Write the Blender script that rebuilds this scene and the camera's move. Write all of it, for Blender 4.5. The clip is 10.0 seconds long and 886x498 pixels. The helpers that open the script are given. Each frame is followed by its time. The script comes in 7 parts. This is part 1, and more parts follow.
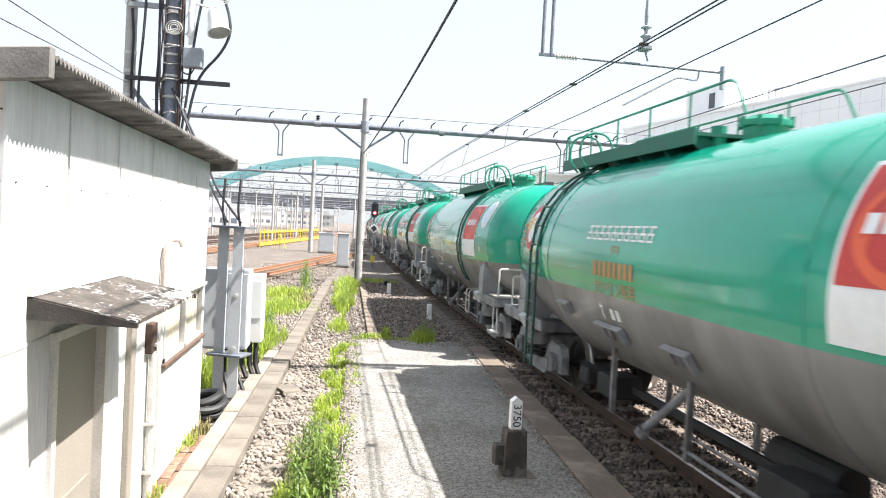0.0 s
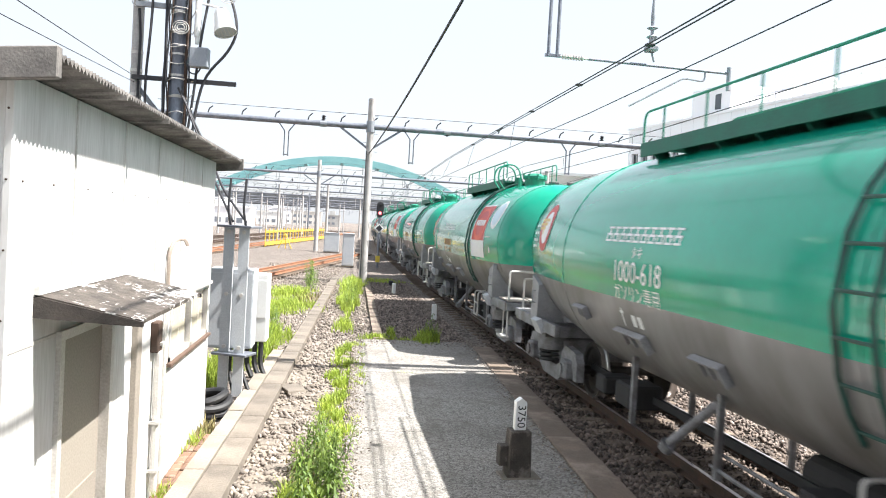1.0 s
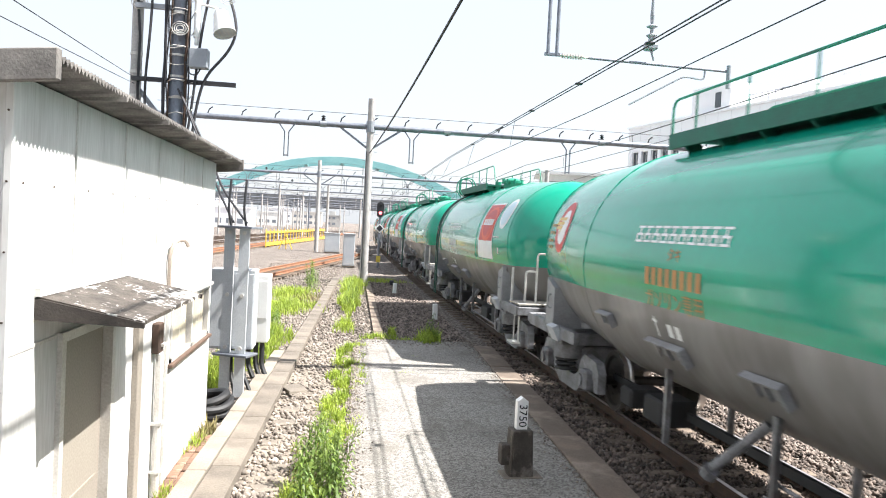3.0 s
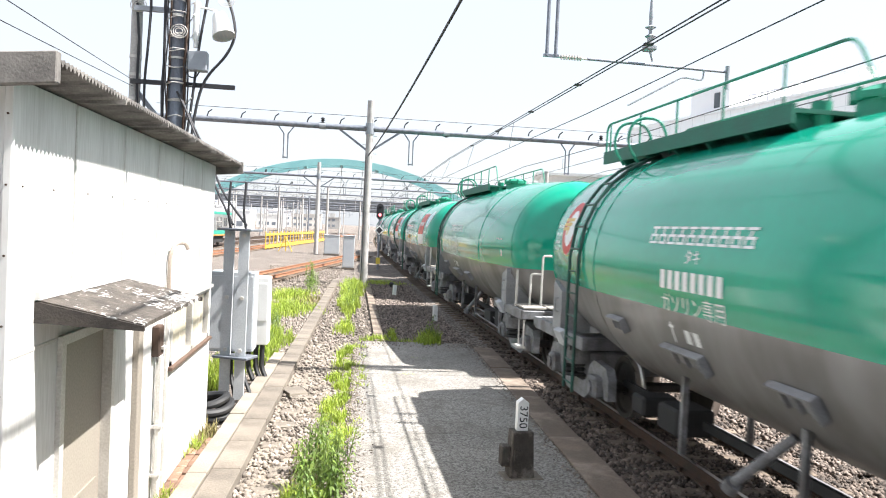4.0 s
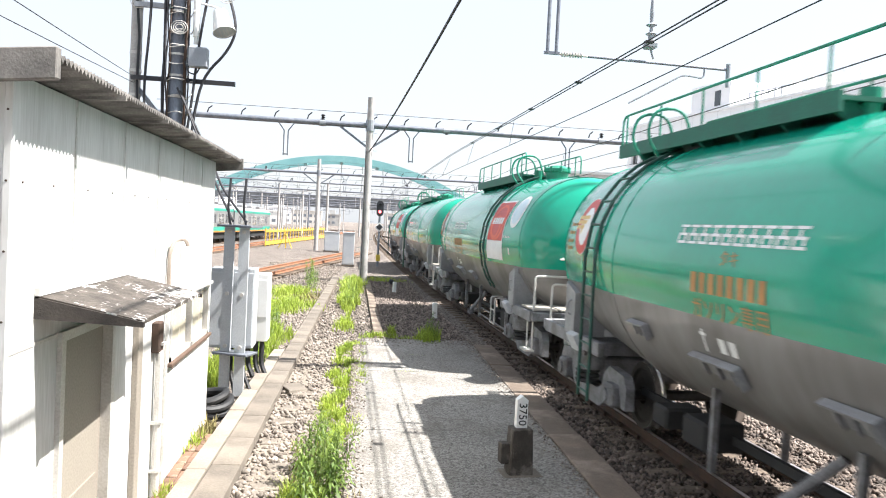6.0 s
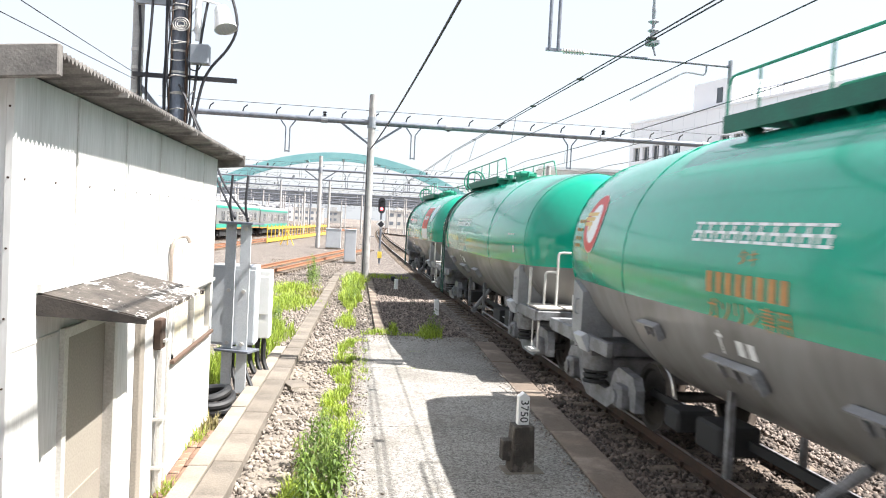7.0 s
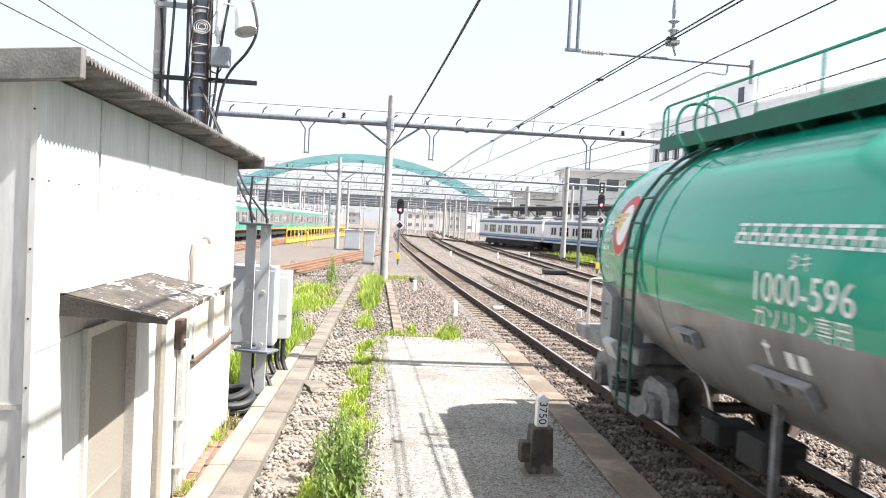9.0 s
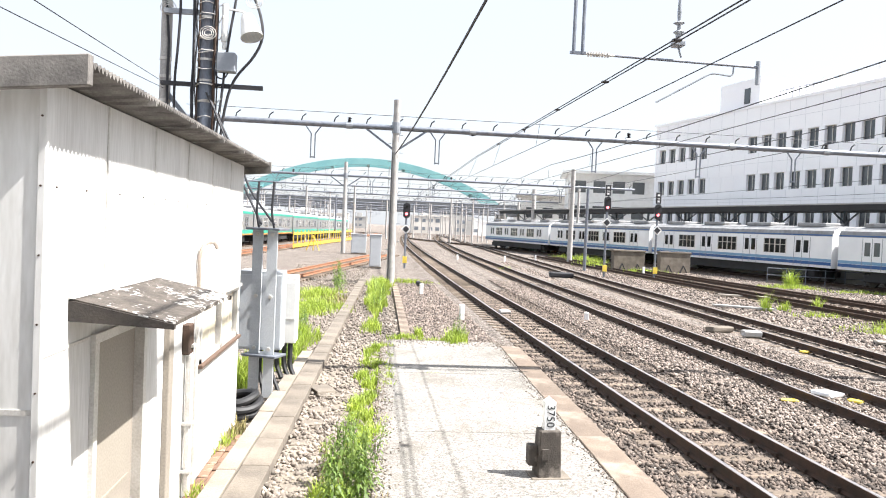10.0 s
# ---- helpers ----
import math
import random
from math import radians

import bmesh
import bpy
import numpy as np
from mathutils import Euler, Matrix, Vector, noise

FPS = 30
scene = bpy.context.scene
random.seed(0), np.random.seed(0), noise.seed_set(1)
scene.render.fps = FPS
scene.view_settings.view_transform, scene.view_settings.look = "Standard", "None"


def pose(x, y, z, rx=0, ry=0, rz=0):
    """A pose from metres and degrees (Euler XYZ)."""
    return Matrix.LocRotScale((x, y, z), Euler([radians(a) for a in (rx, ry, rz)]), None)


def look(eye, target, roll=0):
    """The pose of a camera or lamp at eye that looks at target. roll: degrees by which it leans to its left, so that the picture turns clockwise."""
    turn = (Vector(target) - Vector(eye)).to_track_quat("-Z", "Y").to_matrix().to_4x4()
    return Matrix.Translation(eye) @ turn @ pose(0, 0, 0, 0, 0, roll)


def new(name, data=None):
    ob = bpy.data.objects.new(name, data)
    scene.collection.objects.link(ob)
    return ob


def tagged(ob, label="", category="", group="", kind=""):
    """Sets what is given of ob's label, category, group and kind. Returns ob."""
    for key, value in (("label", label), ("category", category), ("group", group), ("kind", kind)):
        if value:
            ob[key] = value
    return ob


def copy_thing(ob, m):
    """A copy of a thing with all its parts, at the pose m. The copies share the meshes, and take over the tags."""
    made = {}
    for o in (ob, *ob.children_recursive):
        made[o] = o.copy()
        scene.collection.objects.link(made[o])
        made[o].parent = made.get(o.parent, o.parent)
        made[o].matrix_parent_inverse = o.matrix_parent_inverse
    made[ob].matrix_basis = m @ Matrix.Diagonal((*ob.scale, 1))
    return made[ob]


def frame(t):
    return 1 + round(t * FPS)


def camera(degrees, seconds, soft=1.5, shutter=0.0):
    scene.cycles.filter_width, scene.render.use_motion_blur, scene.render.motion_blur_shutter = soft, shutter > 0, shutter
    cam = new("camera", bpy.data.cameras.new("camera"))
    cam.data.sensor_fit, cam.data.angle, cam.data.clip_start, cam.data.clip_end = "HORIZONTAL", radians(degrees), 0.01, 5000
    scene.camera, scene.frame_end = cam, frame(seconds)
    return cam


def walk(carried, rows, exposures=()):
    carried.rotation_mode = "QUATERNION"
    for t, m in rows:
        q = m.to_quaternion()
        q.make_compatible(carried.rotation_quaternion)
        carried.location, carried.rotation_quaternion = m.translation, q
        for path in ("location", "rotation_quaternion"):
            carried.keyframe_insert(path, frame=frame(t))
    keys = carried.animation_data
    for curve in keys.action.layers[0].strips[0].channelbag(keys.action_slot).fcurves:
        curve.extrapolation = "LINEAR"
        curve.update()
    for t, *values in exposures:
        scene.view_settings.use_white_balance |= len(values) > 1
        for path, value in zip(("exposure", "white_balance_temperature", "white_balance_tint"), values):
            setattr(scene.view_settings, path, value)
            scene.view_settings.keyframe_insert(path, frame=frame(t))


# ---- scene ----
cam = camera(61.3, 10.0, soft=1.05, shutter=0.15)
EYE = (0.0, 0.0, 2.5)
# seconds, turn to the right, tilt down, roll (degrees): a hand-held camera on a platform end
AIM = [
    (0.0, 7.76, 1.61, 3.04),
    (0.5, 7.56, 1.55, 2.91),
    (1.0, 7.37, 1.61, 3.26),
    (1.5, 7.26, 1.56, 3.27),
    (2.0, 7.24, 1.62, 3.49),
    (2.5, 7.31, 1.63, 3.22),
    (4.0, 7.34, 1.52, 2.71),
    (4.5, 7.46, 1.39, 2.66),
    (5.0, 7.44, 1.45, 3.00),
    (5.5, 7.41, 1.58, 2.90),
    (7.0, 7.24, 1.97, 2.91),
    (7.5, 6.96, 2.01, 2.76),
    (8.0, 6.59, 2.01, 3.14),
    (8.5, 6.12, 2.04, 3.42),
    (9.0, 5.82, 1.96, 2.91),
    (9.5, 5.52, 1.80, 2.76),
    (10.0, 5.31, 1.71, 2.52),
]


def aimed(turn, down, roll):
    a, b = radians(turn), radians(down)
    way = Vector((math.sin(a) * math.cos(b), math.cos(a) * math.cos(b), -math.sin(b)))
    return look(EYE, Vector(EYE) + way * 10, roll)


walk(cam, [(t, aimed(a, b, c)) for t, a, b, c in AIM], exposures=[(0.0, 1.6), (10.0, 1.6)])

# ---- light: a clear summer day, sun to the right and behind ----
SUN_WAY = Vector((0.70, -0.13, 1.0)).normalized()
world = bpy.data.worlds.new("sky")
scene.world = world
world.use_nodes = True
_n, _l = world.node_tree.nodes, world.node_tree.links
_n.clear()
_sky = _n.new("ShaderNodeTexSky")
_sky.sky_type = "NISHITA"
_sky.sun_disc = False
_sky.sun_elevation = math.asin(SUN_WAY.z)
_sky.sun_rotation = math.atan2(SUN_WAY.x, SUN_WAY.y)
_sky.air_density, _sky.dust_density, _sky.ozone_density = 1.0, 2.6, 1.0
_bg = _n.new("ShaderNodeBackground")
_bg.inputs["Strength"].default_value = 0.051
_out = _n.new("ShaderNodeOutputWorld")
# summer haze whitens the whole sky alike
_haze = _n.new("ShaderNodeMix")
_haze.data_type = "RGBA"
_haze.inputs["Factor"].default_value = 0.50
_haze.inputs["B"].default_value = (10.1, 10.55, 11.2, 1)
_l.new(_sky.outputs[0], _haze.inputs["A"])
_l.new(_haze.outputs["Result"], _bg.inputs[0])
_l.new(_bg.outputs[0], _out.inputs[0])
sun = new("sun", bpy.data.lights.new("sun", "SUN"))
sun.data.energy, sun.data.angle, sun.data.color = 5.0, radians(0.53), (1.0, 0.97, 0.93)
sun.matrix_world = look((30, -20, 60), Vector((30, -20, 60)) - SUN_WAY)

# ---- tools ----


def link_mesh(name, me, parent=None, label=""):
    ob = new(name, me)
    if parent is not None:
        ob.parent = parent
    if label:
        ob["label"] = label
    return ob


def part(name, bm, material, parent=None, label="", smooth=False):
    """Links a bmesh as one mesh object; material may be a list for faces' material_index."""
    me = bpy.data.meshes.new(name)
    bm.normal_update()
    bm.to_mesh(me)
    bm.free()
    for m in material if isinstance(material, (list, tuple)) else [material]:
        me.materials.append(m)
    if smooth:
        me.polygons.foreach_set("use_smooth", [True] * len(me.polygons))
        me.set_sharp_from_angle(angle=radians(38))
    return link_mesh(name, me, parent, label)


def thing(name, m=None, label="", category="", group="", kind=""):
    ob = new(name)
    ob.empty_display_size = 0.2
    if m is not None:
        ob.matrix_basis = m
    return tagged(ob, label, category, group, kind)


def box(bm, x0, x1, y0, y1, z0, z1, bevel=0.0, index=0):
    vs = [bm.verts.new(v) for v in ((x0, y0, z0), (x1, y0, z0), (x1, y1, z0), (x0, y1, z0), (x0, y0, z1), (x1, y0, z1), (x1, y1, z1), (x0, y1, z1))]
    fs = [bm.faces.new([vs[i] for i in q]) for q in ((3, 2, 1, 0), (4, 5, 6, 7), (0, 1, 5, 4), (1, 2, 6, 5), (2, 3, 7, 6), (3, 0, 4, 7))]
    for f in fs:
        f.material_index = index
    if bevel:
        es = {e for f in fs for e in f.edges}
        bmesh.ops.bevel(bm, geom=list(es), offset=bevel, segments=1, affect="EDGES")
    return vs


def obox(bm, m, sx, sy, sz, bevel=0.0):
    """A box of that size centred on the pose m."""
    vs = box(bm, -sx / 2, sx / 2, -sy / 2, sy / 2, -sz / 2, sz / 2)
    for v in vs:
        v.co = m @ v.co
    if bevel:
        bmesh.ops.bevel(bm, geom=list({e for v in vs for e in v.link_edges}), offset=bevel, segments=1, affect="EDGES")
    return vs


def beam(bm, a, b, w, h=None, up=(0, 0, 1)):
    """A square bar from a to b."""
    a, b = Vector(a), Vector(b)
    d = b - a
    side = d.cross(Vector(up))
    side = side.normalized() if side.length > 1e-6 else Vector((1, 0, 0))
    top = side.cross(d).normalized()
    s, t = side * w / 2, top * (h or w) / 2
    vs = [bm.verts.new(p + q) for p in (a, b) for q in (-s - t, s - t, s + t, -s + t)]
    for q in ((0, 1, 2, 3), (7, 6, 5, 4), (4, 5, 1, 0), (5, 6, 2, 1), (6, 7, 3, 2), (7, 4, 0, 3)):
        bm.faces.new([vs[i] for i in q])
    return vs


def tube(bm, a, b, r, n=8, r2=None, caps=True):
    a, b = Vector(a), Vector(b)
    d = (b - a).normalized()
    side = d.orthogonal().normalized()
    top = d.cross(side)
    r2 = r if r2 is None else r2
    rings = []
    for p, q in ((a, r), (b, r2)):
        rings.append([bm.verts.new(p + (side * math.cos(k * math.tau / n) + top * math.sin(k * math.tau / n)) * q) for k in range(n)])
    for k in range(n):
        bm.faces.new((rings[0][k], rings[0][(k + 1) % n], rings[1][(k + 1) % n], rings[1][k]))
    if caps:
        bm.faces.new(rings[0][::-1])
        bm.faces.new(rings[1])


def pipe(bm, points, r, n=6):
    """A tube swept along points, with mitred joints."""
    ps = [Vector(p) for p in points]
    rings, side = [], None
    for i, p in enumerate(ps):
        d = (ps[min(i + 1, len(ps) - 1)] - ps[max(i - 1, 0)]).normalized()
        side = d.orthogonal().normalized() if side is None else (side - d * side.dot(d)).normalized()
        top = d.cross(side)
        rings.append([bm.verts.new(p + (side * math.cos(k * math.tau / n) + top * math.sin(k * math.tau / n)) * r) for k in range(n)])
    for u, v in zip(rings, rings[1:]):
        for k in range(n):
            bm.faces.new((u[k], u[(k + 1) % n], v[(k + 1) % n], v[k]))
    bm.faces.new(rings[0][::-1])
    bm.faces.new(rings[-1])


def round_path(points, radius, steps=4):
    """Rounds the corners of a path."""
    ps = [Vector(p) for p in points]
    out = [ps[0]]
    for a, b, c in zip(ps, ps[1:], ps[2:]):
        u, v = (a - b), (c - b)
        r = min(radius, u.length * 0.49, v.length * 0.49)
        s, e = b + u.normalized() * r, b + v.normalized() * r
        for k in range(steps + 1):
            f = k / steps
            out.append(s * (1 - f) ** 2 + b * 2 * f * (1 - f) + e * f * f)
    return out + [ps[-1]]


def lathe(bm, profile, n=24, axis="Z", m=None):
    """A turned body from (radius, height) pairs."""
    rings = []
    for r, h in profile:
        ring = []
        for k in range(n):
            a = k * math.tau / n
            c, s = math.cos(a) * r, math.sin(a) * r
            v = Vector((c, s, h)) if axis == "Z" else Vector((c, h, s)) if axis == "Y" else Vector((h, c, s))
            ring.append(bm.verts.new(m @ v if m is not None else v))
        rings.append(ring)
    for u, v in zip(rings, rings[1:]):
        for k in range(n):
            bm.faces.new((u[k], u[(k + 1) % n], v[(k + 1) % n], v[k]))
    bm.faces.new(rings[0][::-1])
    bm.faces.new(rings[-1])
    bmesh.ops.recalc_face_normals(bm, faces=bm.faces[:])


def sag(a, b, drop, n=12):
    a, b = Vector(a), Vector(b)
    return [a.lerp(b, k / n) - Vector((0, 0, drop * 4 * (k / n) * (1 - k / n))) for k in range(n + 1)]


# ---- materials ----


def mat(name, c1, c2=None, scale=3.0, rough=0.7, metal=0.0, bump=0.0, fine=60.0, grime=None, grime_amount=0.4, island=0.0, grime_at=0.5, stretch=(1, 1, 1), coat=0.0, jitter=0.0, grain=0.35):
    """Base colour from two tones on coarse noise, fine grain, grime in patches, relief."""
    m = bpy.data.materials.new(name)
    m.use_nodes = True
    n, l = m.node_tree.nodes, m.node_tree.links
    b = n["Principled BSDF"]
    b.inputs["Metallic"].default_value = metal
    b.inputs["Coat Weight"].default_value = coat
    c2 = c2 or tuple(v * 0.8 for v in c1)
    tc = n.new("ShaderNodeTexCoord")
    mp = n.new("ShaderNodeMapping")
    mp.inputs["Scale"].default_value = stretch
    l.new(tc.outputs["Object"], mp.inputs["Vector"])
    no = n.new("ShaderNodeTexNoise")
    no.inputs["Scale"].default_value, no.inputs["Detail"].default_value = scale, 6.0
    l.new(mp.outputs[0], no.inputs["Vector"])
    fi = n.new("ShaderNodeTexNoise")
    fi.inputs["Scale"].default_value, fi.inputs["Detail"].default_value = fine, 3.0
    l.new(mp.outputs[0], fi.inputs["Vector"])
    ramp = n.new("ShaderNodeValToRGB")
    ramp.color_ramp.elements[0].position, ramp.color_ramp.elements[1].position = 0.35, 0.65
    ramp.color_ramp.elements[0].color, ramp.color_ramp.elements[1].color = (*c2, 1), (*c1, 1)
    l.new(no.outputs["Fac"], ramp.inputs["Fac"])
    col = ramp.outputs["Color"]
    mx = n.new("ShaderNodeMix")
    mx.data_type, mx.blend_type = "RGBA", "OVERLAY"
    mx.inputs["Factor"].default_value = grain
    l.new(col, mx.inputs["A"])
    l.new(fi.outputs["Fac"], mx.inputs["B"])
    col = mx.outputs["Result"]
    if grime:
        gn = n.new("ShaderNodeTexNoise")
        gn.inputs["Scale"].default_value, gn.inputs["Detail"].default_value = scale * 0.6, 8.0
        gn.inputs["Roughness"].default_value = 0.7
        l.new(mp.outputs[0], gn.inputs["Vector"])
        gr = n.new("ShaderNodeMapRange")
        gr.inputs["From Min"].default_value, gr.inputs["From Max"].default_value = grime_at, grime_at + 0.16
        gr.inputs["To Max"].default_value = grime_amount
        l.new(gn.outputs["Fac"], gr.inputs["Value"])
        g = n.new("ShaderNodeMix")
        g.data_type = "RGBA"
        l.new(gr.outputs[0], g.inputs["Factor"])
        l.new(col, g.inputs["A"])
        g.inputs["B"].default_value = (*grime, 1)
        col = g.outputs["Result"]
    if island or jitter:
        src = n.new("ShaderNodeNewGeometry").outputs["Random Per Island"] if island else n.new("ShaderNodeObjectInfo").outputs["Random"]
        mr = n.new("ShaderNodeMapRange")
        mr.inputs["To Min"].default_value, mr.inputs["To Max"].default_value = 1 - (island or jitter), 1 + (island or jitter)
        l.new(src, mr.inputs["Value"])
        sc = n.new("ShaderNodeVectorMath")
        sc.operation = "SCALE"
        l.new(col, sc.inputs[0])
        l.new(mr.outputs[0], sc.inputs["Scale"])
        col = sc.outputs[0]
    l.new(col, b.inputs["Base Color"])
    rr = n.new("ShaderNodeMapRange")
    rr.inputs["To Min"].default_value, rr.inputs["To Max"].default_value = max(0.03, rough - 0.12), min(1.0, rough + 0.12)
    l.new(no.outputs["Fac"], rr.inputs["Value"])
    l.new(rr.outputs[0], b.inputs["Roughness"])
    if bump:
        bp = n.new("ShaderNodeBump")
        bp.inputs["Strength"].default_value, bp.inputs["Distance"].default_value = min(1.0, bump), 0.02
        l.new(fi.outputs["Fac"], bp.inputs["Height"])
        l.new(bp.outputs[0], b.inputs["Normal"])
    return m


def gravel_mat(name, c1, c2, c3, size, relief=0.9, patch=(0.65, 1.35)):
    """Crushed stone: cells of their own tone, with relief, over patches of dust."""
    m = bpy.data.materials.new(name)
    m.use_nodes = True
    n, l = m.node_tree.nodes, m.node_tree.links
    b = n["Principled BSDF"]
    b.inputs["Roughness"].default_value = 0.9
    tc = n.new("ShaderNodeTexCoord")
    vo = n.new("ShaderNodeTexVoronoi")
    vo.inputs["Scale"].default_value = 1 / size
    l.new(tc.outputs["Object"], vo.inputs["Vector"])
    sp = n.new("ShaderNodeSeparateColor")
    l.new(vo.outputs["Color"], sp.inputs[0])
    ramp = n.new("ShaderNodeValToRGB")
    e = ramp.color_ramp.elements
    e[0].color, e[1].color = (*c1, 1), (*c3, 1)
    e.new(0.5).color = (*c2, 1)
    l.new(sp.outputs[0], ramp.inputs["Fac"])
    no = n.new("ShaderNodeTexNoise")
    no.inputs["Scale"].default_value, no.inputs["Detail"].default_value = 0.5, 6
    l.new(tc.outputs["Object"], no.inputs["Vector"])
    mr = n.new("ShaderNodeMapRange")
    mr.inputs["To Min"].default_value, mr.inputs["To Max"].default_value = patch
    l.new(no.outputs["Fac"], mr.inputs["Value"])
    sc = n.new("ShaderNodeVectorMath")
    sc.operation = "SCALE"
    l.new(ramp.outputs["Color"], sc.inputs[0])
    l.new(mr.outputs[0], sc.inputs["Scale"])
    l.new(sc.outputs[0], b.inputs["Base Color"])
    bp = n.new("ShaderNodeBump")
    bp.invert = True
    bp.inputs["Distance"].default_value = size
    bp.inputs["Strength"].default_value = relief
    l.new(vo.outputs["Distance"], bp.inputs["Height"])
    l.new(bp.outputs[0], b.inputs["Normal"])
    return m


def glass_mat(name, tint=(0.05, 0.06, 0.07), rough=0.08):
    return mat(name, tint, tuple(v * 0.7 for v in tint), scale=0.7, rough=rough, coat=0.5)

M_BALLAST = gravel_mat("ballast", (0.045, 0.036, 0.031), (0.155, 0.126, 0.108), (0.33, 0.29, 0.255), 0.055, patch=(0.55, 1.35))
M_STONEPALE = mat("pale_gravel_stone", (0.288, 0.248, 0.212), (0.144, 0.120, 0.100), scale=5, rough=0.9, fine=90, bump=0.3, island=0.5)
# darker copy of the crushed stone: oily dirt plus the train's shade in the tone
M_STONEDARK = mat("shade_toned_ballast_stone", (0.166, 0.130, 0.108), (0.072, 0.056, 0.047), scale=5, rough=0.85, fine=90, bump=0.3, island=0.75)
M_KERBPALE = mat("pale_kerb_concrete", (0.289, 0.255, 0.212), (0.212, 0.183, 0.149), scale=2.5, rough=0.9, bump=0.4, fine=50, grime=(0.25, 0.21, 0.17), jitter=0.12)
M_STONE = mat("crushed_stone", (0.242, 0.199, 0.172), (0.109, 0.087, 0.074), scale=5, rough=0.9, fine=90, bump=0.3, island=0.75)
M_SLAB = gravel_mat("weathered_concrete", (0.115, 0.107, 0.097), (0.245, 0.23, 0.21), (0.35, 0.335, 0.31), 0.019, relief=0.45, patch=(0.55, 1.4))


def add_stains(m, colour, scale, low, high, amount):
    """Broad worn patches over a material."""
    n, l = m.node_tree.nodes, m.node_tree.links
    b = n["Principled BSDF"]
    base = b.inputs["Base Color"].links[0].from_socket
    tc, no, cut, mix = n.new("ShaderNodeTexCoord"), n.new("ShaderNodeTexNoise"), n.new("ShaderNodeMapRange"), n.new("ShaderNodeMix")
    no.inputs["Scale"].default_value, no.inputs["Detail"].default_value, no.inputs["Roughness"].default_value = scale, 9.0, 0.72
    cut.inputs["From Min"].default_value, cut.inputs["From Max"].default_value, cut.inputs["To Max"].default_value = low, high, amount
    mix.data_type = "RGBA"
    mix.inputs["B"].default_value = (*colour, 1)
    l.new(tc.outputs["Object"], no.inputs["Vector"])
    l.new(no.outputs["Fac"], cut.inputs["Value"])
    l.new(cut.outputs["Result"], mix.inputs["Factor"])
    l.new(base, mix.inputs["A"])
    l.new(mix.outputs["Result"], b.inputs["Base Color"])


add_stains(M_SLAB, (0.13, 0.115, 0.098), 0.9, 0.5, 0.66, 0.75)
add_stains(M_SLAB, (0.15, 0.13, 0.11), 4.0, 0.56, 0.66, 0.6)
M_DIRT = mat("sandy_dirt", (0.279, 0.238, 0.193), (0.180, 0.152, 0.121), scale=2.2, rough=0.95, fine=70, bump=0.5, grime=(0.13, 0.11, 0.09), grime_amount=0.5)
M_SILL = mat("brown_sill_paint", (0.12, 0.075, 0.052), (0.08, 0.05, 0.036), scale=6, rough=0.7)
M_KERB = mat("kerb_concrete", (0.212, 0.183, 0.151), (0.132, 0.112, 0.092), scale=2.5, rough=0.9, bump=0.4, fine=50, grime=(0.17, 0.14, 0.11), jitter=0.12)
M_KERBBROWN = mat("stained_brown_kerb", (0.203, 0.158, 0.122), (0.135, 0.104, 0.081), scale=2.5, rough=0.9, bump=0.3, fine=50, grime=(0.36, 0.31, 0.26), grime_amount=0.5, jitter=0.15)
M_RUST = mat("rusted_rail_steel", (0.079, 0.046, 0.032), (0.045, 0.030, 0.022), scale=6, rough=0.8, fine=80, bump=0.2, metal=0.2)
M_RUSTRED = mat("red_rust_rail_steel", (0.32, 0.15, 0.08), (0.2, 0.09, 0.05), scale=6, rough=0.85, fine=80)
M_RAILTOP = mat("polished_rail_head", (0.62, 0.58, 0.56), (0.5, 0.46, 0.44), scale=8, rough=0.3, metal=0.85, stretch=(1, 0.1, 1))
M_SLEEPER = mat("weathered_sleeper", (0.200, 0.156, 0.120), (0.120, 0.092, 0.070), scale=5, rough=0.9, fine=40, bump=0.4, stretch=(0.3, 1, 1), jitter=0.25)
M_WALL = mat("white_wall_board", (0.66, 0.65, 0.63), (0.56, 0.55, 0.53), scale=2.2, rough=0.55, fine=30, grime=(0.30, 0.28, 0.25), grime_amount=0.4, grime_at=0.54, stretch=(1, 1.6, 0.16))
M_TRIM = mat("aluminium_trim", (0.62, 0.60, 0.57), (0.5, 0.48, 0.45), scale=4, rough=0.45, metal=0.3)
M_ROOF = mat("corrugated_cement_sheet", (0.21, 0.195, 0.18), (0.09, 0.083, 0.078), scale=4.5, rough=0.9, fine=70, bump=0.12, grime=(0.36, 0.34, 0.32), grime_amount=0.7, grime_at=0.55)
M_CANOPYEDGE = mat("tarred_canopy_fascia", (0.024, 0.02, 0.017), (0.045, 0.036, 0.03), scale=5, rough=0.55, bump=0.3)
M_CANOPY = mat("blistered_canopy_sheet", (0.040, 0.033, 0.028), (0.085, 0.07, 0.058), scale=9, rough=0.6, fine=40, bump=0.4)


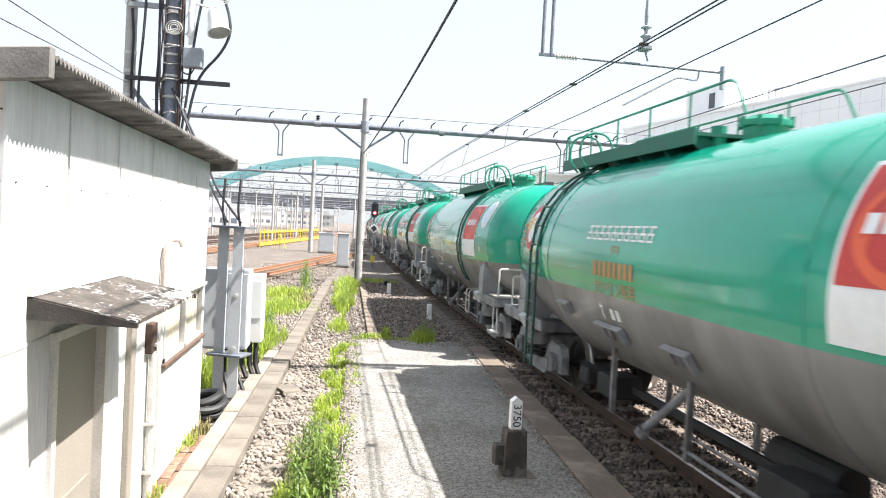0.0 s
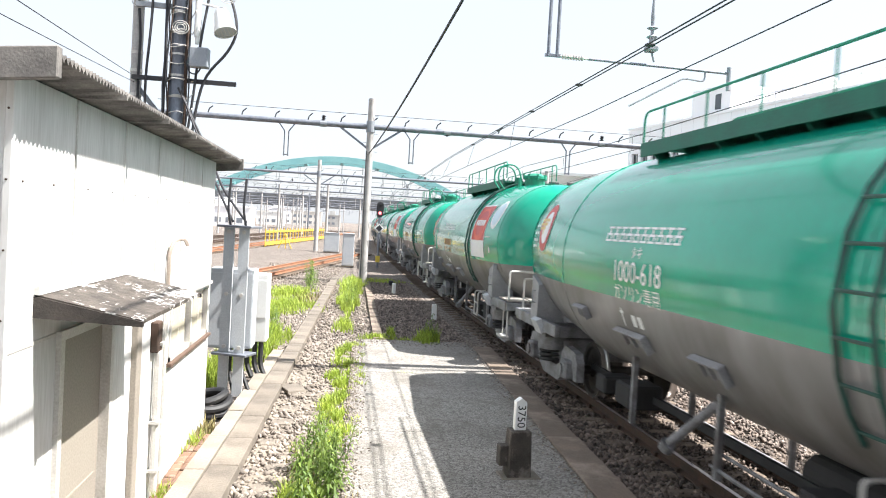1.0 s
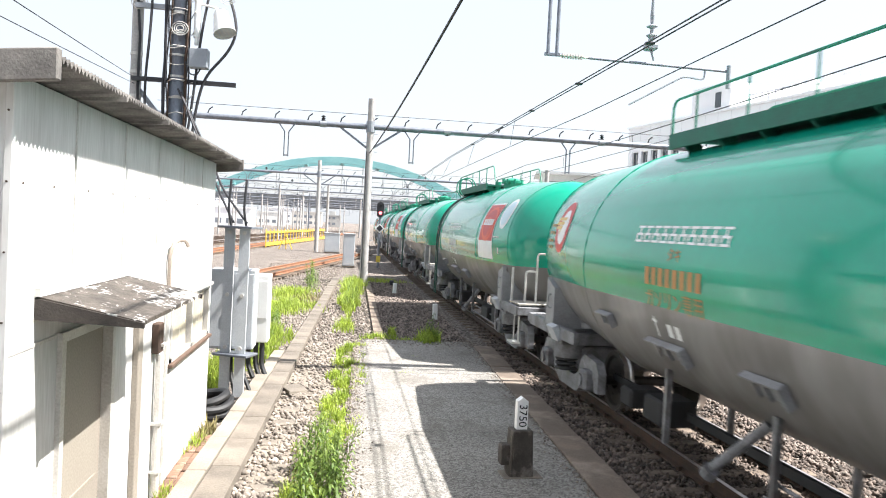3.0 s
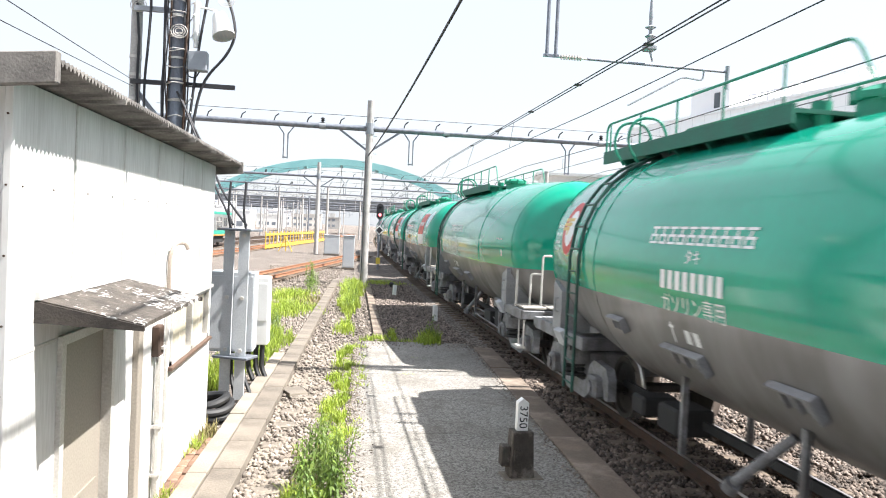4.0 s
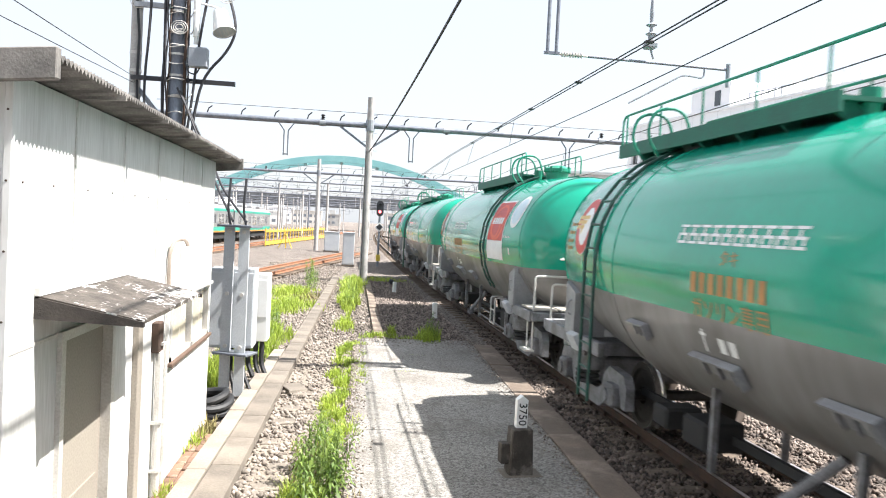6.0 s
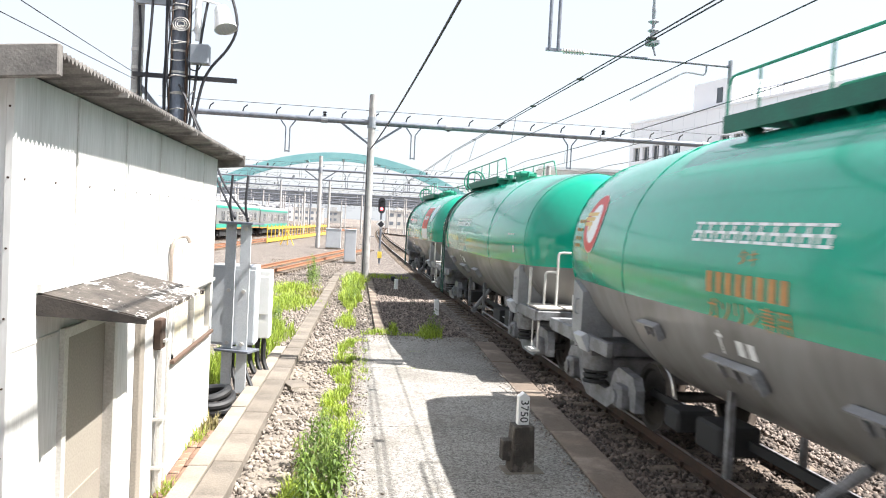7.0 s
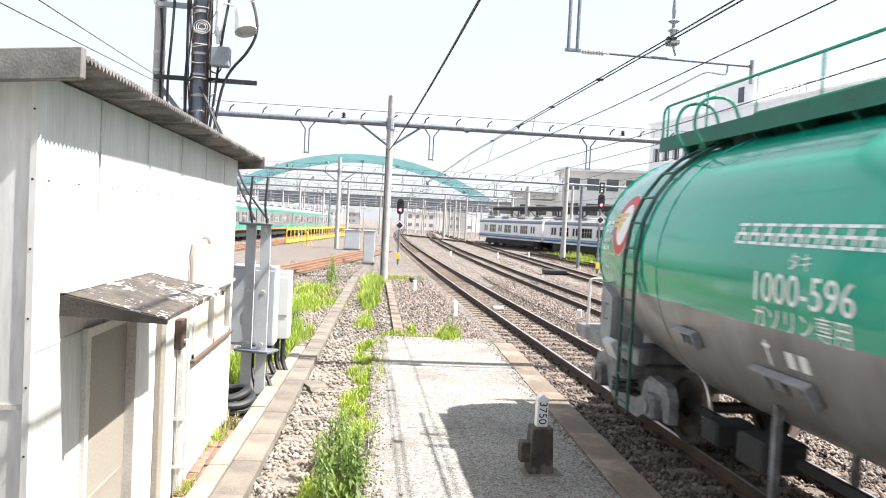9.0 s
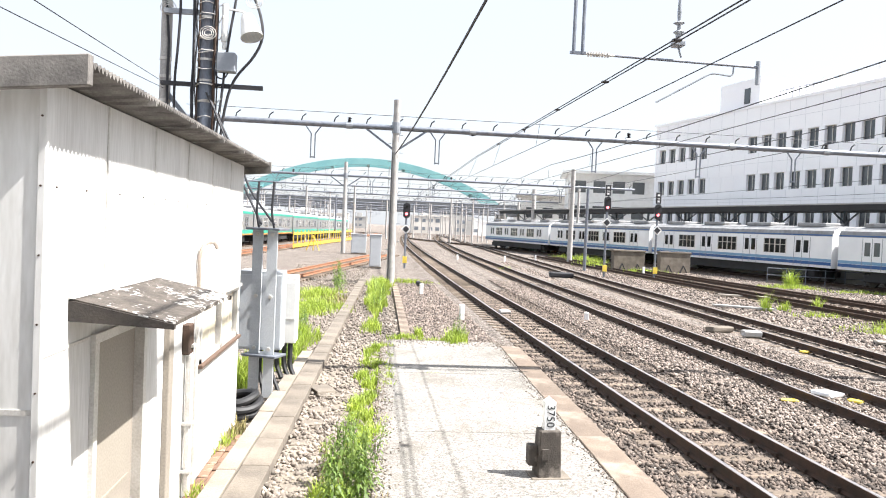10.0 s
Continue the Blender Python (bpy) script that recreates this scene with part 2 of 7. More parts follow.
def add_flakes(m, colour):
    """Small flakes of old white coating, gathered in one broad patch."""
    n, l = m.node_tree.nodes, m.node_tree.links
    b = n["Principled BSDF"]
    dark = b.inputs["Base Color"].links[0].from_socket
    tc = n.new("ShaderNodeTexCoord")
    fine, broad = n.new("ShaderNodeTexNoise"), n.new("ShaderNodeTexNoise")
    fine.inputs["Scale"].default_value, fine.inputs["Detail"].default_value = 26.0, 5.0
    broad.inputs["Scale"].default_value, broad.inputs["Detail"].default_value = 2.2, 2.0
    total = n.new("ShaderNodeMath")
    total.operation = "ADD"
    cut = n.new("ShaderNodeMapRange")
    cut.inputs["From Min"].default_value, cut.inputs["From Max"].default_value = 1.10, 1.15
    mix = n.new("ShaderNodeMix")
    mix.data_type = "RGBA"
    mix.inputs["B"].default_value = (*colour, 1)
    for t in (fine, broad):
        l.new(tc.outputs["Object"], t.inputs["Vector"])
    l.new(fine.outputs["Fac"], total.inputs[0])
    l.new(broad.outputs["Fac"], total.inputs[1])
    l.new(total.outputs[0], cut.inputs["Value"])
    l.new(cut.outputs["Result"], mix.inputs["Factor"])
    l.new(dark, mix.inputs["A"])
    l.new(mix.outputs["Result"], b.inputs["Base Color"])


add_flakes(M_CANOPY, (0.62, 0.60, 0.57))
M_SWAN = mat("weathered_pipe", (0.42, 0.36, 0.31), (0.28, 0.23, 0.19), scale=8, rough=0.7)
M_DOOR = mat("beige_door_panel", (0.285, 0.255, 0.214), (0.247, 0.217, 0.184), scale=1.5, rough=0.5)
M_FROST = mat("frosted_glass", (0.60, 0.54, 0.42), (0.52, 0.47, 0.37), scale=2, rough=0.25)
M_GALV = mat("galvanised_steel", (0.24, 0.26, 0.30), (0.17, 0.185, 0.22), scale=6, rough=0.5, metal=0.55, fine=30, grime=(0.3, 0.28, 0.26), grime_amount=0.35)
M_BOXGREY = mat("painted_grey_cabinet", (0.496, 0.520, 0.544), (0.440, 0.464, 0.496), scale=2, rough=0.5, grime=(0.4, 0.38, 0.35), grime_amount=0.3)
M_WHITEBOX = mat("white_painted_metal", (0.84, 0.84, 0.82), (0.78, 0.78, 0.76), scale=2, rough=0.45, grime=(0.5, 0.45, 0.4), grime_amount=0.25)
M_BLACK = mat("black_rubber", (0.022, 0.022, 0.024), (0.014, 0.014, 0.015), scale=5, rough=0.55)
M_WIRE = mat("dark_wire", (0.05, 0.05, 0.055), (0.035, 0.035, 0.04), scale=3, rough=0.6, metal=0.4)
M_POLECON = mat("pole_concrete", (0.450, 0.435, 0.420), (0.360, 0.345, 0.338), scale=4, rough=0.85, fine=40, grime=(0.3, 0.27, 0.25), grime_amount=0.4)
M_BLUEGREY = mat("blue_grey_pole_paint", (0.20, 0.225, 0.275), (0.14, 0.155, 0.19), scale=5, rough=0.5, metal=0.3, stretch=(1, 1, 0.3), grime=(0.1, 0.08, 0.07), grime_amount=0.5)
M_STEEL = mat("grey_painted_steel", (0.33, 0.35, 0.38), (0.25, 0.27, 0.3), scale=3, rough=0.55, metal=0.3)
M_ORANGE = mat("yellow_barrier_paint", (0.75, 0.50, 0.06), (0.62, 0.4, 0.05), scale=3, rough=0.5)
M_YELLOW = mat("yellow_plastic", (0.80, 0.62, 0.10), (0.7, 0.52, 0.07), scale=3, rough=0.5)
M_MARKBLOCK = mat("dark_plinth", (0.080, 0.068, 0.058), (0.048, 0.040, 0.034), scale=6, rough=0.85, bump=0.3, grime=(0.35, 0.31, 0.27), grime_amount=0.5)
M_INK = mat("black_paint", (0.03, 0.03, 0.035), (0.02, 0.02, 0.025), scale=9, rough=0.6)
M_SIGNWHITE = mat("white_enamel", (0.86, 0.86, 0.85), (0.8, 0.8, 0.8), scale=5, rough=0.4)
# teal of the arch ribs, with distance haze put in as a paler base colour
M_TEAL = mat("haze_paled_teal_paint", (0.221, 0.460, 0.469), (0.184, 0.414, 0.432), scale=0.3, rough=0.5)
M_TEALDARK = mat("dull_teal_brace_paint", (0.13, 0.30, 0.31), (0.10, 0.25, 0.26), scale=0.5, rough=0.6)
# steel with the shade of the deck's underside put into its dark base colour
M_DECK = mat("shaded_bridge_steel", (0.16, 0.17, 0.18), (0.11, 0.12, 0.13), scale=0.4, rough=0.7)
M_FARCONC = mat("pale_concrete", (0.446, 0.439, 0.425), (0.374, 0.367, 0.360), scale=0.4, rough=0.8)
M_BUILD = mat("white_tiled_facade", (0.90, 0.90, 0.92), (0.86, 0.86, 0.89), scale=0.25, rough=0.5, fine=8)
M_JOINT = mat("facade_joint_sealant", (0.66, 0.67, 0.70), (0.60, 0.61, 0.64), scale=2, rough=0.8)
M_GLASS = glass_mat("dark_window_glass")
M_COACHGLASS = glass_mat("tinted_coach_glass", (0.115, 0.125, 0.13), 0.15)
M_BLUE = mat("blue_stripe_paint", (0.033, 0.110, 0.303), (0.028, 0.094, 0.264), scale=2, rough=0.4)
M_STRIPEPALE = mat("light_blue_stripe_paint", (0.20, 0.36, 0.52), (0.17, 0.32, 0.48), scale=2, rough=0.4)
M_CARWHITE = mat("car_body_white", (0.84, 0.85, 0.87), (0.78, 0.79, 0.81), scale=1, rough=0.35, coat=0.2)
M_STAINLESS = mat("stainless_car_side", (0.465, 0.473, 0.480), (0.390, 0.398, 0.405), scale=2, rough=0.35, metal=0.7, stretch=(1, 0.1, 2))
M_CARGREEN = mat("green_roof_paint", (0.027, 0.324, 0.243), (0.023, 0.270, 0.198), scale=2, rough=0.4)
M_CARORANGE = mat("orange_stripe_paint", (0.78, 0.30, 0.05), (0.7, 0.26, 0.04), scale=2, rough=0.4)
M_UNDER = mat("dark_underframe", (0.030, 0.030, 0.031), (0.018, 0.018, 0.019), scale=3, rough=0.8)
M_BOGIE = mat("grey_bogie_paint", (0.245, 0.25, 0.265), (0.13, 0.13, 0.135), scale=5, rough=0.6, fine=40, bump=0.2, grime=(0.08, 0.06, 0.05), grime_amount=0.55)
M_FRAME = mat("grey_underframe_paint", (0.307, 0.317, 0.326), (0.223, 0.223, 0.232), scale=3, rough=0.6, grime=(0.15, 0.12, 0.1), grime_amount=0.5)
M_RAILWHITE = mat("silver_handrail_paint", (0.629, 0.620, 0.595), (0.527, 0.518, 0.493), scale=6, rough=0.45, grime=(0.35, 0.28, 0.22), grime_amount=0.5)
M_PLANK = mat("silvered_deck_plank", (0.465, 0.435, 0.390), (0.338, 0.307, 0.270), scale=5, rough=0.85, stretch=(0.2, 1, 1), bump=0.3, jitter=0.15)
M_GREEN = mat("green_tank_fittings", (0.012, 0.25, 0.16), (0.01, 0.2, 0.125), scale=3, rough=0.45, grime=(0.02, 0.08, 0.06), grime_amount=0.6)
M_DARKGREEN = mat("dark_green_walkway", (0.013, 0.136, 0.093), (0.010, 0.102, 0.072), scale=3, rough=0.6)
M_LADDER = mat("dark_green_ladder_paint", (0.012, 0.085, 0.065), (0.02, 0.05, 0.04), scale=5, rough=0.5, fine=30)
M_WHEEL = mat("wheel_steel", (0.070, 0.063, 0.059), (0.042, 0.038, 0.035), scale=6, rough=0.6, metal=0.5)
M_TREAD = mat("polished_wheel_tread", (0.55, 0.53, 0.52), (0.45, 0.43, 0.42), scale=6, rough=0.3, metal=0.9)
M_LOGORED = mat("red_emblem", (0.56, 0.045, 0.035), (0.48, 0.035, 0.03), scale=2, rough=0.4)
M_LOGOORANGE = mat("orange_emblem", (0.74, 0.12, 0.045), (0.68, 0.1, 0.035), scale=2, rough=0.4)
M_LOGOWHITE = mat("white_lettering", (0.80, 0.81, 0.81), (0.72, 0.73, 0.73), scale=6, rough=0.4)
M_LOGOBLUE = mat("pale_blue_emblem", (0.60, 0.72, 0.77), (0.5, 0.64, 0.72), scale=6, rough=0.4)
M_TEXTORANGE = mat("orange_lettering", (0.45, 0.23, 0.07), (0.36, 0.18, 0.06), scale=6, rough=0.5)
M_LOGOGOLD = mat("gold_emblem", (0.72, 0.50, 0.16), (0.62, 0.42, 0.12), scale=6, rough=0.4)


def tank_paint():
    """Gloss green above, grey below a level line, with road grime streaked down the grey."""
    m = mat("tank_paint", (0.003, 0.330, 0.215), (0.003, 0.275, 0.180), scale=0.5, rough=0.3, fine=9, grain=0.06)
    n, l = m.node_tree.nodes, m.node_tree.links
    b = n["Principled BSDF"]
    green = b.inputs["Base Color"].links[0].from_socket
    tc = n.new("ShaderNodeTexCoord")
    xyz = n.new("ShaderNodeSeparateXYZ")
    l.new(tc.outputs["Object"], xyz.inputs[0])
    cut = n.new("ShaderNodeMath")
    cut.operation = "GREATER_THAN"
    cut.inputs[1].default_value = PAINT_LINE
    l.new(xyz.outputs["Z"], cut.inputs[0])
    mp = n.new("ShaderNodeMapping")
    mp.inputs["Scale"].default_value = (1, 1.2, 0.25)
    l.new(tc.outputs["Object"], mp.inputs["Vector"])
    no = n.new("ShaderNodeTexNoise")
    no.inputs["Scale"].default_value, no.inputs["Detail"].default_value = 1.6, 7
    l.new(mp.outputs[0], no.inputs["Vector"])
    grey = n.new("ShaderNodeValToRGB")
    e = grey.color_ramp.elements
    e[0].position, e[0].color = 0.3, (0.125, 0.116, 0.108, 1)
    e[1].position, e[1].color = 0.7, (0.27, 0.265, 0.26, 1)
    l.new(no.outputs["Fac"], grey.inputs["Fac"])
    mx = n.new("ShaderNodeMix")
    mx.data_type = "RGBA"
    l.new(cut.outputs[0], mx.inputs["Factor"])
    l.new(grey.outputs["Color"], mx.inputs["A"])
    l.new(green, mx.inputs["B"])
    l.new(mx.outputs["Result"], b.inputs["Base Color"])
    ro = n.new("ShaderNodeMapRange")
    ro.inputs["To Min"].default_value, ro.inputs["To Max"].default_value = 0.5, 0.15
    l.new(cut.outputs[0], ro.inputs["Value"])
    l.new(ro.outputs[0], b.inputs["Roughness"])
    b.inputs["Coat Weight"].default_value = 0.3
    b.inputs["Coat Roughness"].default_value = 0.06
    return m


PAINT_LINE = 1.82
M_TANK = tank_paint()

# ---- ground and tracks ----


def bend_1(y):
    return 4.22 + (0.00024 * (45 - y) ** 2 if y < 45 else 0.00018 * (y - 45) ** 2)


def bend_2(y):
    return 7.88 + 0.00026 * max(0, y - 12) ** 2


def bend_3(y):
    return 10.55 + 0.041 * y


def bend_4(y):
    return 19.0 - 0.035 * y + 0.0006 * max(0, y - 45) ** 2


def bend_5(y):
    return 23.4 - 0.072 * y + 0.0006 * max(0, y - 40) ** 2


def bend_left(y):
    return -9.6 + 0.165 * y - 0.0004 * max(0, y - 60) ** 2


def bend_yard(y):
    return -18.8 + 0.0787 * y


def bend_white(y):
    return 39.8 - 0.2253 * y


def ground_sheet():
    bm = bmesh.new()
    s = 3000
    bm.faces.new([bm.verts.new(v) for v in ((-s, -s, -0.24), (s, -s, -0.24), (s, s, -0.24), (-s, s, -0.24))])
    return tagged(part("ground", bm, M_BALLAST), "brownish grey crushed-stone railway yard ground", "ground", kind="structure")


ground_sheet()

RAIL_PROFILE = [(-0.064, -0.153), (0.064, -0.153), (0.064, -0.14), (0.012, -0.12), (0.010, -0.045), (0.0325, -0.033), (0.0325, -0.004), (0.027, 0.0), (-0.027, 0.0), (-0.0325, -0.004), (-0.0325, -0.033), (-0.010, -0.045), (-0.012, -0.12), (-0.064, -0.14)]


def rail(path, off, y0, y1, step, parent, side, top, z=0.0):
    bm = bmesh.new()
    rings = []
    count = int((y1 - y0) / step)
    for k in range(count + 1):
        y = y0 + (y1 - y0) * k / count
        slope = (path(y + 0.1) - path(y - 0.1)) / 0.2
        rings.append([bm.verts.new((path(y) + off + px, y - px * slope, pz + z)) for px, pz in RAIL_PROFILE])
    n = len(RAIL_PROFILE)
    for u, v in zip(rings, rings[1:]):
        for k in range(n):
            f = bm.faces.new((u[k], v[k], v[(k + 1) % n], u[(k + 1) % n]))
            f.material_index = 1 if k == 7 else 0
    bmesh.ops.recalc_face_normals(bm, faces=bm.faces[:])
    return part("rail", bm, [side, top], parent)


def sleeper_mesh():
    bm = bmesh.new()
    box(bm, -1.05, 1.05, -0.1, 0.1, -0.10, 0.0, bevel=0.012)
    me = bpy.data.meshes.new("sleeper")
    bm.to_mesh(me)
    bm.free()
    me.materials.append(M_SLEEPER)
    return me


SLEEPER = sleeper_mesh()


def clip_mesh():
    bm = bmesh.new()
    for sx in (-1, 1):
        box(bm, sx * 0.07 - 0.02, sx * 0.07 + 0.02, -0.03, 0.03, 0.0, 0.05)
    me = bpy.data.meshes.new("fastening")
    bm.to_mesh(me)
    bm.free()
    me.materials.append(M_RUST)
    return me


CLIP = clip_mesh()


def railway(path, y0, y1, near, label, side=None, top=None, singles=90, clips=0, z=0.0, sunk=0.012):
    """Two rails on sleepers; the nearest sleepers are objects, the rest one mesh."""
    root = thing("railway_track", None, label, "railway track", kind="structure")
    for off in (-0.566, 0.566):
        rail(path, off, y0, y1, 1.0, root, side or M_RUST, top or M_RAILTOP, z)
    far = bmesh.new()
    k = 0
    y = y0 + 0.3
    while y < y1:
        ang = -math.atan((path(y + 0.1) - path(y - 0.1)) / 0.2)
        wob = random.uniform(-0.012, 0.012)
        if near <= y and k < singles:
            ob = link_mesh("sleeper", SLEEPER, root)
            ob.matrix_basis = Matrix.Translation((path(y) + wob, y, -0.153 - sunk + z)) @ Matrix.Rotation(ang + wob, 4, "Z")
            if k < clips:
                for off in (-0.566, 0.566):
                    c = link_mesh("fastening", CLIP, root)
                    c.matrix_basis = Matrix.Translation((path(y) + off, y, -0.15 + z)) @ Matrix.Rotation(ang, 4, "Z")
            k += 1
        else:
            obox(far, Matrix.Translation((path(y), y, -0.205 - sunk + z)) @ Matrix.Rotation(ang, 4, "Z"), 2.1, 0.2, 0.1)
        y += 0.6
    if len(far.verts):
        tagged(part("distant_sleepers", far, M_SLEEPER, root), kind="stuff")
    else:
        far.free()
    return root


railway(bend_1, -12, 260, 4, "main line track with polished rails on weathered sleepers", clips=45, singles=100)
railway(bend_2, -6, 260, 6, "second main line track with worn rails in ballast", clips=50, singles=90, sunk=0.032)
railway(bend_3, 0, 240, 10, "third track with rust-sided rails in ballast", clips=30, singles=80, sunk=0.036)
railway(bend_4, 5, 75, 20, "siding track with dull rails and weeds beside", top=M_RUST, singles=50)
railway(bend_5, 5, 75, 25, "outer siding track with dull rusty rails", top=M_RUST, singles=50)
railway(bend_left, 24, 66, 24, "rust-red disused track in pale ballast", side=M_RUSTRED, top=M_RUSTRED, singles=70, z=0.04)
railway(bend_yard, 20, 210, 60, "far yard track carrying the green-striped train", singles=40)
railway(lambda y: bend_yard(y) + 4.3, 45, 200, 60, "rusty yard track in pale ballast", side=M_RUSTRED, singles=20)
railway(lambda y: bend_yard(y) - 4.3, 45, 200, 60, "far yard track with worn rails", singles=20)
railway(bend_white, -5, 150, 40, "platform track carrying the white train", singles=40)


def bed(path, y0, y1, w, label, z=-0.185, step=2.0):
    """A ballast bed with sloping shoulders."""
    bm = bmesh.new()
    prof = [(-w - 0.45, -0.26), (-w, z), (-0.9, z - 0.012), (0, z - 0.02), (0.9, z - 0.012), (w, z), (w + 0.45, -0.26)]
    rows = []
    n = int((y1 - y0) / step)
    for k in range(n + 1):
        y = y0 + (y1 - y0) * k / n
        rows.append([bm.verts.new((path(y) + px, y, pz)) for px, pz in prof])
    for u, v in zip(rows, rows[1:]):
        for k in range(len(prof) - 1):
            bm.faces.new((u[k], u[k + 1], v[k + 1], v[k]))
    return tagged(part("ballast_bed", bm, M_BALLAST), label, "ballast", kind="structure")


bed(bend_1, -12, 260, 1.25, "crushed stone ballast bed under the main line")
bed(bend_2, -6, 260, 1.7, "crushed stone ballast bed between the main tracks")
bed(bend_3, 0, 240, 1.6, "crushed stone ballast bed under the third track")


def slab():
    root = thing("concrete_slab", None, "sunlit weathered concrete paving slab beside the track", "paving", kind="structure")
    cuts = [2.0, 9.55, 13.4, 17.2]
    for a, b in zip(cuts, cuts[1:]):
        bm = bmesh.new()
        ea, eb = 2.42 + 0.031 * a, 2.42 + 0.031 * b
        la, lb = -0.075 + 0.0225 * a, -0.075 + 0.0225 * b
        vs = box(bm, 0, 1, a + 0.008, b - 0.008, -0.42, -0.15)
        for v in vs:
            v.co.x = (la if v.co.x < 0.5 else ea) if v.co.y < (a + b) / 2 else (lb if v.co.x < 0.5 else eb)
        part("slab_bay", bm, M_SLAB, root)
    return root


slab()


def dirt_strip():
    """Trodden sandy ground between the cable trough and the slab, lightly uneven."""
    bm = bmesh.new()
    rng = random.Random(31)
    rows = []
    for k in range(40):
        y = 3.0 + 0.36 * k
        lo, hi = -1.20 + 0.026 * y, -0.09 + 0.0225 * y
        rows.append([bm.verts.new((lo + (hi - lo) * q / 8, y, -0.228 + rng.uniform(-0.018, 0.018))) for q in range(9)])
    for u, v in zip(rows, rows[1:]):
        for q in range(8):
            bm.faces.new((u[q], u[q + 1], v[q + 1], v[q]))
    return tagged(part("dirt_strip", bm, M_DIRT, smooth=True), "sandy trodden dirt between trough and slab", "ground", kind="structure")


dirt_strip()


def strip(name, f, w, y0, y1, length, z0, z1, label, m=None, gap=0.008):
    """A run of precast pieces laid end to end."""
    root = thing(name, None, label, "kerb", kind="structure")
    bm = bmesh.new()
    box(bm, -w / 2, w / 2, -length / 2 + gap / 2, length / 2 - gap / 2, z0, z1, bevel=0.008)
    me = bpy.data.meshes.new("kerb_piece")
    bm.to_mesh(me)
    bm.free()
    me.materials.append(m or M_KERB)
    y = y0 + length / 2
    while y < y1:
        ob = link_mesh("kerb_piece", me, root)
        ang = -math.atan((f(y + 0.1) - f(y - 0.1)) / 0.2)
        ob.matrix_basis = Matrix.Translation((f(y), y, random.uniform(-0.008, 0.008))) @ Matrix.Rotation(ang + random.uniform(-0.004, 0.004), 4, "Z")
        y += length
    return root


strip("trackside_kerb", lambda y: 2.64 + 0.031 * y, 0.42, 2.2, 17.0, 2.4, -0.4, -0.135, "brown stained concrete edge strip beside the slab", M_KERBBROWN)
strip("cable_trough", lambda y: -1.36 + 0.026 * y, 0.30, 3.0, 36.0, 1.0, -0.4, -0.11, "concrete cable trough lids in a line")
strip("trough_side_kerb", lambda y: -1.62 + 0.026 * y, 0.20, 3.0, 15.0, 1.2, -0.4, -0.09, "narrow pale concrete kerb beside the cable trough", M_KERBPALE)
strip("low_kerb", lambda y: 0.70 + 0.009 * y, 0.24, 17.4, 33.5, 1.0, -0.4, -0.14, "low stained concrete kerb with weeds", M_KERBBROWN)

# ---- tank train ----
AXIS, R_MID, R_END, Y_CONE, Y_END = 2.25, 1.49, 1.30, 3.0, 5.4
AXIS_MID = 2.165


def axis_z(y):
    """The barrel's middle line sags amidships, where the barrel is widest."""
    f = min(1.0, max(0.0, (abs(y) - Y_CONE) / (Y_END - Y_CONE)))
    return AXIS_MID + (AXIS - AXIS_MID) * f


def tank_radius(y):
    y = abs(y)
    if y <= Y_CONE:
        return R_MID
    if y <= Y_END:
        return R_MID + (R_END - R_MID) * (y - Y_CONE) / (Y_END - Y_CONE)
    return R_END * math.sqrt(max(0, 1 - ((y - Y_END) / 0.58) ** 2))


def on_tank(y, z, lift=0.006):
    """The point of the tank's near side at that height."""
    r = tank_radius(y) + lift
    h = max(-r, min(r, z - axis_z(y)))
    return Vector((-math.sqrt(max(0, r * r - h * h)), y, z))


def tank_mesh():
    bm = bmesh.new()
    ys = [-5.98, -5.975, -5.95, -5.89, -5.79, -5.66, -5.52, -5.4, -4.2, -3.0, -1.0, 1.0, 3.0, 4.2, 5.4, 5.52, 5.66, 5.79, 5.89, 5.95, 5.975, 5.98]
    rings = []
    n = 56
    for y in ys:
        r = max(0.01, tank_radius(y))
        rings.append([bm.verts.new((r * math.cos(k * math.tau / n), y, axis_z(y) + r * math.sin(k * math.tau / n))) for k in range(n)])
    for u, v in zip(rings, rings[1:]):
        for k in range(n):
            bm.faces.new((u[k], v[k], v[(k + 1) % n], u[(k + 1) % n]))
    bm.faces.new(rings[0])
    bm.faces.new(rings[-1][::-1])
    bmesh.ops.recalc_face_normals(bm, faces=bm.faces[:])
    return bm


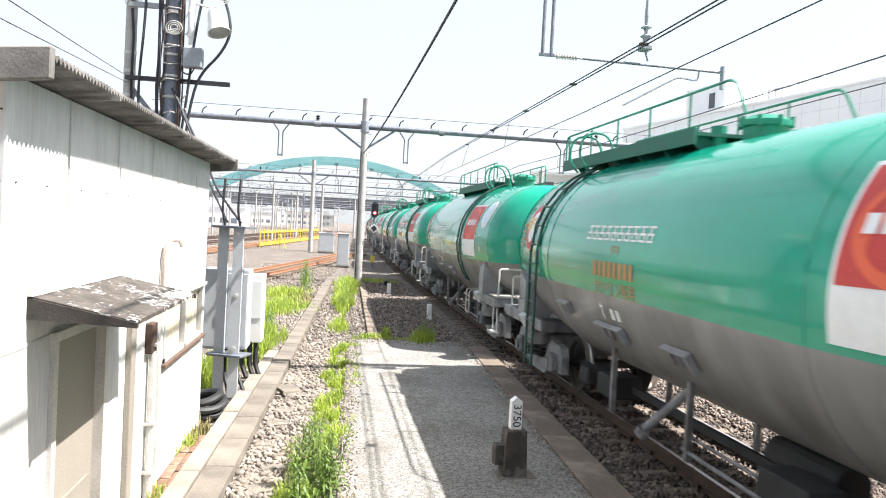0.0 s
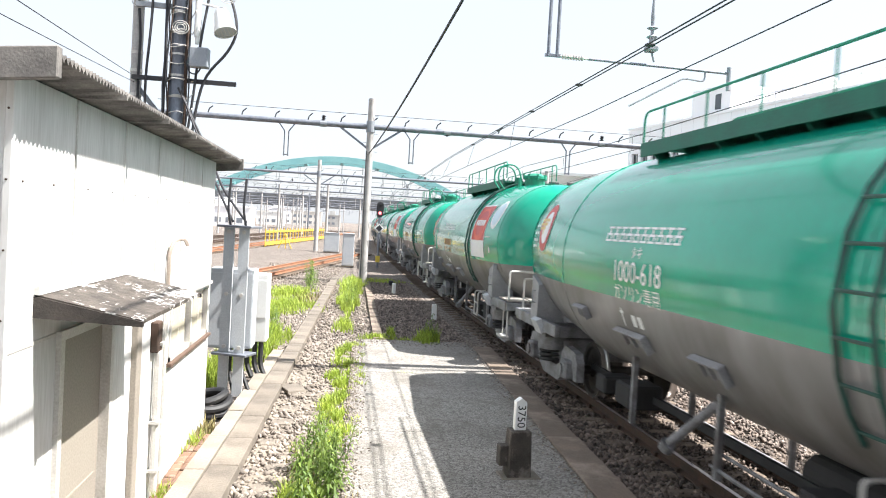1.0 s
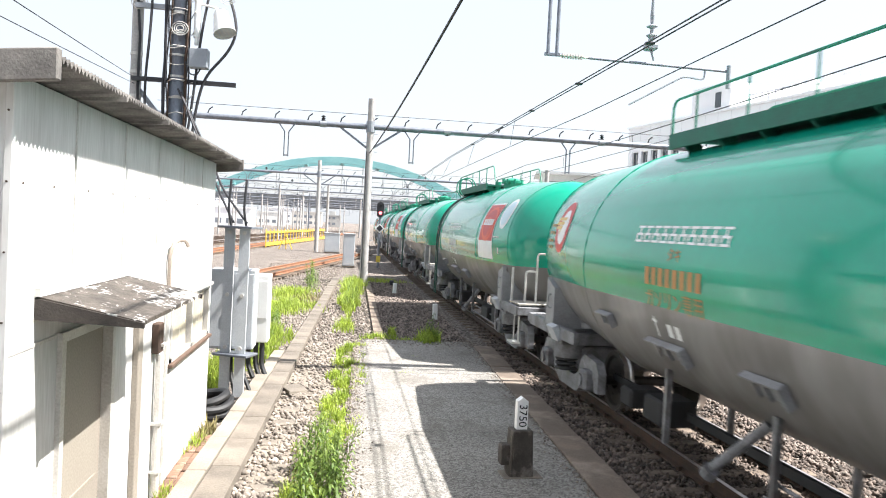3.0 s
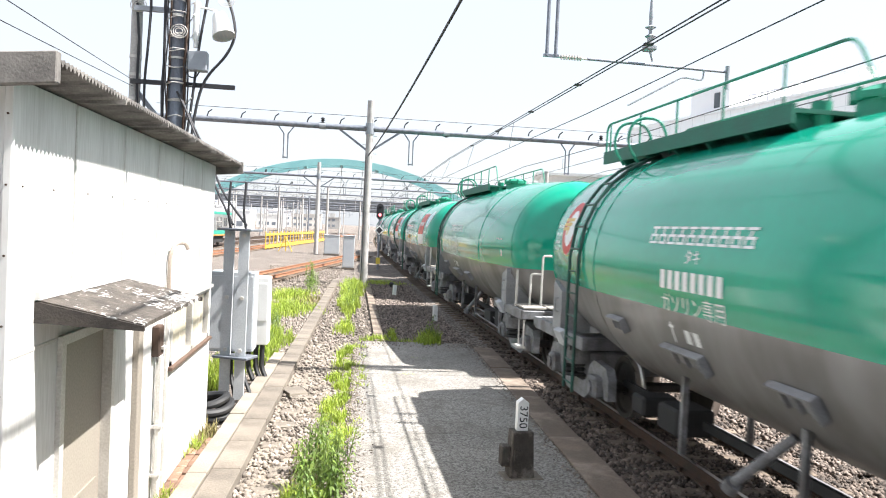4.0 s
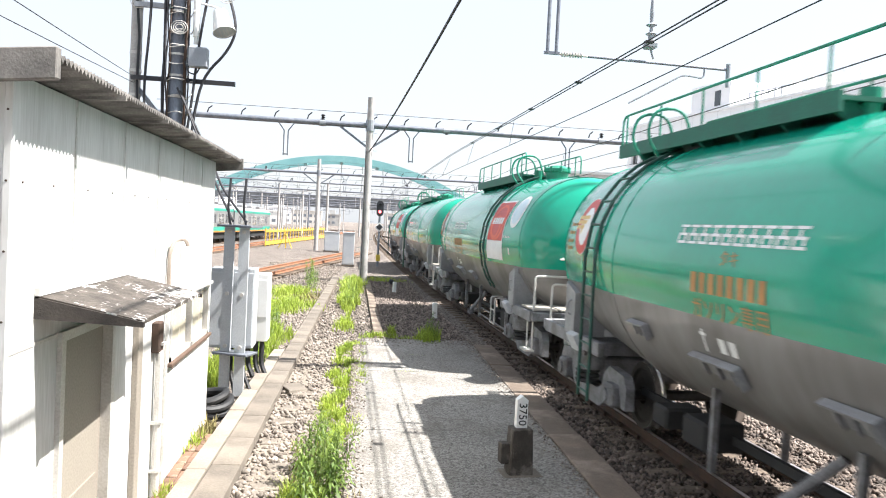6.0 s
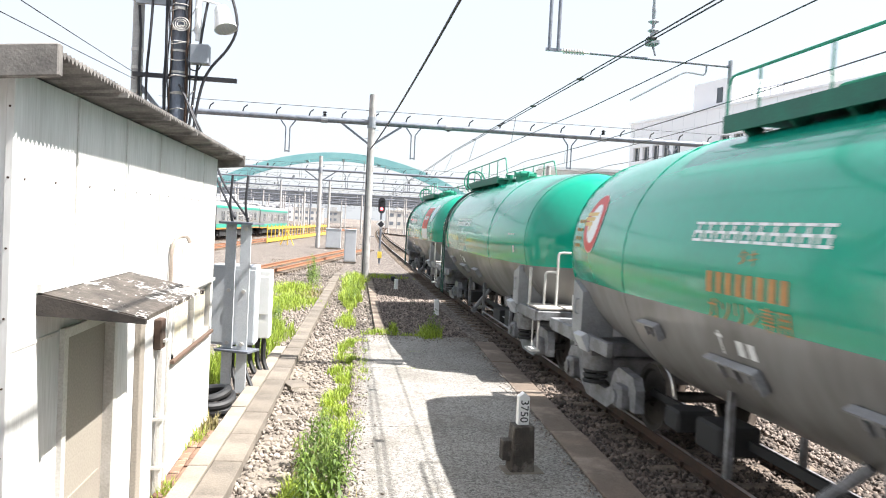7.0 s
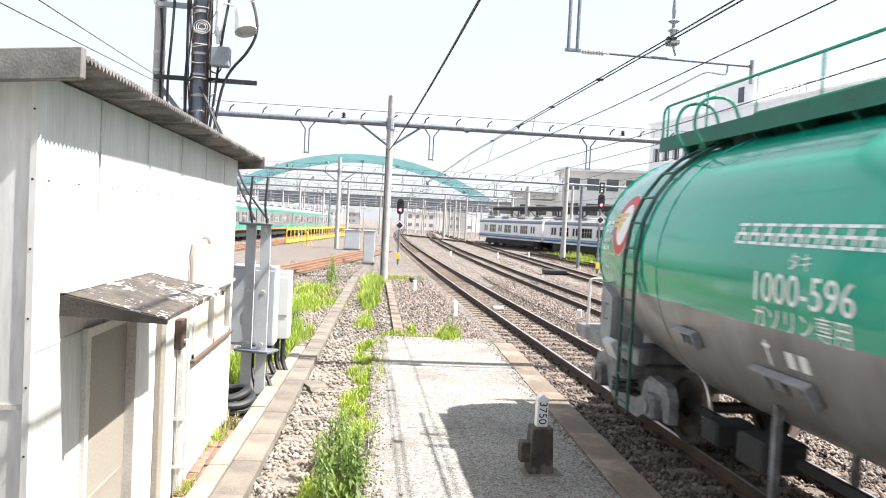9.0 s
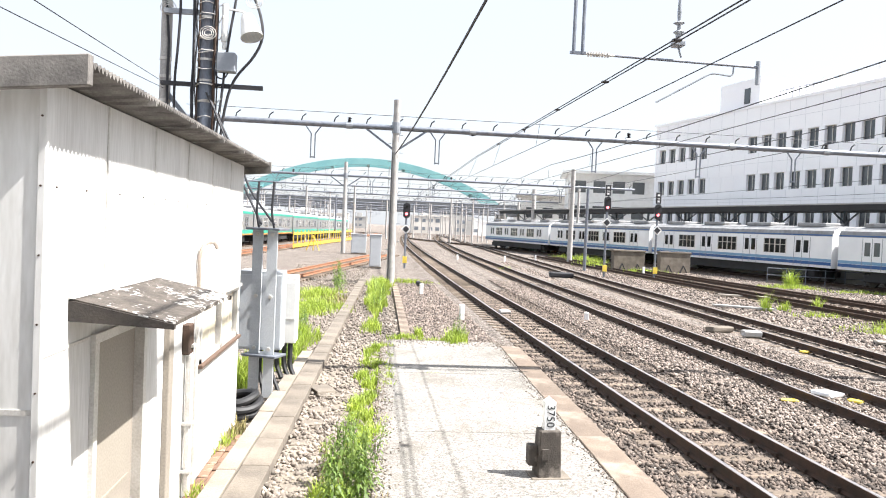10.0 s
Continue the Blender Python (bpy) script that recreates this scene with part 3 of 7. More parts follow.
def bogie(root, y0):
    bm = bmesh.new()
    box(bm, -0.95, 0.95, y0 - 0.2, y0 + 0.2, 0.42, 0.78, bevel=0.03)
    body = part("bogie", bm, M_BOGIE, root)
    for sx in (-1, 1):
        bg = bmesh.new()
        x = sx * 0.93
        # side frame: arched casting with axle boxes
        pts = [(-1.32, 0.30), (-1.32, 0.58), (-1.22, 0.72), (-0.74, 0.76), (-0.58, 0.66), (-0.46, 0.44), (-0.30, 0.38), (0.30, 0.38), (0.46, 0.44), (0.58, 0.66), (0.74, 0.76), (1.22, 0.72), (1.32, 0.58), (1.32, 0.30), (1.18, 0.30), (1.14, 0.46), (0.78, 0.46), (0.70, 0.30), (0.40, 0.15), (-0.40, 0.15), (-0.70, 0.30), (-0.78, 0.46), (-1.14, 0.46), (-1.18, 0.30)]
        a = [bg.verts.new((x - 0.06, y0 + p, q)) for p, q in pts]
        b = [bg.verts.new((x + 0.06, y0 + p, q)) for p, q in pts]
        bg.faces.new(a)
        bg.faces.new(b[::-1])
        for k in range(len(pts)):
            j = (k + 1) % len(pts)
            bg.faces.new((a[k], b[k], b[j], a[j]))
        bmesh.ops.recalc_face_normals(bg, faces=bg.faces[:])
        part("side_frame", bg, M_BOGIE, body)
    for sx in (-1, 1):
        # bolster spring under its drum-shaped cover
        bm = bmesh.new()
        lathe(bm, [(0.05, 0.60), (0.23, 0.60), (0.24, 0.62), (0.24, 0.84), (0.26, 0.86), (0.26, 0.89), (0.05, 0.90)], 20, "Z", pose(sx * 0.98, y0, 0))
        part("spring_cover", bm, M_BOGIE, body, smooth=True)
        bm = bmesh.new()
        pipe(bm, [(sx * 0.98 + 0.19 * math.cos(a), y0 + 0.19 * math.sin(a), 0.39 + 0.22 * a / (math.tau * 3)) for a in [k * math.tau / 12 for k in range(37)]], 0.03, 6)
        part("spring", bm, M_UNDER, body)
        for dy in (-0.95, 0.95):
            bm = bmesh.new()
            box(bm, sx * 1.0 - 0.11, sx * 1.0 + 0.11, y0 + dy - 0.15, y0 + dy + 0.15, 0.28, 0.58, bevel=0.04)
            tube(bm, (sx * 1.09, y0 + dy, 0.43), (sx * 1.14, y0 + dy, 0.43), 0.09, 12)
            part("axle_box", bm, M_BOGIE, body)
    for dy in (-0.95, 0.95):
        hub = thing("wheelset", None)
        hub.parent = root
        hub.location = (0, y0 + dy, 0.43)
        bm = bmesh.new()
        tube(bm, (-0.9, 0, 0), (0.9, 0, 0), 0.07, 10)
        part("axle", bm, M_WHEEL, hub)
        for sx in (-1, 1):
            bm = bmesh.new()
            prof = [(0.10, 0.50), (0.12, 0.60), (0.33, 0.575), (0.36, 0.61), (0.43, 0.612), (0.433, 0.535), (0.458, 0.52), (0.455, 0.49), (0.36, 0.487), (0.33, 0.53), (0.12, 0.50)]
            lathe(bm, [(r, sx * h) for r, h in prof], 28, "X")
            for f in bm.faces:
                c = f.calc_center_median()
                f.material_index = 1 if math.hypot(c.y, c.z) > 0.415 else 0
            for k in range(5):
                a = k * math.tau / 5
                tube(bm, (sx * 0.57, 0.2 * math.cos(a), 0.2 * math.sin(a)), (sx * 0.6, 0.2 * math.cos(a), 0.2 * math.sin(a)), 0.03, 6)
            part("wheel", bm, [M_WHEEL, M_TREAD], hub, smooth=True)
        WHEELSETS.append(hub)
    return body


WHEELSETS = []


def rungs(root, y, x_fn, zs, w=0.36, name="ladder", m=None):
    bm = bmesh.new()
    for sy in (-w / 2, w / 2):
        pipe(bm, [(x_fn(z), y + sy, z) for z in zs], 0.022, 6)
    z = zs[0] + 0.1
    while z < zs[-1]:
        tube(bm, (x_fn(z), y - w / 2, z), (x_fn(z), y + w / 2, z), 0.014, 6)
        z += 0.3
    return part(name, bm, m or M_DARKGREEN, root)


def tank_wagon(mid_ladder):
    """A four-axle tank wagon; origin on the rail head under its middle, front towards -y."""
    root = thing("tank_wagon")
    part("tank", tank_mesh(), M_TANK, root, "tank barrel glossy green above, dusty grey below", smooth=True)
    for y in (-Y_END, -Y_CONE, Y_CONE, Y_END):
        bm = bmesh.new()
        r = tank_radius(y) + 0.004
        pipe(bm, [(r * math.cos(k * math.tau / 40), y, axis_z(y) + r * math.sin(k * math.tau / 40)) for k in range(41)], 0.005, 5)
        part("weld_seam", bm, M_TANK, root)
    for e in (-1, 1):
        bogie(root, e * 4.9)
        # end frame: side sills, cross beams, saddle
        bm = bmesh.new()
        for sx in (-1, 1):
            box(bm, sx * 1.22 - 0.045, sx * 1.22 + 0.045, e * 6.3 if e < 0 else 3.9, -3.9 if e < 0 else 6.3, 0.92, 1.10, bevel=0.008)
        box(bm, -1.26, 1.26, e * 6.38 - 0.05, e * 6.38 + 0.05, 0.95, 1.10, bevel=0.01)
        box(bm, -0.25, 0.25, -6.3 if e < 0 else 3.6, -3.6 if e < 0 else 6.3, 0.78, 1.08)
        box(bm, -1.2, 1.2, e * 4.9 - 0.3, e * 4.9 + 0.3, 0.82, 1.0)
        part("end_frame", bm, M_BOGIE, root)
        for sx in (-1, 1):
            bm = bmesh.new()
            y = e * 4.98
            vs = box(bm, sx * 1.27 - 0.04, sx * 1.27 + 0.04, y - 0.2, y + 0.2, 1.08, 1.66)
            for v in vs:
                if v.co.z > 1.5 and (v.co.y - y) * e > 0:
                    v.co.z += 0.14
            box(bm, sx * 1.05 - 0.2, sx * 1.05 + 0.2, y + e * -0.16 - 0.03, y + e * -0.16 + 0.03, 1.05, 1.68)
            box(bm, sx * 1.05 - 0.2, sx * 1.05 + 0.2, y + e * 0.16 - 0.03, y + e * 0.16 + 0.03, 1.05, 1.68)
            part("saddle_plate", bm, M_FRAME, root)
            bm = bmesh.new()
            obox(bm, pose(sx * 1.29, e * 4.72, 1.0, 0, sx * 26, 0), 0.10, 0.34, 0.24, 0.008)
            part("sloping_plate", bm, M_BOXGREY, root)
            bm = bmesh.new()
            pipe(bm, round_path([(sx * 1.30, y - 0.05, 1.35), (sx * 1.36, y - 0.05, 1.35), (sx * 1.36, y - 0.05, 1.55), (sx * 1.30, y - 0.05, 1.55)], 0.03, 2), 0.012, 5)
            part("grab_handle", bm, M_FRAME, root)
        bm = bmesh.new()
        lathe(bm, [(0.03, 0), (0.14, 0.01), (0.14, 0.05), (0.09, 0.08), (0.09, 0.3)], 14, "Y", pose(0, e * 6.42, 0.88))
        box(bm, -0.12, 0.12, e * 6.6 - 0.18, e * 6.6 + 0.18, 0.76, 1.0, bevel=0.04)
        part("coupler", bm, M_BOGIE, root)
        for sx in (-1, 1) if e < 0 else ():
            bm = bmesh.new()
            x, ye = sx * 1.2, e * 6.28
            pipe(bm, [(x, ye, 0.95), (x, ye, 0.42), (x, ye - e * 0.36, 0.42), (x, ye - e * 0.36, 0.95)], 0.016, 6)
            box(bm, x - 0.12, x + 0.04, ye - e * 0.18 - 0.2, ye - e * 0.18 + 0.2, 0.40, 0.43)
            part("shunter_step", bm, M_RAILWHITE, root)
    # brake gear under the belly
    bm = bmesh.new()
    tube(bm, (-0.45, -2.3, 0.58), (-0.45, -1.3, 0.58), 0.17, 16)
    part("air_reservoir", bm, M_UNDER, root)
    bm = bmesh.new()
    box(bm, -1.02, -0.6, -3.5, -2.9, 0.36, 0.74, bevel=0.02)
    box(bm, -1.06, -0.7, -2.6, -1.9, 0.36, 0.66, bevel=0.02)
    part("valve_box", bm, M_UNDER, root)
    for z, x in ((0.4, -1.06), (0.52, -0.98), (0.3, -0.9)):
        bm = bmesh.new()
        pipe(bm, [(x, -3.7, z), (x, -0.6, z)], 0.018, 6)
        part("brake_pipe", bm, M_BOGIE, root)
    for y in (-3.6, -0.7, 1.3):
        for x in (-1.05, -0.3):
            bm = bmesh.new()
            box(bm, x - 0.03, x + 0.03, y - 0.03, y + 0.03, 0.3, 1.1)
            part("pipe_hanger", bm, M_BOGIE, root)
    bm = bmesh.new()
    tube(bm, (-0.8, -0.2, 0.9), (-1.1, 0.2, 0.38), 0.05, 12)
    tube(bm, (-1.1, 0.2, 0.38), (-1.12, 0.25, 0.30), 0.08, 12)
    part("discharge_pipe", bm, M_BOGIE, root)
    for y, w, h in ((1.9, 0.5, 0.3), (2.7, 0.35, 0.24)):
        bm = bmesh.new()
        box(bm, -0.95, -0.5, y - w / 2, y + w / 2, 0.36, 0.36 + h, bevel=0.03)
        part("brake_cylinder", bm, M_UNDER, root)
    for sx in (-0.62, 0.62):
        bm = bmesh.new()
        beam(bm, (sx, -3.9, 0.5), (sx, 3.9, 0.5), 0.05, 0.09)
        part("brake_rod", bm, M_UNDER, root)
    # placard holders on the grey flank
    for y, z, w, h in ((2.4, 1.5, 0.42, 0.16), (0.85, 1.36, 0.8, 0.2), (-0.9, 1.36, 0.55, 0.2)):
        p = on_tank(y, z, 0.03)
        n = Vector((p.x, 0, p.z - axis_z(y))).normalized()
        base = Matrix(((n.x, 0, n.z, p.x), (0, -1, 0, p.y), (n.z, 0, -n.x, p.z), (0, 0, 0, 1)))
        bm = bmesh.new()
        obox(bm, base @ pose(0.02, 0, h / 2), 0.07, w, 0.02)
        obox(bm, base @ pose(0.02, w / 2, 0), 0.07, 0.02, h)
        obox(bm, base @ pose(-0.025, 0, 0), 0.012, w, h)
        for q in (-0.3, 0.0, 0.3):
            obox(bm, base @ pose(0.0, q * w, 0), 0.04, 0.015, h)
        part("placard_holder", bm, M_FRAME, root)
    # front deck with brake gear and handrails
    for k in range(5):
        bm = bmesh.new()
        x = -1.0 + k * 0.5
        box(bm, x - 0.22, x + 0.22, -6.32, -5.5, 1.12, 1.15, bevel=0.004)
        part("deck_plank", bm, M_PLANK, root)

    def hoop(points, r=0.021):
        bm = bmesh.new()
        pipe(bm, round_path(points, 0.07), r, 7)
        return part("handrail", bm, M_RAILWHITE, root)

    if mid_ladder:
        hoop([(-1.2, -6.3, 1.12), (-1.2, -6.3, 1.72), (1.0, -6.3, 1.72), (1.0, -6.3, 1.12)])
        hoop([(-0.95, -6.5, 1.0), (-0.95, -6.5, 1.6), (-0.4, -6.5, 1.6), (-0.4, -6.5, 1.0)])
        bm = bmesh.new()
        lathe(bm, [(0.29, -0.02), (0.32, 0.0), (0.29, 0.02), (0.265, 0.0)], 28, "Z", pose(-0.5, -6.45, 2.03))
        for a in range(4):
            tube(bm, (-0.5, -6.45, 2.05), (-0.5 + 0.28 * math.cos(a * 1.571), -6.45 + 0.28 * math.sin(a * 1.571), 2.05), 0.014, 6)
        wheel = part("brake_wheel", bm, M_RAILWHITE, root)
        bm = bmesh.new()
        tube(bm, (-0.5, -6.45, 1.1), (-0.5, -6.45, 2.05), 0.035, 10)
        box(bm, -0.58, -0.42, -6.53, -6.37, 1.76, 1.9, bevel=0.02)
        part("brake_column", bm, M_FRAME, root)
    else:
        hoop([(-0.82, -5.98, 1.12), (-0.82, -5.98, 2.09), (0.5, -5.98, 2.09), (0.5, -5.98, 1.12)])
        hoop([(-1.0, -5.85, 1.12), (-1.0, -5.85, 1.74), (-0.8, -5.95, 1.74)])
        hoop([(-1.2, -5.6, 1.1), (-1.2, -5.6, 1.8)], 0.026)
        hoop([(-0.4, -6.5, 1.12), (-0.4, -6.5, 1.78), (0.7, -6.5, 1.78)])
        bm = bmesh.new()
        box(bm, -0.66, -0.54, -6.5, -6.34, 1.12, 1.42, bevel=0.03)
        part("brake_lever_box", bm, M_RAILWHITE, root)
        bm = bmesh.new()
        pipe(bm, [(-0.6, -6.4, 1.36), (0.5, -6.35, 1.46)], 0.02, 6)
        part("brake_rod", bm, M_RAILWHITE, root)
    # top walkway, rails, manhole
    top = AXIS_MID + R_MID
    y0, y1, yl, ym = (-2.7, 2.5, -3.0, -3.2) if mid_ladder else (0.35, 5.1, 3.8, 0.0)
    bm = bmesh.new()
    zw = top + 0.05
    box(bm, -0.62, 0.62, y0, y1, zw, zw + 0.04)
    deck = part("walkway", bm, M_DARKGREEN, root, "dark green walkway on top of the tank")
    for sx in (-0.64, 0.64):
        bm = bmesh.new()
        box(bm, sx - 0.02, sx + 0.02, y0, y1, zw - 0.1, zw + 0.08)
        part("walkway_edge", bm, M_DARKGREEN, deck)
    y = y0 + 0.1
    while y < y1:
        for sx in (-1, 1):
            bm = bmesh.new()
            z = axis_z(y) + math.sqrt(max(0.01, tank_radius(y) ** 2 - 0.45 ** 2))
            beam(bm, (sx * 0.58, y, zw), (sx * 0.42, y, z - 0.02), 0.05, 0.16)
            part("walkway_bracket", bm, M_DARKGREEN, root)
        y += 0.8
    for sx in (-0.62, 0.62):
        bm = bmesh.new()
        pipe(bm, round_path([(sx, y1, zw), (sx, y1, zw + 0.5), (sx, y0 - (0.2 if mid_ladder else 0.75), zw + 0.5), (sx, y0 - (0.2 if mid_ladder else 1.0), zw + 0.1)], 0.15), 0.016, 6)
        y = y0 + 0.2
        while y < y1:
            tube(bm, (sx, y, zw), (sx, y, zw + 0.5), 0.013, 6)
            y += 1.1
        part("walkway_rail", bm, M_GREEN, root)
    bm = bmesh.new()
    lathe(bm, [(0.24, top - 0.1 - AXIS), (0.24, top + 0.13 - AXIS), (0.28, top + 0.14 - AXIS), (0.28, top + 0.2 - AXIS), (0.16, top + 0.26 - AXIS), (0.02, top + 0.28 - AXIS)], 24, "Z", pose(0, ym, AXIS))
    cover = part("manhole_cover", bm, M_GREEN, root)
    for k in range(8):
        a = k * math.tau / 8
        bm = bmesh.new()
        tube(bm, (0.27 * math.cos(a), ym + 0.27 * math.sin(a), top + 0.12), (0.27 * math.cos(a), ym + 0.27 * math.sin(a), top + 0.24), 0.028, 6)
        part("cover_bolt", bm, M_GREEN, cover)
    for x, y, r in ((-0.3, ym + 0.45, 0.09), (0.25, ym + 0.4, 0.07)):
        bm = bmesh.new()
        tube(bm, (x, y, top - 0.1), (x, y, top + 0.18), r, 10)
        part("safety_valve", bm, M_GREEN, root)
    # ladder following the flank, with the hoops at its head
    r = tank_radius(min(abs(yl), Y_END)) + 0.05

    mid = axis_z(yl)

    def flank(z):
        if z < mid and not mid_ladder:
            return -r
        return -math.sqrt(max(0.16, r * r - (z - mid) ** 2))

    zs = ([1.25, 1.45] if mid_ladder else [0.42, 0.8, 1.2]) + [1.7, 2.1, mid] + [mid + r * f for f in (0.3, 0.5, 0.68, 0.82, 0.92, 0.97)]
    rungs(root, yl, flank, zs, m=M_LADDER)
    if mid_ladder:
        bm = bmesh.new()
        for sy in (-0.2, 0.2):
            pipe(bm, round_path([(-0.95, yl + sy, 1.02), (-1.22, yl + sy, 1.02), (-1.22, yl + sy, 0.45)], 0.06), 0.018, 6)
        for z in (0.46, 0.75):
            tube(bm, (-1.22, yl - 0.2, z), (-1.22, yl + 0.2, z), 0.016, 6)
        part("foot_step", bm, M_RAILWHITE, root)
    for sy in (-0.24, 0.24):
        bm = bmesh.new()
        pipe(bm, round_path([(-0.75, yl + sy, top - 0.15), (-0.92, yl + sy, top + 0.08), (-0.85, yl + sy, top + 0.42), (-0.45, yl + sy, top + 0.46), (-0.3, yl + sy, top)], 0.22, 5), 0.02, 7)
        part("ladder_hoop", bm, M_GREEN, root)
    return root


def wrap(bm, centre_y, centre_z, lift):
    """Lays a flat figure (u along the side, v up) on the tank's near flank."""
    for v in bm.verts:
        u, h = v.co.x, v.co.y
        y = centre_y - u
        r = tank_radius(y) + lift + v.co.z
        mid = axis_z(y)
        a = (centre_z - mid + h) / r
        v.co = Vector((-r * math.cos(a), y, mid + r * math.sin(a)))


def figure(name, pieces, cy, cz, material, root, lift=0.006, label=""):
    """Flat decal pieces, each a list of (u, v) outlines, cut fine and wrapped on the tank."""
    bm = bmesh.new()
    for kind, *a in pieces:
        if kind == "rect":
            u0, u1, v0, v1 = a
            nu, nv = max(1, int((u1 - u0) / 0.15)), max(1, int((v1 - v0) / 0.08))
            g = [[bm.verts.new((u0 + (u1 - u0) * i / nu, v0 + (v1 - v0) * j / nv, 0)) for j in range(nv + 1)] for i in range(nu + 1)]
            for i in range(nu):
                for j in range(nv):
                    bm.faces.new((g[i][j], g[i + 1][j], g[i + 1][j + 1], g[i][j + 1]))
        else:
            cu, cv, ru, rv, inner, a0, a1 = a
            n = 40
            rad = [inner, (1 + inner) / 2, 1.0] if inner else [0.0, 0.33, 0.66, 1.0]
            rings = []
            for q in rad:
                rings.append([bm.verts.new((cu + ru * q * math.cos(a0 + (a1 - a0) * k / n), cv + rv * q * math.sin(a0 + (a1 - a0) * k / n), 0)) for k in range(n + 1)])
            for p, q in zip(rings, rings[1:]):
                for k in range(n):
                    bm.faces.new((p[k], q[k], q[k + 1], p[k + 1]))
    bmesh.ops.remove_doubles(bm, verts=bm.verts[:], dist=0.0005)
    wrap(bm, cy, cz, lift)
    return part(name, bm, material, root, label)


def lettering(body, size, cy, cz, material, root, lift=0.007):
    cu = bpy.data.curves.new("lettering", "FONT")
    cu.body, cu.size, cu.align_x, cu.align_y = body, size, "CENTER", "CENTER"
    cu.resolution_u = 3
    ob = bpy.data.objects.new("lettering", cu)
    scene.collection.objects.link(ob)
    bpy.context.view_layer.update()
    me = bpy.data.meshes.new_from_object(ob.evaluated_get(bpy.context.evaluated_depsgraph_get()))
    bpy.data.objects.remove(ob)
    bm = bmesh.new()
    bm.from_mesh(me)
    bpy.data.meshes.remove(me)
    wrap(bm, cy, cz, lift)
    return part("lettering", bm, material, root)


def dress(root, number, square, orange):
    """Emblems and markings of one wagon."""
    if square:
        cy, cz = -3.78, 2.34
        figure("emblem_border", [("rect", -0.55, 0.55, -0.46, 0.82)], cy, cz, M_LOGOWHITE, root, 0.006)
        figure("emblem_field", [("rect", -0.51, 0.51, -0.07, 0.78)], cy, cz, M_LOGORED, root, 0.01)
        figure("emblem_swirl", [("ring", 0.02, 0.32, 0.46, 0.40, 0.84, 0.0, math.tau)], cy, cz, M_LOGOORANGE, root, 0.014)
        figure("emblem_swirl", [("ring", -0.05, 0.22, 0.3, 0.24, 0.82, 0.0, math.tau)], cy, cz, M_LOGOORANGE, root, 0.014)
        for k in range(5):
            figure("emblem_bar", [("rect", -0.36 + k * 0.15, -0.25 + k * 0.15, 0.27, 0.41)], cy, cz, M_LOGOWHITE, root, 0.018)
        figure("round_emblem", [("disc", 0, 0, 0.34, 0.36, 0, 0, math.tau)], -4.84, 2.90, M_LOGOWHITE, root, 0.006)
        figure("round_emblem_core", [("disc", 0, 0, 0.26, 0.28, 0, 0, math.tau)], -4.84, 2.90, M_LOGOBLUE, root, 0.01)
    # one bar for each character that cannot be given
    for k in range(10):
        u = -0.98 + k * 0.197
        figure("company_mark", [("rect", u, u + 0.165, -0.09, -0.065), ("rect", u, u + 0.165, -0.015, 0.01), ("rect", u, u + 0.165, 0.065, 0.09), ("rect", u, u + 0.03, -0.06, -0.015), ("rect", u + 0.12, u + 0.15, -0.06, -0.015), ("rect", u + 0.06, u + 0.09, 0.01, 0.06)], 0.45, 2.55, M_LOGOWHITE, root)
    tone = M_TEXTORANGE if orange else M_LOGOWHITE
    lettering("タキ", 0.15, 0.45, 2.34, tone, root)
    if number:
        lettering(number, 0.34, 0.45, 2.12, tone, root)
    else:
        for k in range(8):
            figure("running_number", [("rect", -0.62 + k * 0.155, -0.52 + k * 0.155, -0.09, 0.09)], 0.45, 2.12, tone, root)
    lettering("ガソリン専用", 0.205, 0.45, 1.88, tone, root)
    figure("direction_mark", [("rect", -0.42, -0.39, -0.12, 0.10), ("rect", -0.46, -0.35, 0.04, 0.07)], 0.55, 1.6, M_LOGOWHITE, root)
    for k in range(2):
        figure("axle_mark", [("rect", -0.15 + k * 0.17, -0.04 + k * 0.17, -0.09, 0.05)], 0.55, 1.6, M_LOGOWHITE, root)
    figure("round_badge_rim", [("disc", 0, 0, 0.38, 0.41, 0, 0, math.tau)], 4.48, 2.62, M_LOGOWHITE, root, 0.005)
    figure("round_badge", [("disc", 0, 0, 0.37, 0.40, 0, 0, math.tau)], 4.48, 2.62, M_LOGORED, root, 0.009)
    figure("badge_centre", [("disc", 0.03, -0.01, 0.23, 0.27, 0, 0, math.tau)], 4.48, 2.62, M_LOGOWHITE, root, 0.013)
    for v, u0, u1 in ((0.09, -0.36, 0.12), (0.02, -0.38, 0.05), (-0.05, -0.36, -0.02)):
        figure("badge_wing", [("rect", u0, u1, v, v + 0.05)], 4.48, 2.62, M_LOGOGOLD, root, 0.017)
    figure("badge_stem", [("rect", -0.12, -0.06, -0.12, 0.14)], 4.48, 2.62, M_LOGOGOLD, root, 0.019)
    # rows of small stencilled data by the badge
    for v in (0.16, 0.04, -0.08, -0.18):
        for u in (-0.72, -0.56):
            figure("data_plate", [("rect", u, u + 0.1, v, v + 0.045)], 4.48, 2.45, M_TEXTORANGE if orange else M_LOGOWHITE, root)
    figure("small_label", [("rect", -0.035, 0.035, -0.065, 0.065)], -4.75, 2.08, M_LOGOWHITE, root)
    for k in range(4):
        figure("load_plate", [("rect", -0.22 + k * 0.11, -0.16 + k * 0.11, -0.018, 0.018)], -4.6, 2.36, M_LOGOWHITE, root)


PITCH, SPEED, LAST = 13.57, 14.0, 4.55 + 14.0 * 9.0
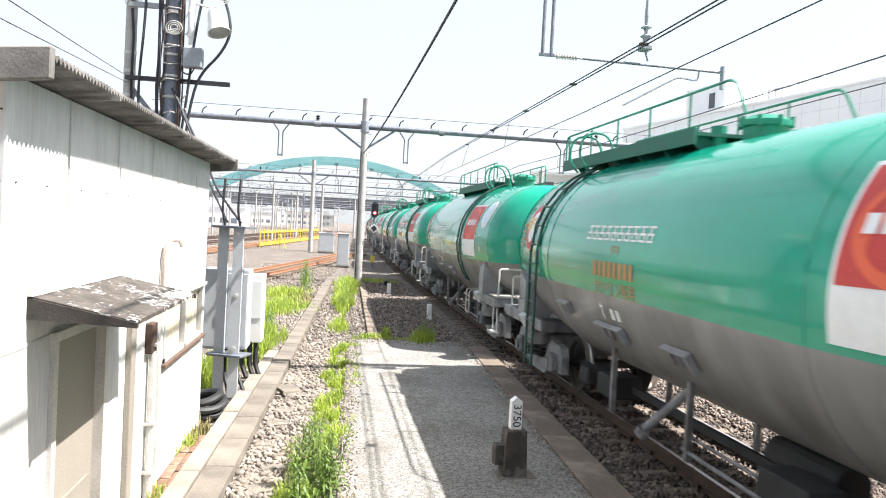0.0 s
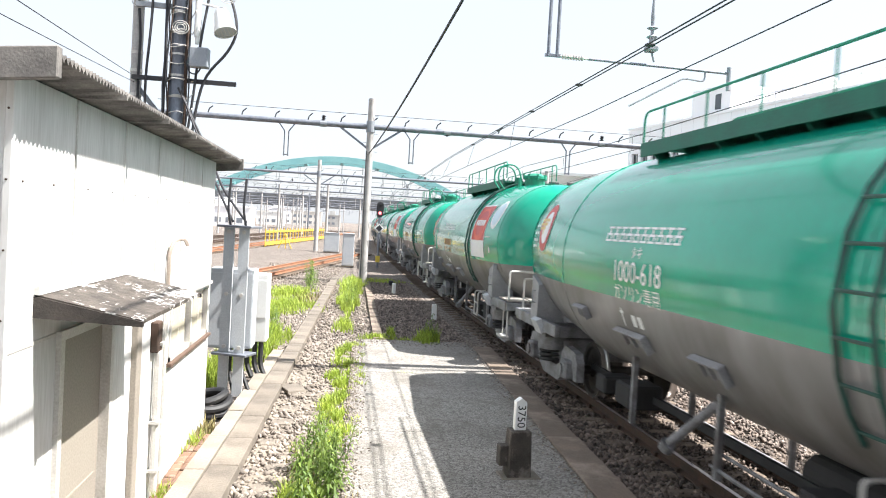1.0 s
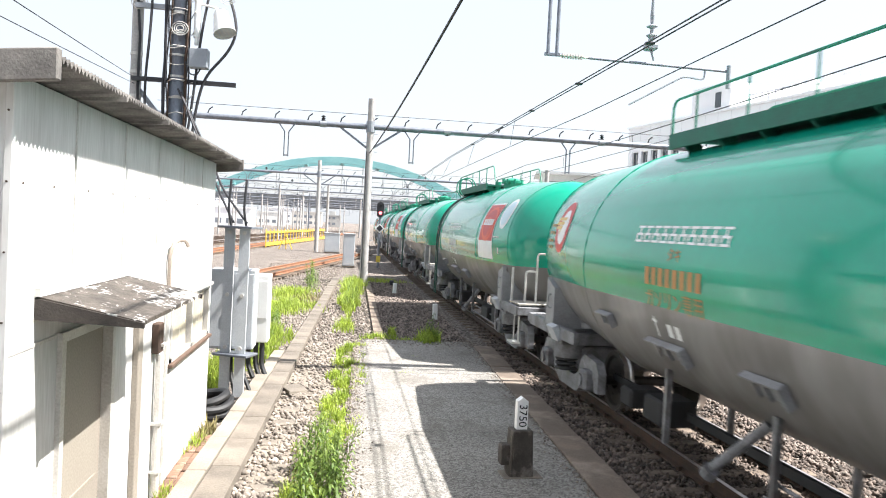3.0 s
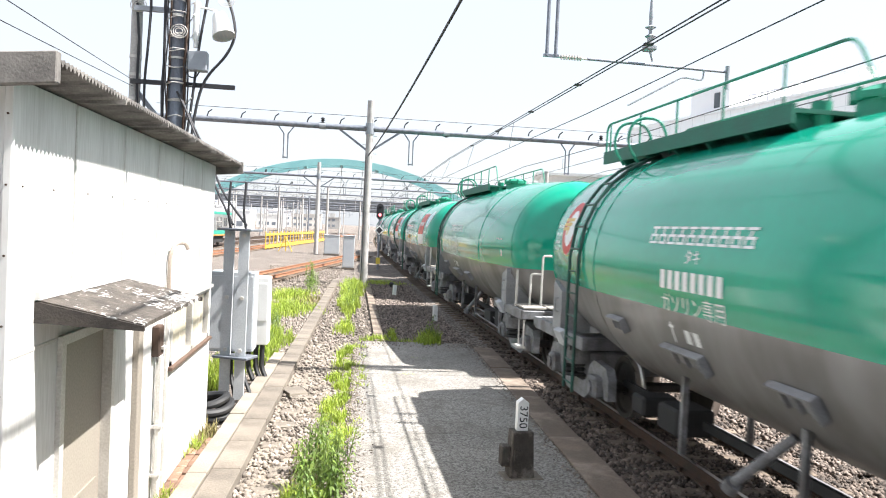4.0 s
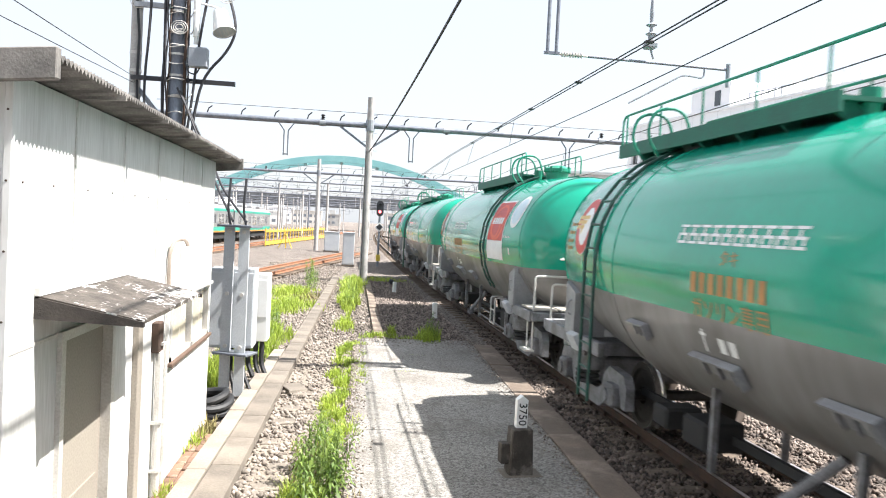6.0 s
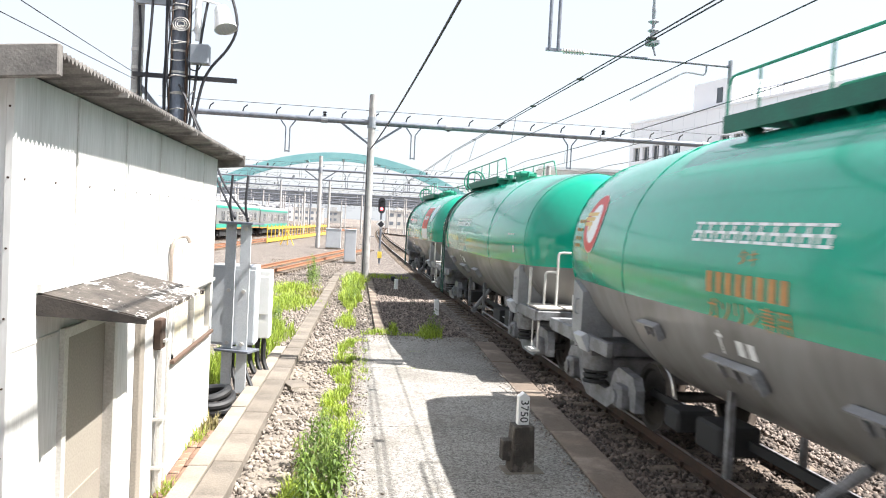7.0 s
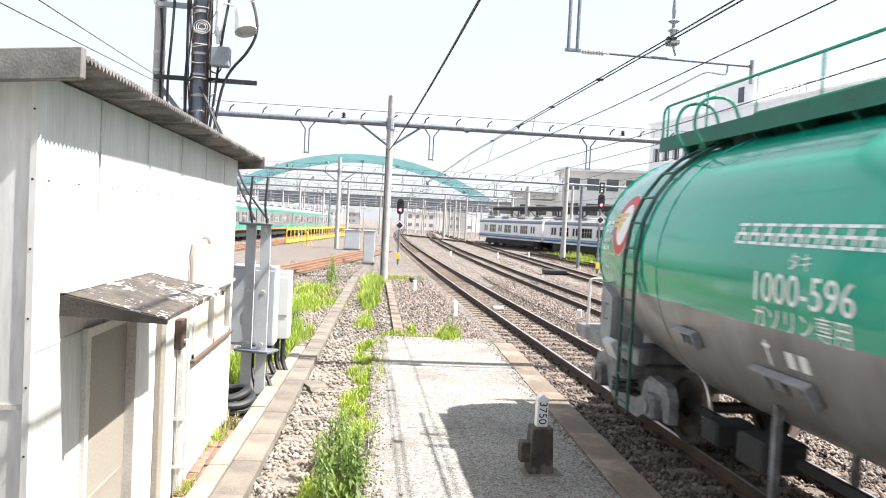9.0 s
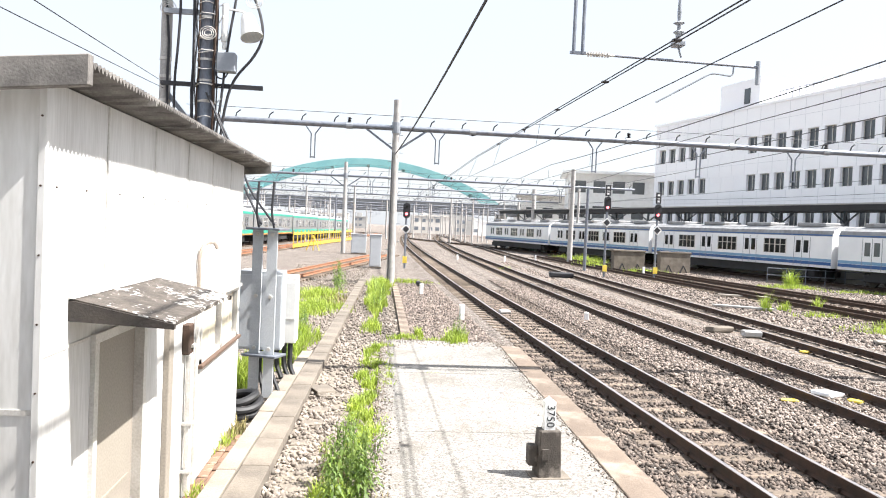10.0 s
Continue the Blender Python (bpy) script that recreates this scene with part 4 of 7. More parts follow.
# from the last wagon forward: ladder amidships, number, square emblem, orange lettering
TRAIN = [
    (False, "1000-596", True, False), (False, "1000-819", False, False), (True, "", True, True), (False, "", True, True),
    (False, "1000-864", False, False), (False, "", True, False), (True, "", False, True), (True, "", True, True),
    (True, "1000-618", True, False), (False, "", True, True), (True, "", True, False),
]


def wagon_pose(y):
    front, back = Vector((bend_1(y - 4.9), y - 4.9, 0)), Vector((bend_1(y + 4.9), y + 4.9, 0))
    d = back - front
    return Matrix.Translation((front + back) / 2) @ Matrix.Rotation(math.atan2(-d.x, d.y), 4, "Z")


WAGONS = []


def build_train():
    models = {flag: tank_wagon(flag) for flag in (False, True)}
    used = {}
    for j, (flag, number, square, orange) in enumerate(TRAIN):
        root = models[flag] if flag not in used else copy_thing(models[flag], Matrix.Identity(4))
        used.setdefault(flag, []).append(root)
        WAGONS.append((j, root, number, square, orange))
    # only the last wagon carries a rail at its rear
    bm = bmesh.new()
    pipe(bm, round_path([(-1.12, 6.3, 1.08), (-1.12, 6.3, 1.78), (-0.1, 6.3, 1.78), (-0.1, 6.3, 1.08)], 0.07), 0.022, 7)
    part("end_handrail", bm, M_RAILWHITE, WAGONS[0][1])
    for j, root, number, square, orange in WAGONS:
        dress(root, number, square, orange)
        extra = "with square red emblem" if square else "with plain flank"
        way = "side ladder forward" if TRAIN[j][0] else "ladder at rear"
        tagged(root, f"green and grey tank wagon {extra}, {way}", "tank wagon", "tank wagons of the train")


build_train()

# ---- shed beside the track ----


def shed():
    root = thing("trackside_shed", None, "white panelled railway shed with a corrugated cement roof", "shed")
    X, Y0, Y1, W, TOP = -1.71, 4.05, 9.92, -5.4, 3.17
    # track-side wall, cut round the door and window
    D0, D1, DT = 4.80, 5.80, 1.68
    V0, V1, VB, VT = 7.72, 9.76, 1.0, 1.63
    # one outline with the door and window cut out of it
    bm = bmesh.new()
    ys, zs = [Y0, D0, D1, V0, V1, Y1], [-0.2, VB, VT, DT, TOP]
    solid = lambda j, k: not ((j == 1 and k < 3) or (j == 3 and k == 1))
    grid = {}
    for x in (X - 0.1, X):
        for j, y in enumerate(ys):
            for k, z in enumerate(zs):
                grid[x, j, k] = bm.verts.new((x, y, z))
    for j in range(5):
        for k in range(4):
            if solid(j, k):
                for x in (X - 0.1, X):
                    bm.faces.new([grid[x, j, k], grid[x, j + 1, k], grid[x, j + 1, k + 1], grid[x, j, k + 1]])
                for (j0, k0), (j1, k1), (dj, dk) in (((j, k), (j + 1, k), (0, -1)), ((j, k + 1), (j + 1, k + 1), (0, 1)), ((j, k), (j, k + 1), (-1, 0)), ((j + 1, k), (j + 1, k + 1), (1, 0))):
                    jj, kk = j + dj, k + dk
                    if not (0 <= jj < 5 and 0 <= kk < 4 and solid(jj, kk)):
                        bm.faces.new([grid[X - 0.1, j0, k0], grid[X - 0.1, j1, k1], grid[X, j1, k1], grid[X, j0, k0]])
    bmesh.ops.delete(bm, geom=[v for v in bm.verts if not v.link_faces], context="VERTS")
    bmesh.ops.recalc_face_normals(bm, faces=bm.faces[:])
    part("track_side_wall", bm, M_WALL, root)
    bm = bmesh.new()
    box(bm, W, X - 0.1, Y0, Y0 + 0.1, -0.2, TOP)
    part("gable_wall", bm, M_WALL, root)
    bm = bmesh.new()
    box(bm, W, X - 0.1, Y1 - 0.1, Y1, -0.2, TOP)
    part("gable_wall", bm, M_WALL, root)
    bm = bmesh.new()
    box(bm, W - 0.1, W, Y0, Y1, -0.2, 2.6)
    part("back_wall", bm, M_WALL, root)
    # joint covers of the boards
    for y in (4.96, 6.0, 7.03, 8.06, 9.05):
        bm = bmesh.new()
        z0 = 2.05 if y < 6.2 else (1.66 if y > 7.5 else -0.1)
        box(bm, X, X + 0.006, y - 0.012, y + 0.012, z0, TOP)
        part("joint_strip", bm, M_TRIM, root)
    for x in (-2.9, -4.1):
        bm = bmesh.new()
        box(bm, x - 0.012, x + 0.012, Y0 - 0.006, Y0, -0.1, TOP)
        part("joint_strip", bm, M_TRIM, root)
    bm = bmesh.new()
    box(bm, W, X - 0.02, Y0 - 0.008, Y0, 1.42, 1.45)
    part("joint_strip", bm, M_TRIM, root)
    bm = bmesh.new()
    box(bm, X - 0.03, X + 0.012, Y0 - 0.014, Y0 + 0.02, -0.15, TOP - 0.01, bevel=0.004)
    post = part("corner_post", bm, M_WALL, root)
    for k in range(9):
        bm = bmesh.new()
        tube(bm, (X - 0.01, Y0 - 0.02, 0.1 + 0.36 * k), (X - 0.01, Y0 - 0.013, 0.1 + 0.36 * k), 0.006, 7)
        part("screw", bm, M_RUST, post)
    bm = bmesh.new()
    box(bm, X, X + 0.005, Y0 + 0.03, 4.74, 1.715, 1.735)
    part("joint_strip", bm, M_TRIM, root)
    # roof: corrugated sheets falling away from the track, with the cut edge over the wall
    bm = bmesh.new()
    EX, n = -1.43, 232
    rows = []
    for k in range(n + 1):
        y = 3.85 + (10.24 - 3.85) * k / n
        h = 0.016 * math.cos(k * math.pi)
        rows.append([bm.verts.new(v) for v in ((EX, y, 3.235 + h), (-5.6, y, 2.85 + h), (-5.6, y, 2.84 + h), (EX, y, 3.222 + h))])
    for u, v in zip(rows, rows[1:]):
        for k in range(4):
            bm.faces.new((u[k], u[(k + 1) % 4], v[(k + 1) % 4], v[k]))
    bm.faces.new(rows[0])
    bm.faces.new(rows[-1][::-1])
    bmesh.ops.recalc_face_normals(bm, faces=bm.faces[:])
    roof = part("roof", bm, M_ROOF, root, "stained corrugated cement roof sheets")
    for y in (4.9, 6.0, 7.05, 8.1, 9.1):
        bm = bmesh.new()
        beam(bm, (X - 0.05, y, 3.185), (EX + 0.03, y, 3.195), 0.025, 0.03)
        part("rafter_end", bm, M_ROOF, roof)
    for y in (4.2, 4.62, 5.2, 5.72, 6.3, 6.72, 7.35, 7.8, 8.4, 8.8):
        for z in (2.62,):
            bm = bmesh.new()
            tube(bm, (X, y, z), (X + 0.006, y, z), 0.006, 7)
            part("board_screw", bm, M_RUST, root)
    # bargeboards on the gables
    for y0, y1 in ((3.80, 3.86), (10.22, 10.27)):
        bm = bmesh.new()
        box(bm, -5.6, EX + 0.02, y0, y1, 3.11, 3.265, bevel=0.006)
        for v in bm.verts:
            v.co.z += (v.co.x - EX) * 0.093
        part("bargeboard", bm, M_ROOF, roof)
    # door set back in its frame
    bm = bmesh.new()
    for y in (D0, D1):
        box(bm, X - 0.1, X + 0.03, y - 0.035, y + 0.035, -0.15, DT)
    box(bm, X - 0.1, X + 0.03, D0 - 0.035, D1 + 0.035, DT, DT + 0.06)
    door = part("door_frame", bm, M_TRIM, root, "aluminium door frame")
    bm = bmesh.new()
    box(bm, X - 0.075, X - 0.04, D0 + 0.035, D1 - 0.035, -0.12, DT, bevel=0.004)
    part("door_leaf", bm, M_DOOR, door, "closed beige door")
    bm = bmesh.new()
    box(bm, X - 0.04, X - 0.03, D0 + 0.12, D1 - 0.12, 0.55, 0.58)
    part("door_rail", bm, M_DOOR, door)
    # canopy over the door
    bm = bmesh.new()
    C0, C1 = 4.42, 6.12
    pts = [(X, 2.0), (-1.13, 1.878), (-1.13, 1.852), (X, 1.90)]
    a = [bm.verts.new((x, C0, z)) for x, z in pts]
    b = [bm.verts.new((x, C1, z)) for x, z in pts]
    bm.faces.new(a)
    bm.faces.new(b[::-1])
    for k in range(4):
        bm.faces.new((a[k], b[k], b[(k + 1) % 4], a[(k + 1) % 4]))
    bmesh.ops.recalc_face_normals(bm, faces=bm.faces[:])
    can = part("door_canopy", bm, M_CANOPY, root, "dark sloping door canopy with flaking white patches")
    bm = bmesh.new()
    box(bm, X, X + 0.03, C0 - 0.02, C1 - 0.02, 1.998, 2.045)
    part("flashing", bm, M_WALL, can)
    for y in (C0, C1):
        bm = bmesh.new()
        vs = box(bm, X, -1.12, y - 0.018, y + 0.018, 1.84, 1.87)
        for v in vs:
            if v.co.x < -1.5:
                v.co.z += 0.03 if v.co.z < 1.855 else 0.12
        part("canopy_edge", bm, M_CANOPYEDGE, can)
    # window
    bm = bmesh.new()
    for y in (V0 + 0.03, (V0 + V1) / 2, V1 - 0.03):
        box(bm, X - 0.06, X + 0.012, y - 0.03, y + 0.03, VB, VT)
    for z in (VB + 0.02, VT - 0.02):
        box(bm, X - 0.06, X + 0.012, V0, V1, z - 0.025, z + 0.025)
    win = part("window_frame", bm, M_TRIM, root)
    for y in (V0 + 0.06, (V0 + V1) / 2 + 0.03):
        bm = bmesh.new()
        box(bm, X - 0.05, X - 0.038, y, y + 0.86, VB + 0.045, VT - 0.045)
        part("pane", bm, M_FROST, win, "frosted window pane")
    bm = bmesh.new()
    box(bm, X - 0.05, X + 0.05, V0 - 0.06, V1 + 0.06, VB - 0.04, VB, bevel=0.006)
    part("window_sill", bm, M_SILL, win, "brown window sill")
    bm = bmesh.new()
    box(bm, X, X + 0.05, V0 - 0.04, V1 + 0.04, VT, VT + 0.035)
    part("window_head", bm, M_TRIM, win)
    # services on the wall
    bm = bmesh.new()
    box(bm, X, X + 0.05, 6.40, 6.54, -0.15, 1.78, bevel=0.006)
    part("timber_batten", bm, M_DOOR, root, "weathered timber batten")
    bm = bmesh.new()
    pipe(bm, [(X + 0.05, 7.12, -0.15), (X + 0.05, 7.12, 1.2)], 0.035, 10)
    part("conduit", bm, M_TRIM, root)
    bm = bmesh.new()
    pipe(bm, [(X + 0.03, 7.46, -0.15), (X + 0.03, 7.46, 1.6)], 0.018, 8)
    part("conduit", bm, M_TRIM, root)
    bm = bmesh.new()
    box(bm, X, X + 0.07, 7.0, 7.16, 1.22, 1.5, bevel=0.01)
    part("meter_box", bm, M_RUST, root)
    bm = bmesh.new()
    pipe(bm, round_path([(X + 0.03, 7.46, 1.6), (X + 0.03, 7.46, 2.12), (X + 0.06, 7.54, 2.24), (X + 0.14, 7.60, 2.25), (X + 0.17, 7.60, 2.18)], 0.06), 0.02, 7)
    part("cable_swan_neck", bm, M_SWAN, root, "weathered swan-neck cable pipe")
    for z in (1.28, 0.55, 0.1):
        bm = bmesh.new()
        box(bm, X, X + 0.095, 7.07, 7.17, z, z + 0.025)
        part("pipe_clip", bm, M_TRIM, root)
    return root


shed()


def brick_edging():
    root = thing("brick_edging", None, "short row of worn red bricks at the shed's foot", "brick edging", kind="structure")
    me = None
    for k in range(22):
        if me is None:
            bm = bmesh.new()
            box(bm, -0.05, 0.05, -0.1, 0.1, 0, 0.06, bevel=0.008)
            me = bpy.data.meshes.new("brick")
            bm.to_mesh(me)
            bm.free()
            me.materials.append(mat("worn_brick", (0.216, 0.120, 0.078), (0.156, 0.090, 0.060), scale=9, rough=0.9, bump=0.3, grime=(0.5, 0.43, 0.36), jitter=0.25))
        ob = link_mesh("brick", me, root)
        ob.matrix_basis = pose(-1.63 + (k % 2) * 0.105, 6.9 + (k // 2) * 0.215, -0.19 + random.uniform(-0.01, 0.01), 0, random.uniform(-3, 3), random.uniform(-4, 4))
    return root


brick_edging()

# ---- utility pole behind the shed ----


def utility_pole():
    root = thing("utility_pole", pose(-2.92, 13.0, -0.2), "steel utility pole hung with cables, brackets and boxes", "utility pole")
    bm = bmesh.new()
    tube(bm, (0, 0, 0), (0, 0, 9.0), 0.15, 18)
    part("pole_shaft", bm, M_BLUEGREY, root, smooth=True)
    for k, z in enumerate((4.6, 4.95, 5.3, 5.65, 6.0, 6.4)):
        bm = bmesh.new()
        tube(bm, (0, 0, z), (0, 0, z + 0.035), 0.162, 18)
        part("pole_band", bm, M_TRIM, root)
    rnd = random.Random(4)
    for k in range(7):
        bm = bmesh.new()
        x, y = (-0.20 + 0.03 * k if k < 4 else 0.13 + 0.03 * (k - 4)), -0.13 - 0.02 * (k % 2)
        pipe(bm, [(x + rnd.uniform(-0.02, 0.02), y + rnd.uniform(-0.03, 0.02), z) for z in [0.4 * q for q in range(2, 23)]], 0.014 + 0.014 * (k in (0, 5)), 6)
        part("riser_cable", bm, M_WIRE if k not in (3, 5) else M_RUST, root)
    for z in (4.9, 5.45, 6.05):
        bm = bmesh.new()
        pipe(bm, [(-0.1, -0.16, z), (-0.02, -0.34, z - 0.02), (0.14, -0.3, z - 0.02), (0.14, -0.16, z)], 0.009, 5)
        part("cable_bracket", bm, M_TRIM, root)
    bm = bmesh.new()
    box(bm, -0.72, 0.95, -0.1, -0.03, 4.86, 4.93)
    part("cross_arm", bm, M_WIRE, root)
    bm = bmesh.new()
    box(bm, -0.7, 0.0, -0.1, -0.03, 6.05, 6.13)
    part("cross_arm", bm, M_STEEL, root)
    bm = bmesh.new()
    box(bm, 0.22, 0.52, -0.3, -0.1, 5.1, 5.42, bevel=0.015)
    part("junction_box", bm, M_STEEL, root, "grey metal junction box")
    bm = bmesh.new()
    tube(bm, (0.30, -0.12, 5.62), (0.30, -0.12, 6.25), 0.055, 12)
    tube(bm, (0.30, -0.12, 5.5), (0.30, -0.12, 5.62), 0.035, 10)
    part("lamp_ballast", bm, M_WHITEBOX, root)
    lamp = bmesh.new()
    prof = [(0.09, 0.0), (0.12, -0.06), (0.145, -0.22), (0.185, -0.42), (0.178, -0.42), (0.135, -0.22), (0.1, -0.07), (0.02, -0.05)]
    lathe(lamp, prof, 26, "Z", pose(0.66, -0.15, 6.08, -16, -16, 0))
    head = part("floodlight_shade", lamp, M_WHITEBOX, root, "white cone-shaped floodlight shade", smooth=True)
    bm = bmesh.new()
    lathe(bm, [(0.02, -0.33), (0.165, -0.38), (0.168, -0.40), (0.02, -0.395)], 22, "Z", pose(0.66, -0.15, 6.08, -16, -16, 0))
    part("lamp_glass", bm, M_BOXGREY, head)
    for k in range(5):
        bm = bmesh.new()
        u = -0.12 + 0.06 * k
        w = math.sqrt(0.165 ** 2 - u * u)
        tube(bm, (u, -w, -0.425), (u, w, -0.425), 0.006, 5)
        bm.transform(pose(0.66, -0.15, 6.08, -16, -16, 0))
        part("lamp_guard_bar", bm, M_TRIM, head)
    bm = bmesh.new()
    pipe(bm, [(0.3, -0.12, 6.18), (0.62, -0.15, 6.12)], 0.02, 8)
    part("lamp_arm", bm, M_WHITEBOX, root)
    # wire ties round the cable bundle, with loose ends
    tie = random.Random(8)
    for k in range(9):
        z = 4.35 + 0.27 * k
        bm = bmesh.new()
        a = tie.uniform(-0.5, 0.5)
        pipe(bm, [(0.19 * math.sin(q + a), -0.19 * math.cos(q + a), z + 0.02 * math.sin(3 * q)) for q in [-1.7 + 0.34 * v for v in range(11)]] + [(0.28, -0.2, z + tie.uniform(-0.06, 0.08))], 0.008, 5)
        part("wire_tie", bm, M_TRIM, root)
    for x, z in ((0.06, 5.72), (0.79, 6.28)):
        bm = bmesh.new()
        for k in range(3):
            pipe(bm, [(x + (0.06 + 0.035 * k) * math.cos(a), -0.26, z + (0.05 + 0.03 * k) * math.sin(a)) for a in [q * math.tau / 14 for q in range(15)]], 0.008, 5)
        part("cable_coil", bm, M_TRIM, root)
    for pts, r in (
        ([(0.5, -0.1, 6.6), (0.45, -0.12, 6.2), (0.38, -0.15, 5.7), (0.33, -0.15, 5.2), (0.28, -0.15, 4.6), (0.2, -0.1, 4.0)], 0.022),
        ([(0.6, -0.1, 6.7), (0.86, -0.12, 6.2), (0.95, -0.12, 5.75), (0.8, -0.12, 5.4), (0.45, -0.12, 5.0), (0.33, -0.1, 4.5), (0.28, -0.1, 4.0)], 0.024),
        ([(-0.5, -0.1, 7.0), (-0.42, -0.12, 6.3), (-0.45, -0.1, 5.6), (-0.5, -0.1, 4.9), (-0.48, -0.1, 4.0)], 0.022),
        ([(0.1, -0.2, 4.7), (0.3, -0.3, 4.25), (0.55, -0.5, 3.75), (0.85, -1.0, 3.2), (1.25, -1.7, 2.62)], 0.018),
        ([(0.05, -0.2, 4.75), (0.35, -0.3, 4.2), (0.7, -0.6, 3.6), (1.0, -1.2, 3.1), (1.45, -1.75, 2.62)], 0.018),
        ([(0.15, -0.2, 5.2), (0.22, -0.25, 5.0), (0.34, -0.22, 4.98), (0.4, -0.2, 5.12)], 0.012),
    ):
        bm = bmesh.new()
        pipe(bm, round_path(pts, 0.3, 4), r, 7)
        part("hanging_cable", bm, M_WIRE, root)
    return root


utility_pole()


def thin_pole():
    root = thing("thin_cable_pole", pose(-3.62, 13.1, -0.2), "thin concrete cable pole with a braced strut", "utility pole")
    bm = bmesh.new()
    tube(bm, (0, 0, 0), (0, 0, 6.3), 0.09, 14)
    part("pole_shaft", bm, M_POLECON, root, smooth=True)
    bm = bmesh.new()
    beam(bm, (0.05, 0, 4.75), (0.42, 0, 4.3), 0.07)
    part("brace", bm, M_STEEL, root)
    bm = bmesh.new()
    pipe(bm, [(-0.05, -0.1, 6.9), (0.02, -0.11, 6.2), (0.07, -0.1, 5.6), (0.06, -0.1, 4.9), (0.08, -0.1, 4.0)], 0.022, 7)
    part("riser_cable", bm, M_WIRE, root)
    bm = bmesh.new()
    for k in range(3):
        pipe(bm, [((0.06 + 0.035 * k) * math.cos(a) + 0.05, -0.13, 6.15 + (0.05 + 0.03 * k) * math.sin(a)) for a in [q * math.tau / 14 for q in range(15)]], 0.008, 5)
    part("cable_coil", bm, M_TRIM, root)
    for z in (4.6, 5.0, 5.3):
        bm = bmesh.new()
        tube(bm, (0, 0, z), (0, 0, z + 0.05), 0.1, 14)
        part("pole_band", bm, M_TRIM, root)
    return root


thin_pole()
for z0, end in ((4.72, (-1.76, 0.0, 3.55)), (4.62, (-2.23, 0.0, 3.52))):
    bm = bmesh.new()
    pipe(bm, sag((-3.62, 13.0, z0), end, 0.02), 0.005, 5)
    tagged(part("service_wire", bm, M_WIRE), "thin black service wire from the cable pole", "wire")


def trackside_cabinet():
    root = thing("trackside_cabinet", pose(0, 0, -0.15), "grey relay cabinet carried on a steel post frame", "relay cabinet")
    for x, y in ((-1.72, 11.34), (-1.49, 11.22)):
        bm = bmesh.new()
        # channel section, open to the back
        outline = [(-0.072, 0), (0.072, 0), (0.072, 0.08), (0.06, 0.08), (0.06, 0.012), (-0.06, 0.012), (-0.06, 0.08), (-0.072, 0.08)]
        low = [bm.verts.new((x + p, y + q, 0.0)) for p, q in outline]
        high = [bm.verts.new((x + p, y + q, 2.48)) for p, q in outline]
        bm.faces.new(low[::-1])
        bm.faces.new(high)
        for k in range(8):
            bm.faces.new((low[k], low[(k + 1) % 8], high[(k + 1) % 8], high[k]))
        part("channel_post", bm, M_BOXGREY, root, "pale grey steel channel post")
        for z in (0.72, 1.5, 2.42):
            bm = bmesh.new()
            tube(bm, (x, y - 0.03, z), (x, y, z), 0.03, 8)
            part("bolt", bm, M_TRIM, root)
    for z in (0.62, 2.5):
        bm = bmesh.new()
        obox(bm, pose(-1.57, 11.33, z, 0, 0, -22), 0.56, 0.34, 0.035, 0.005)
        part("frame_plate", bm, M_GALV, root)
    bm = bmesh.new()
    box(bm, -2.0, -1.34, 11.5, 11.95, 0.66, 1.86, bevel=0.012)
    body = part("cabinet_body", bm, M_BOXGREY, root)
    for x in (-1.98, -1.66):
        bm = bmesh.new()
        box(bm, x, x + 0.3, 11.485, 11.5, 0.7, 1.8, bevel=0.004)
        part("cabinet_door", bm, M_BOXGREY, body)
    bm = bmesh.new()
    box(bm, -1.72, -1.69, 11.46, 11.49, 1.15, 1.3)
    part("door_handle", bm, M_TRIM, body)
    for k in range(4):
        bm = bmesh.new()
        pipe(bm, round_path([(-1.75 + 0.09 * k, 11.6, 0.7), (-1.75 + 0.09 * k, 11.58, 0.3), (-1.68 + 0.12 * k, 11.4, 0.0)], 0.12), 0.03, 8)
        part("corrugated_hose", bm, M_BLACK, root)
    for k in range(2):
        bm = bmesh.new()
        pipe(bm, round_path([(-1.7 + 0.22 * k, 11.3, 2.5), (-1.74 + 0.22 * k, 11.25, 2.75), (-1.72 + 0.22 * k, 11.28, 3.2)], 0.1), 0.018, 7)
        part("cable", bm, M_WIRE, root)
    return root


trackside_cabinet()


def white_box():
    root = thing("white_equipment_box", pose(-1.43, 12.75, -0.15), "white wall-mounted style equipment box on black cable legs", "equipment box")
    bm = bmesh.new()
    box(bm, -0.22, 0.2, -0.2, 0.2, 0.6, 1.72, bevel=0.015)
    body = part("box_body", bm, M_WHITEBOX, root)
    bm = bmesh.new()
    box(bm, -0.02, 0.18, -0.212, -0.2, 1.0, 1.62, bevel=0.004)
    part("box_door", bm, M_WHITEBOX, body)
    bm = bmesh.new()
    box(bm, -0.17, -0.05, -0.21, -0.2, 1.3, 1.45)
    part("name_plate", bm, M_TRIM, body)
    for x in (-0.12, 0.0, 0.1):
        bm = bmesh.new()
        pipe(bm, round_path([(x, 0, 0.62), (x, -0.02, 0.2), (x + 0.1, -0.1, 0.0)], 0.1), 0.04, 8)
        part("cable_leg", bm, M_BLACK, root)
    return root


white_box()


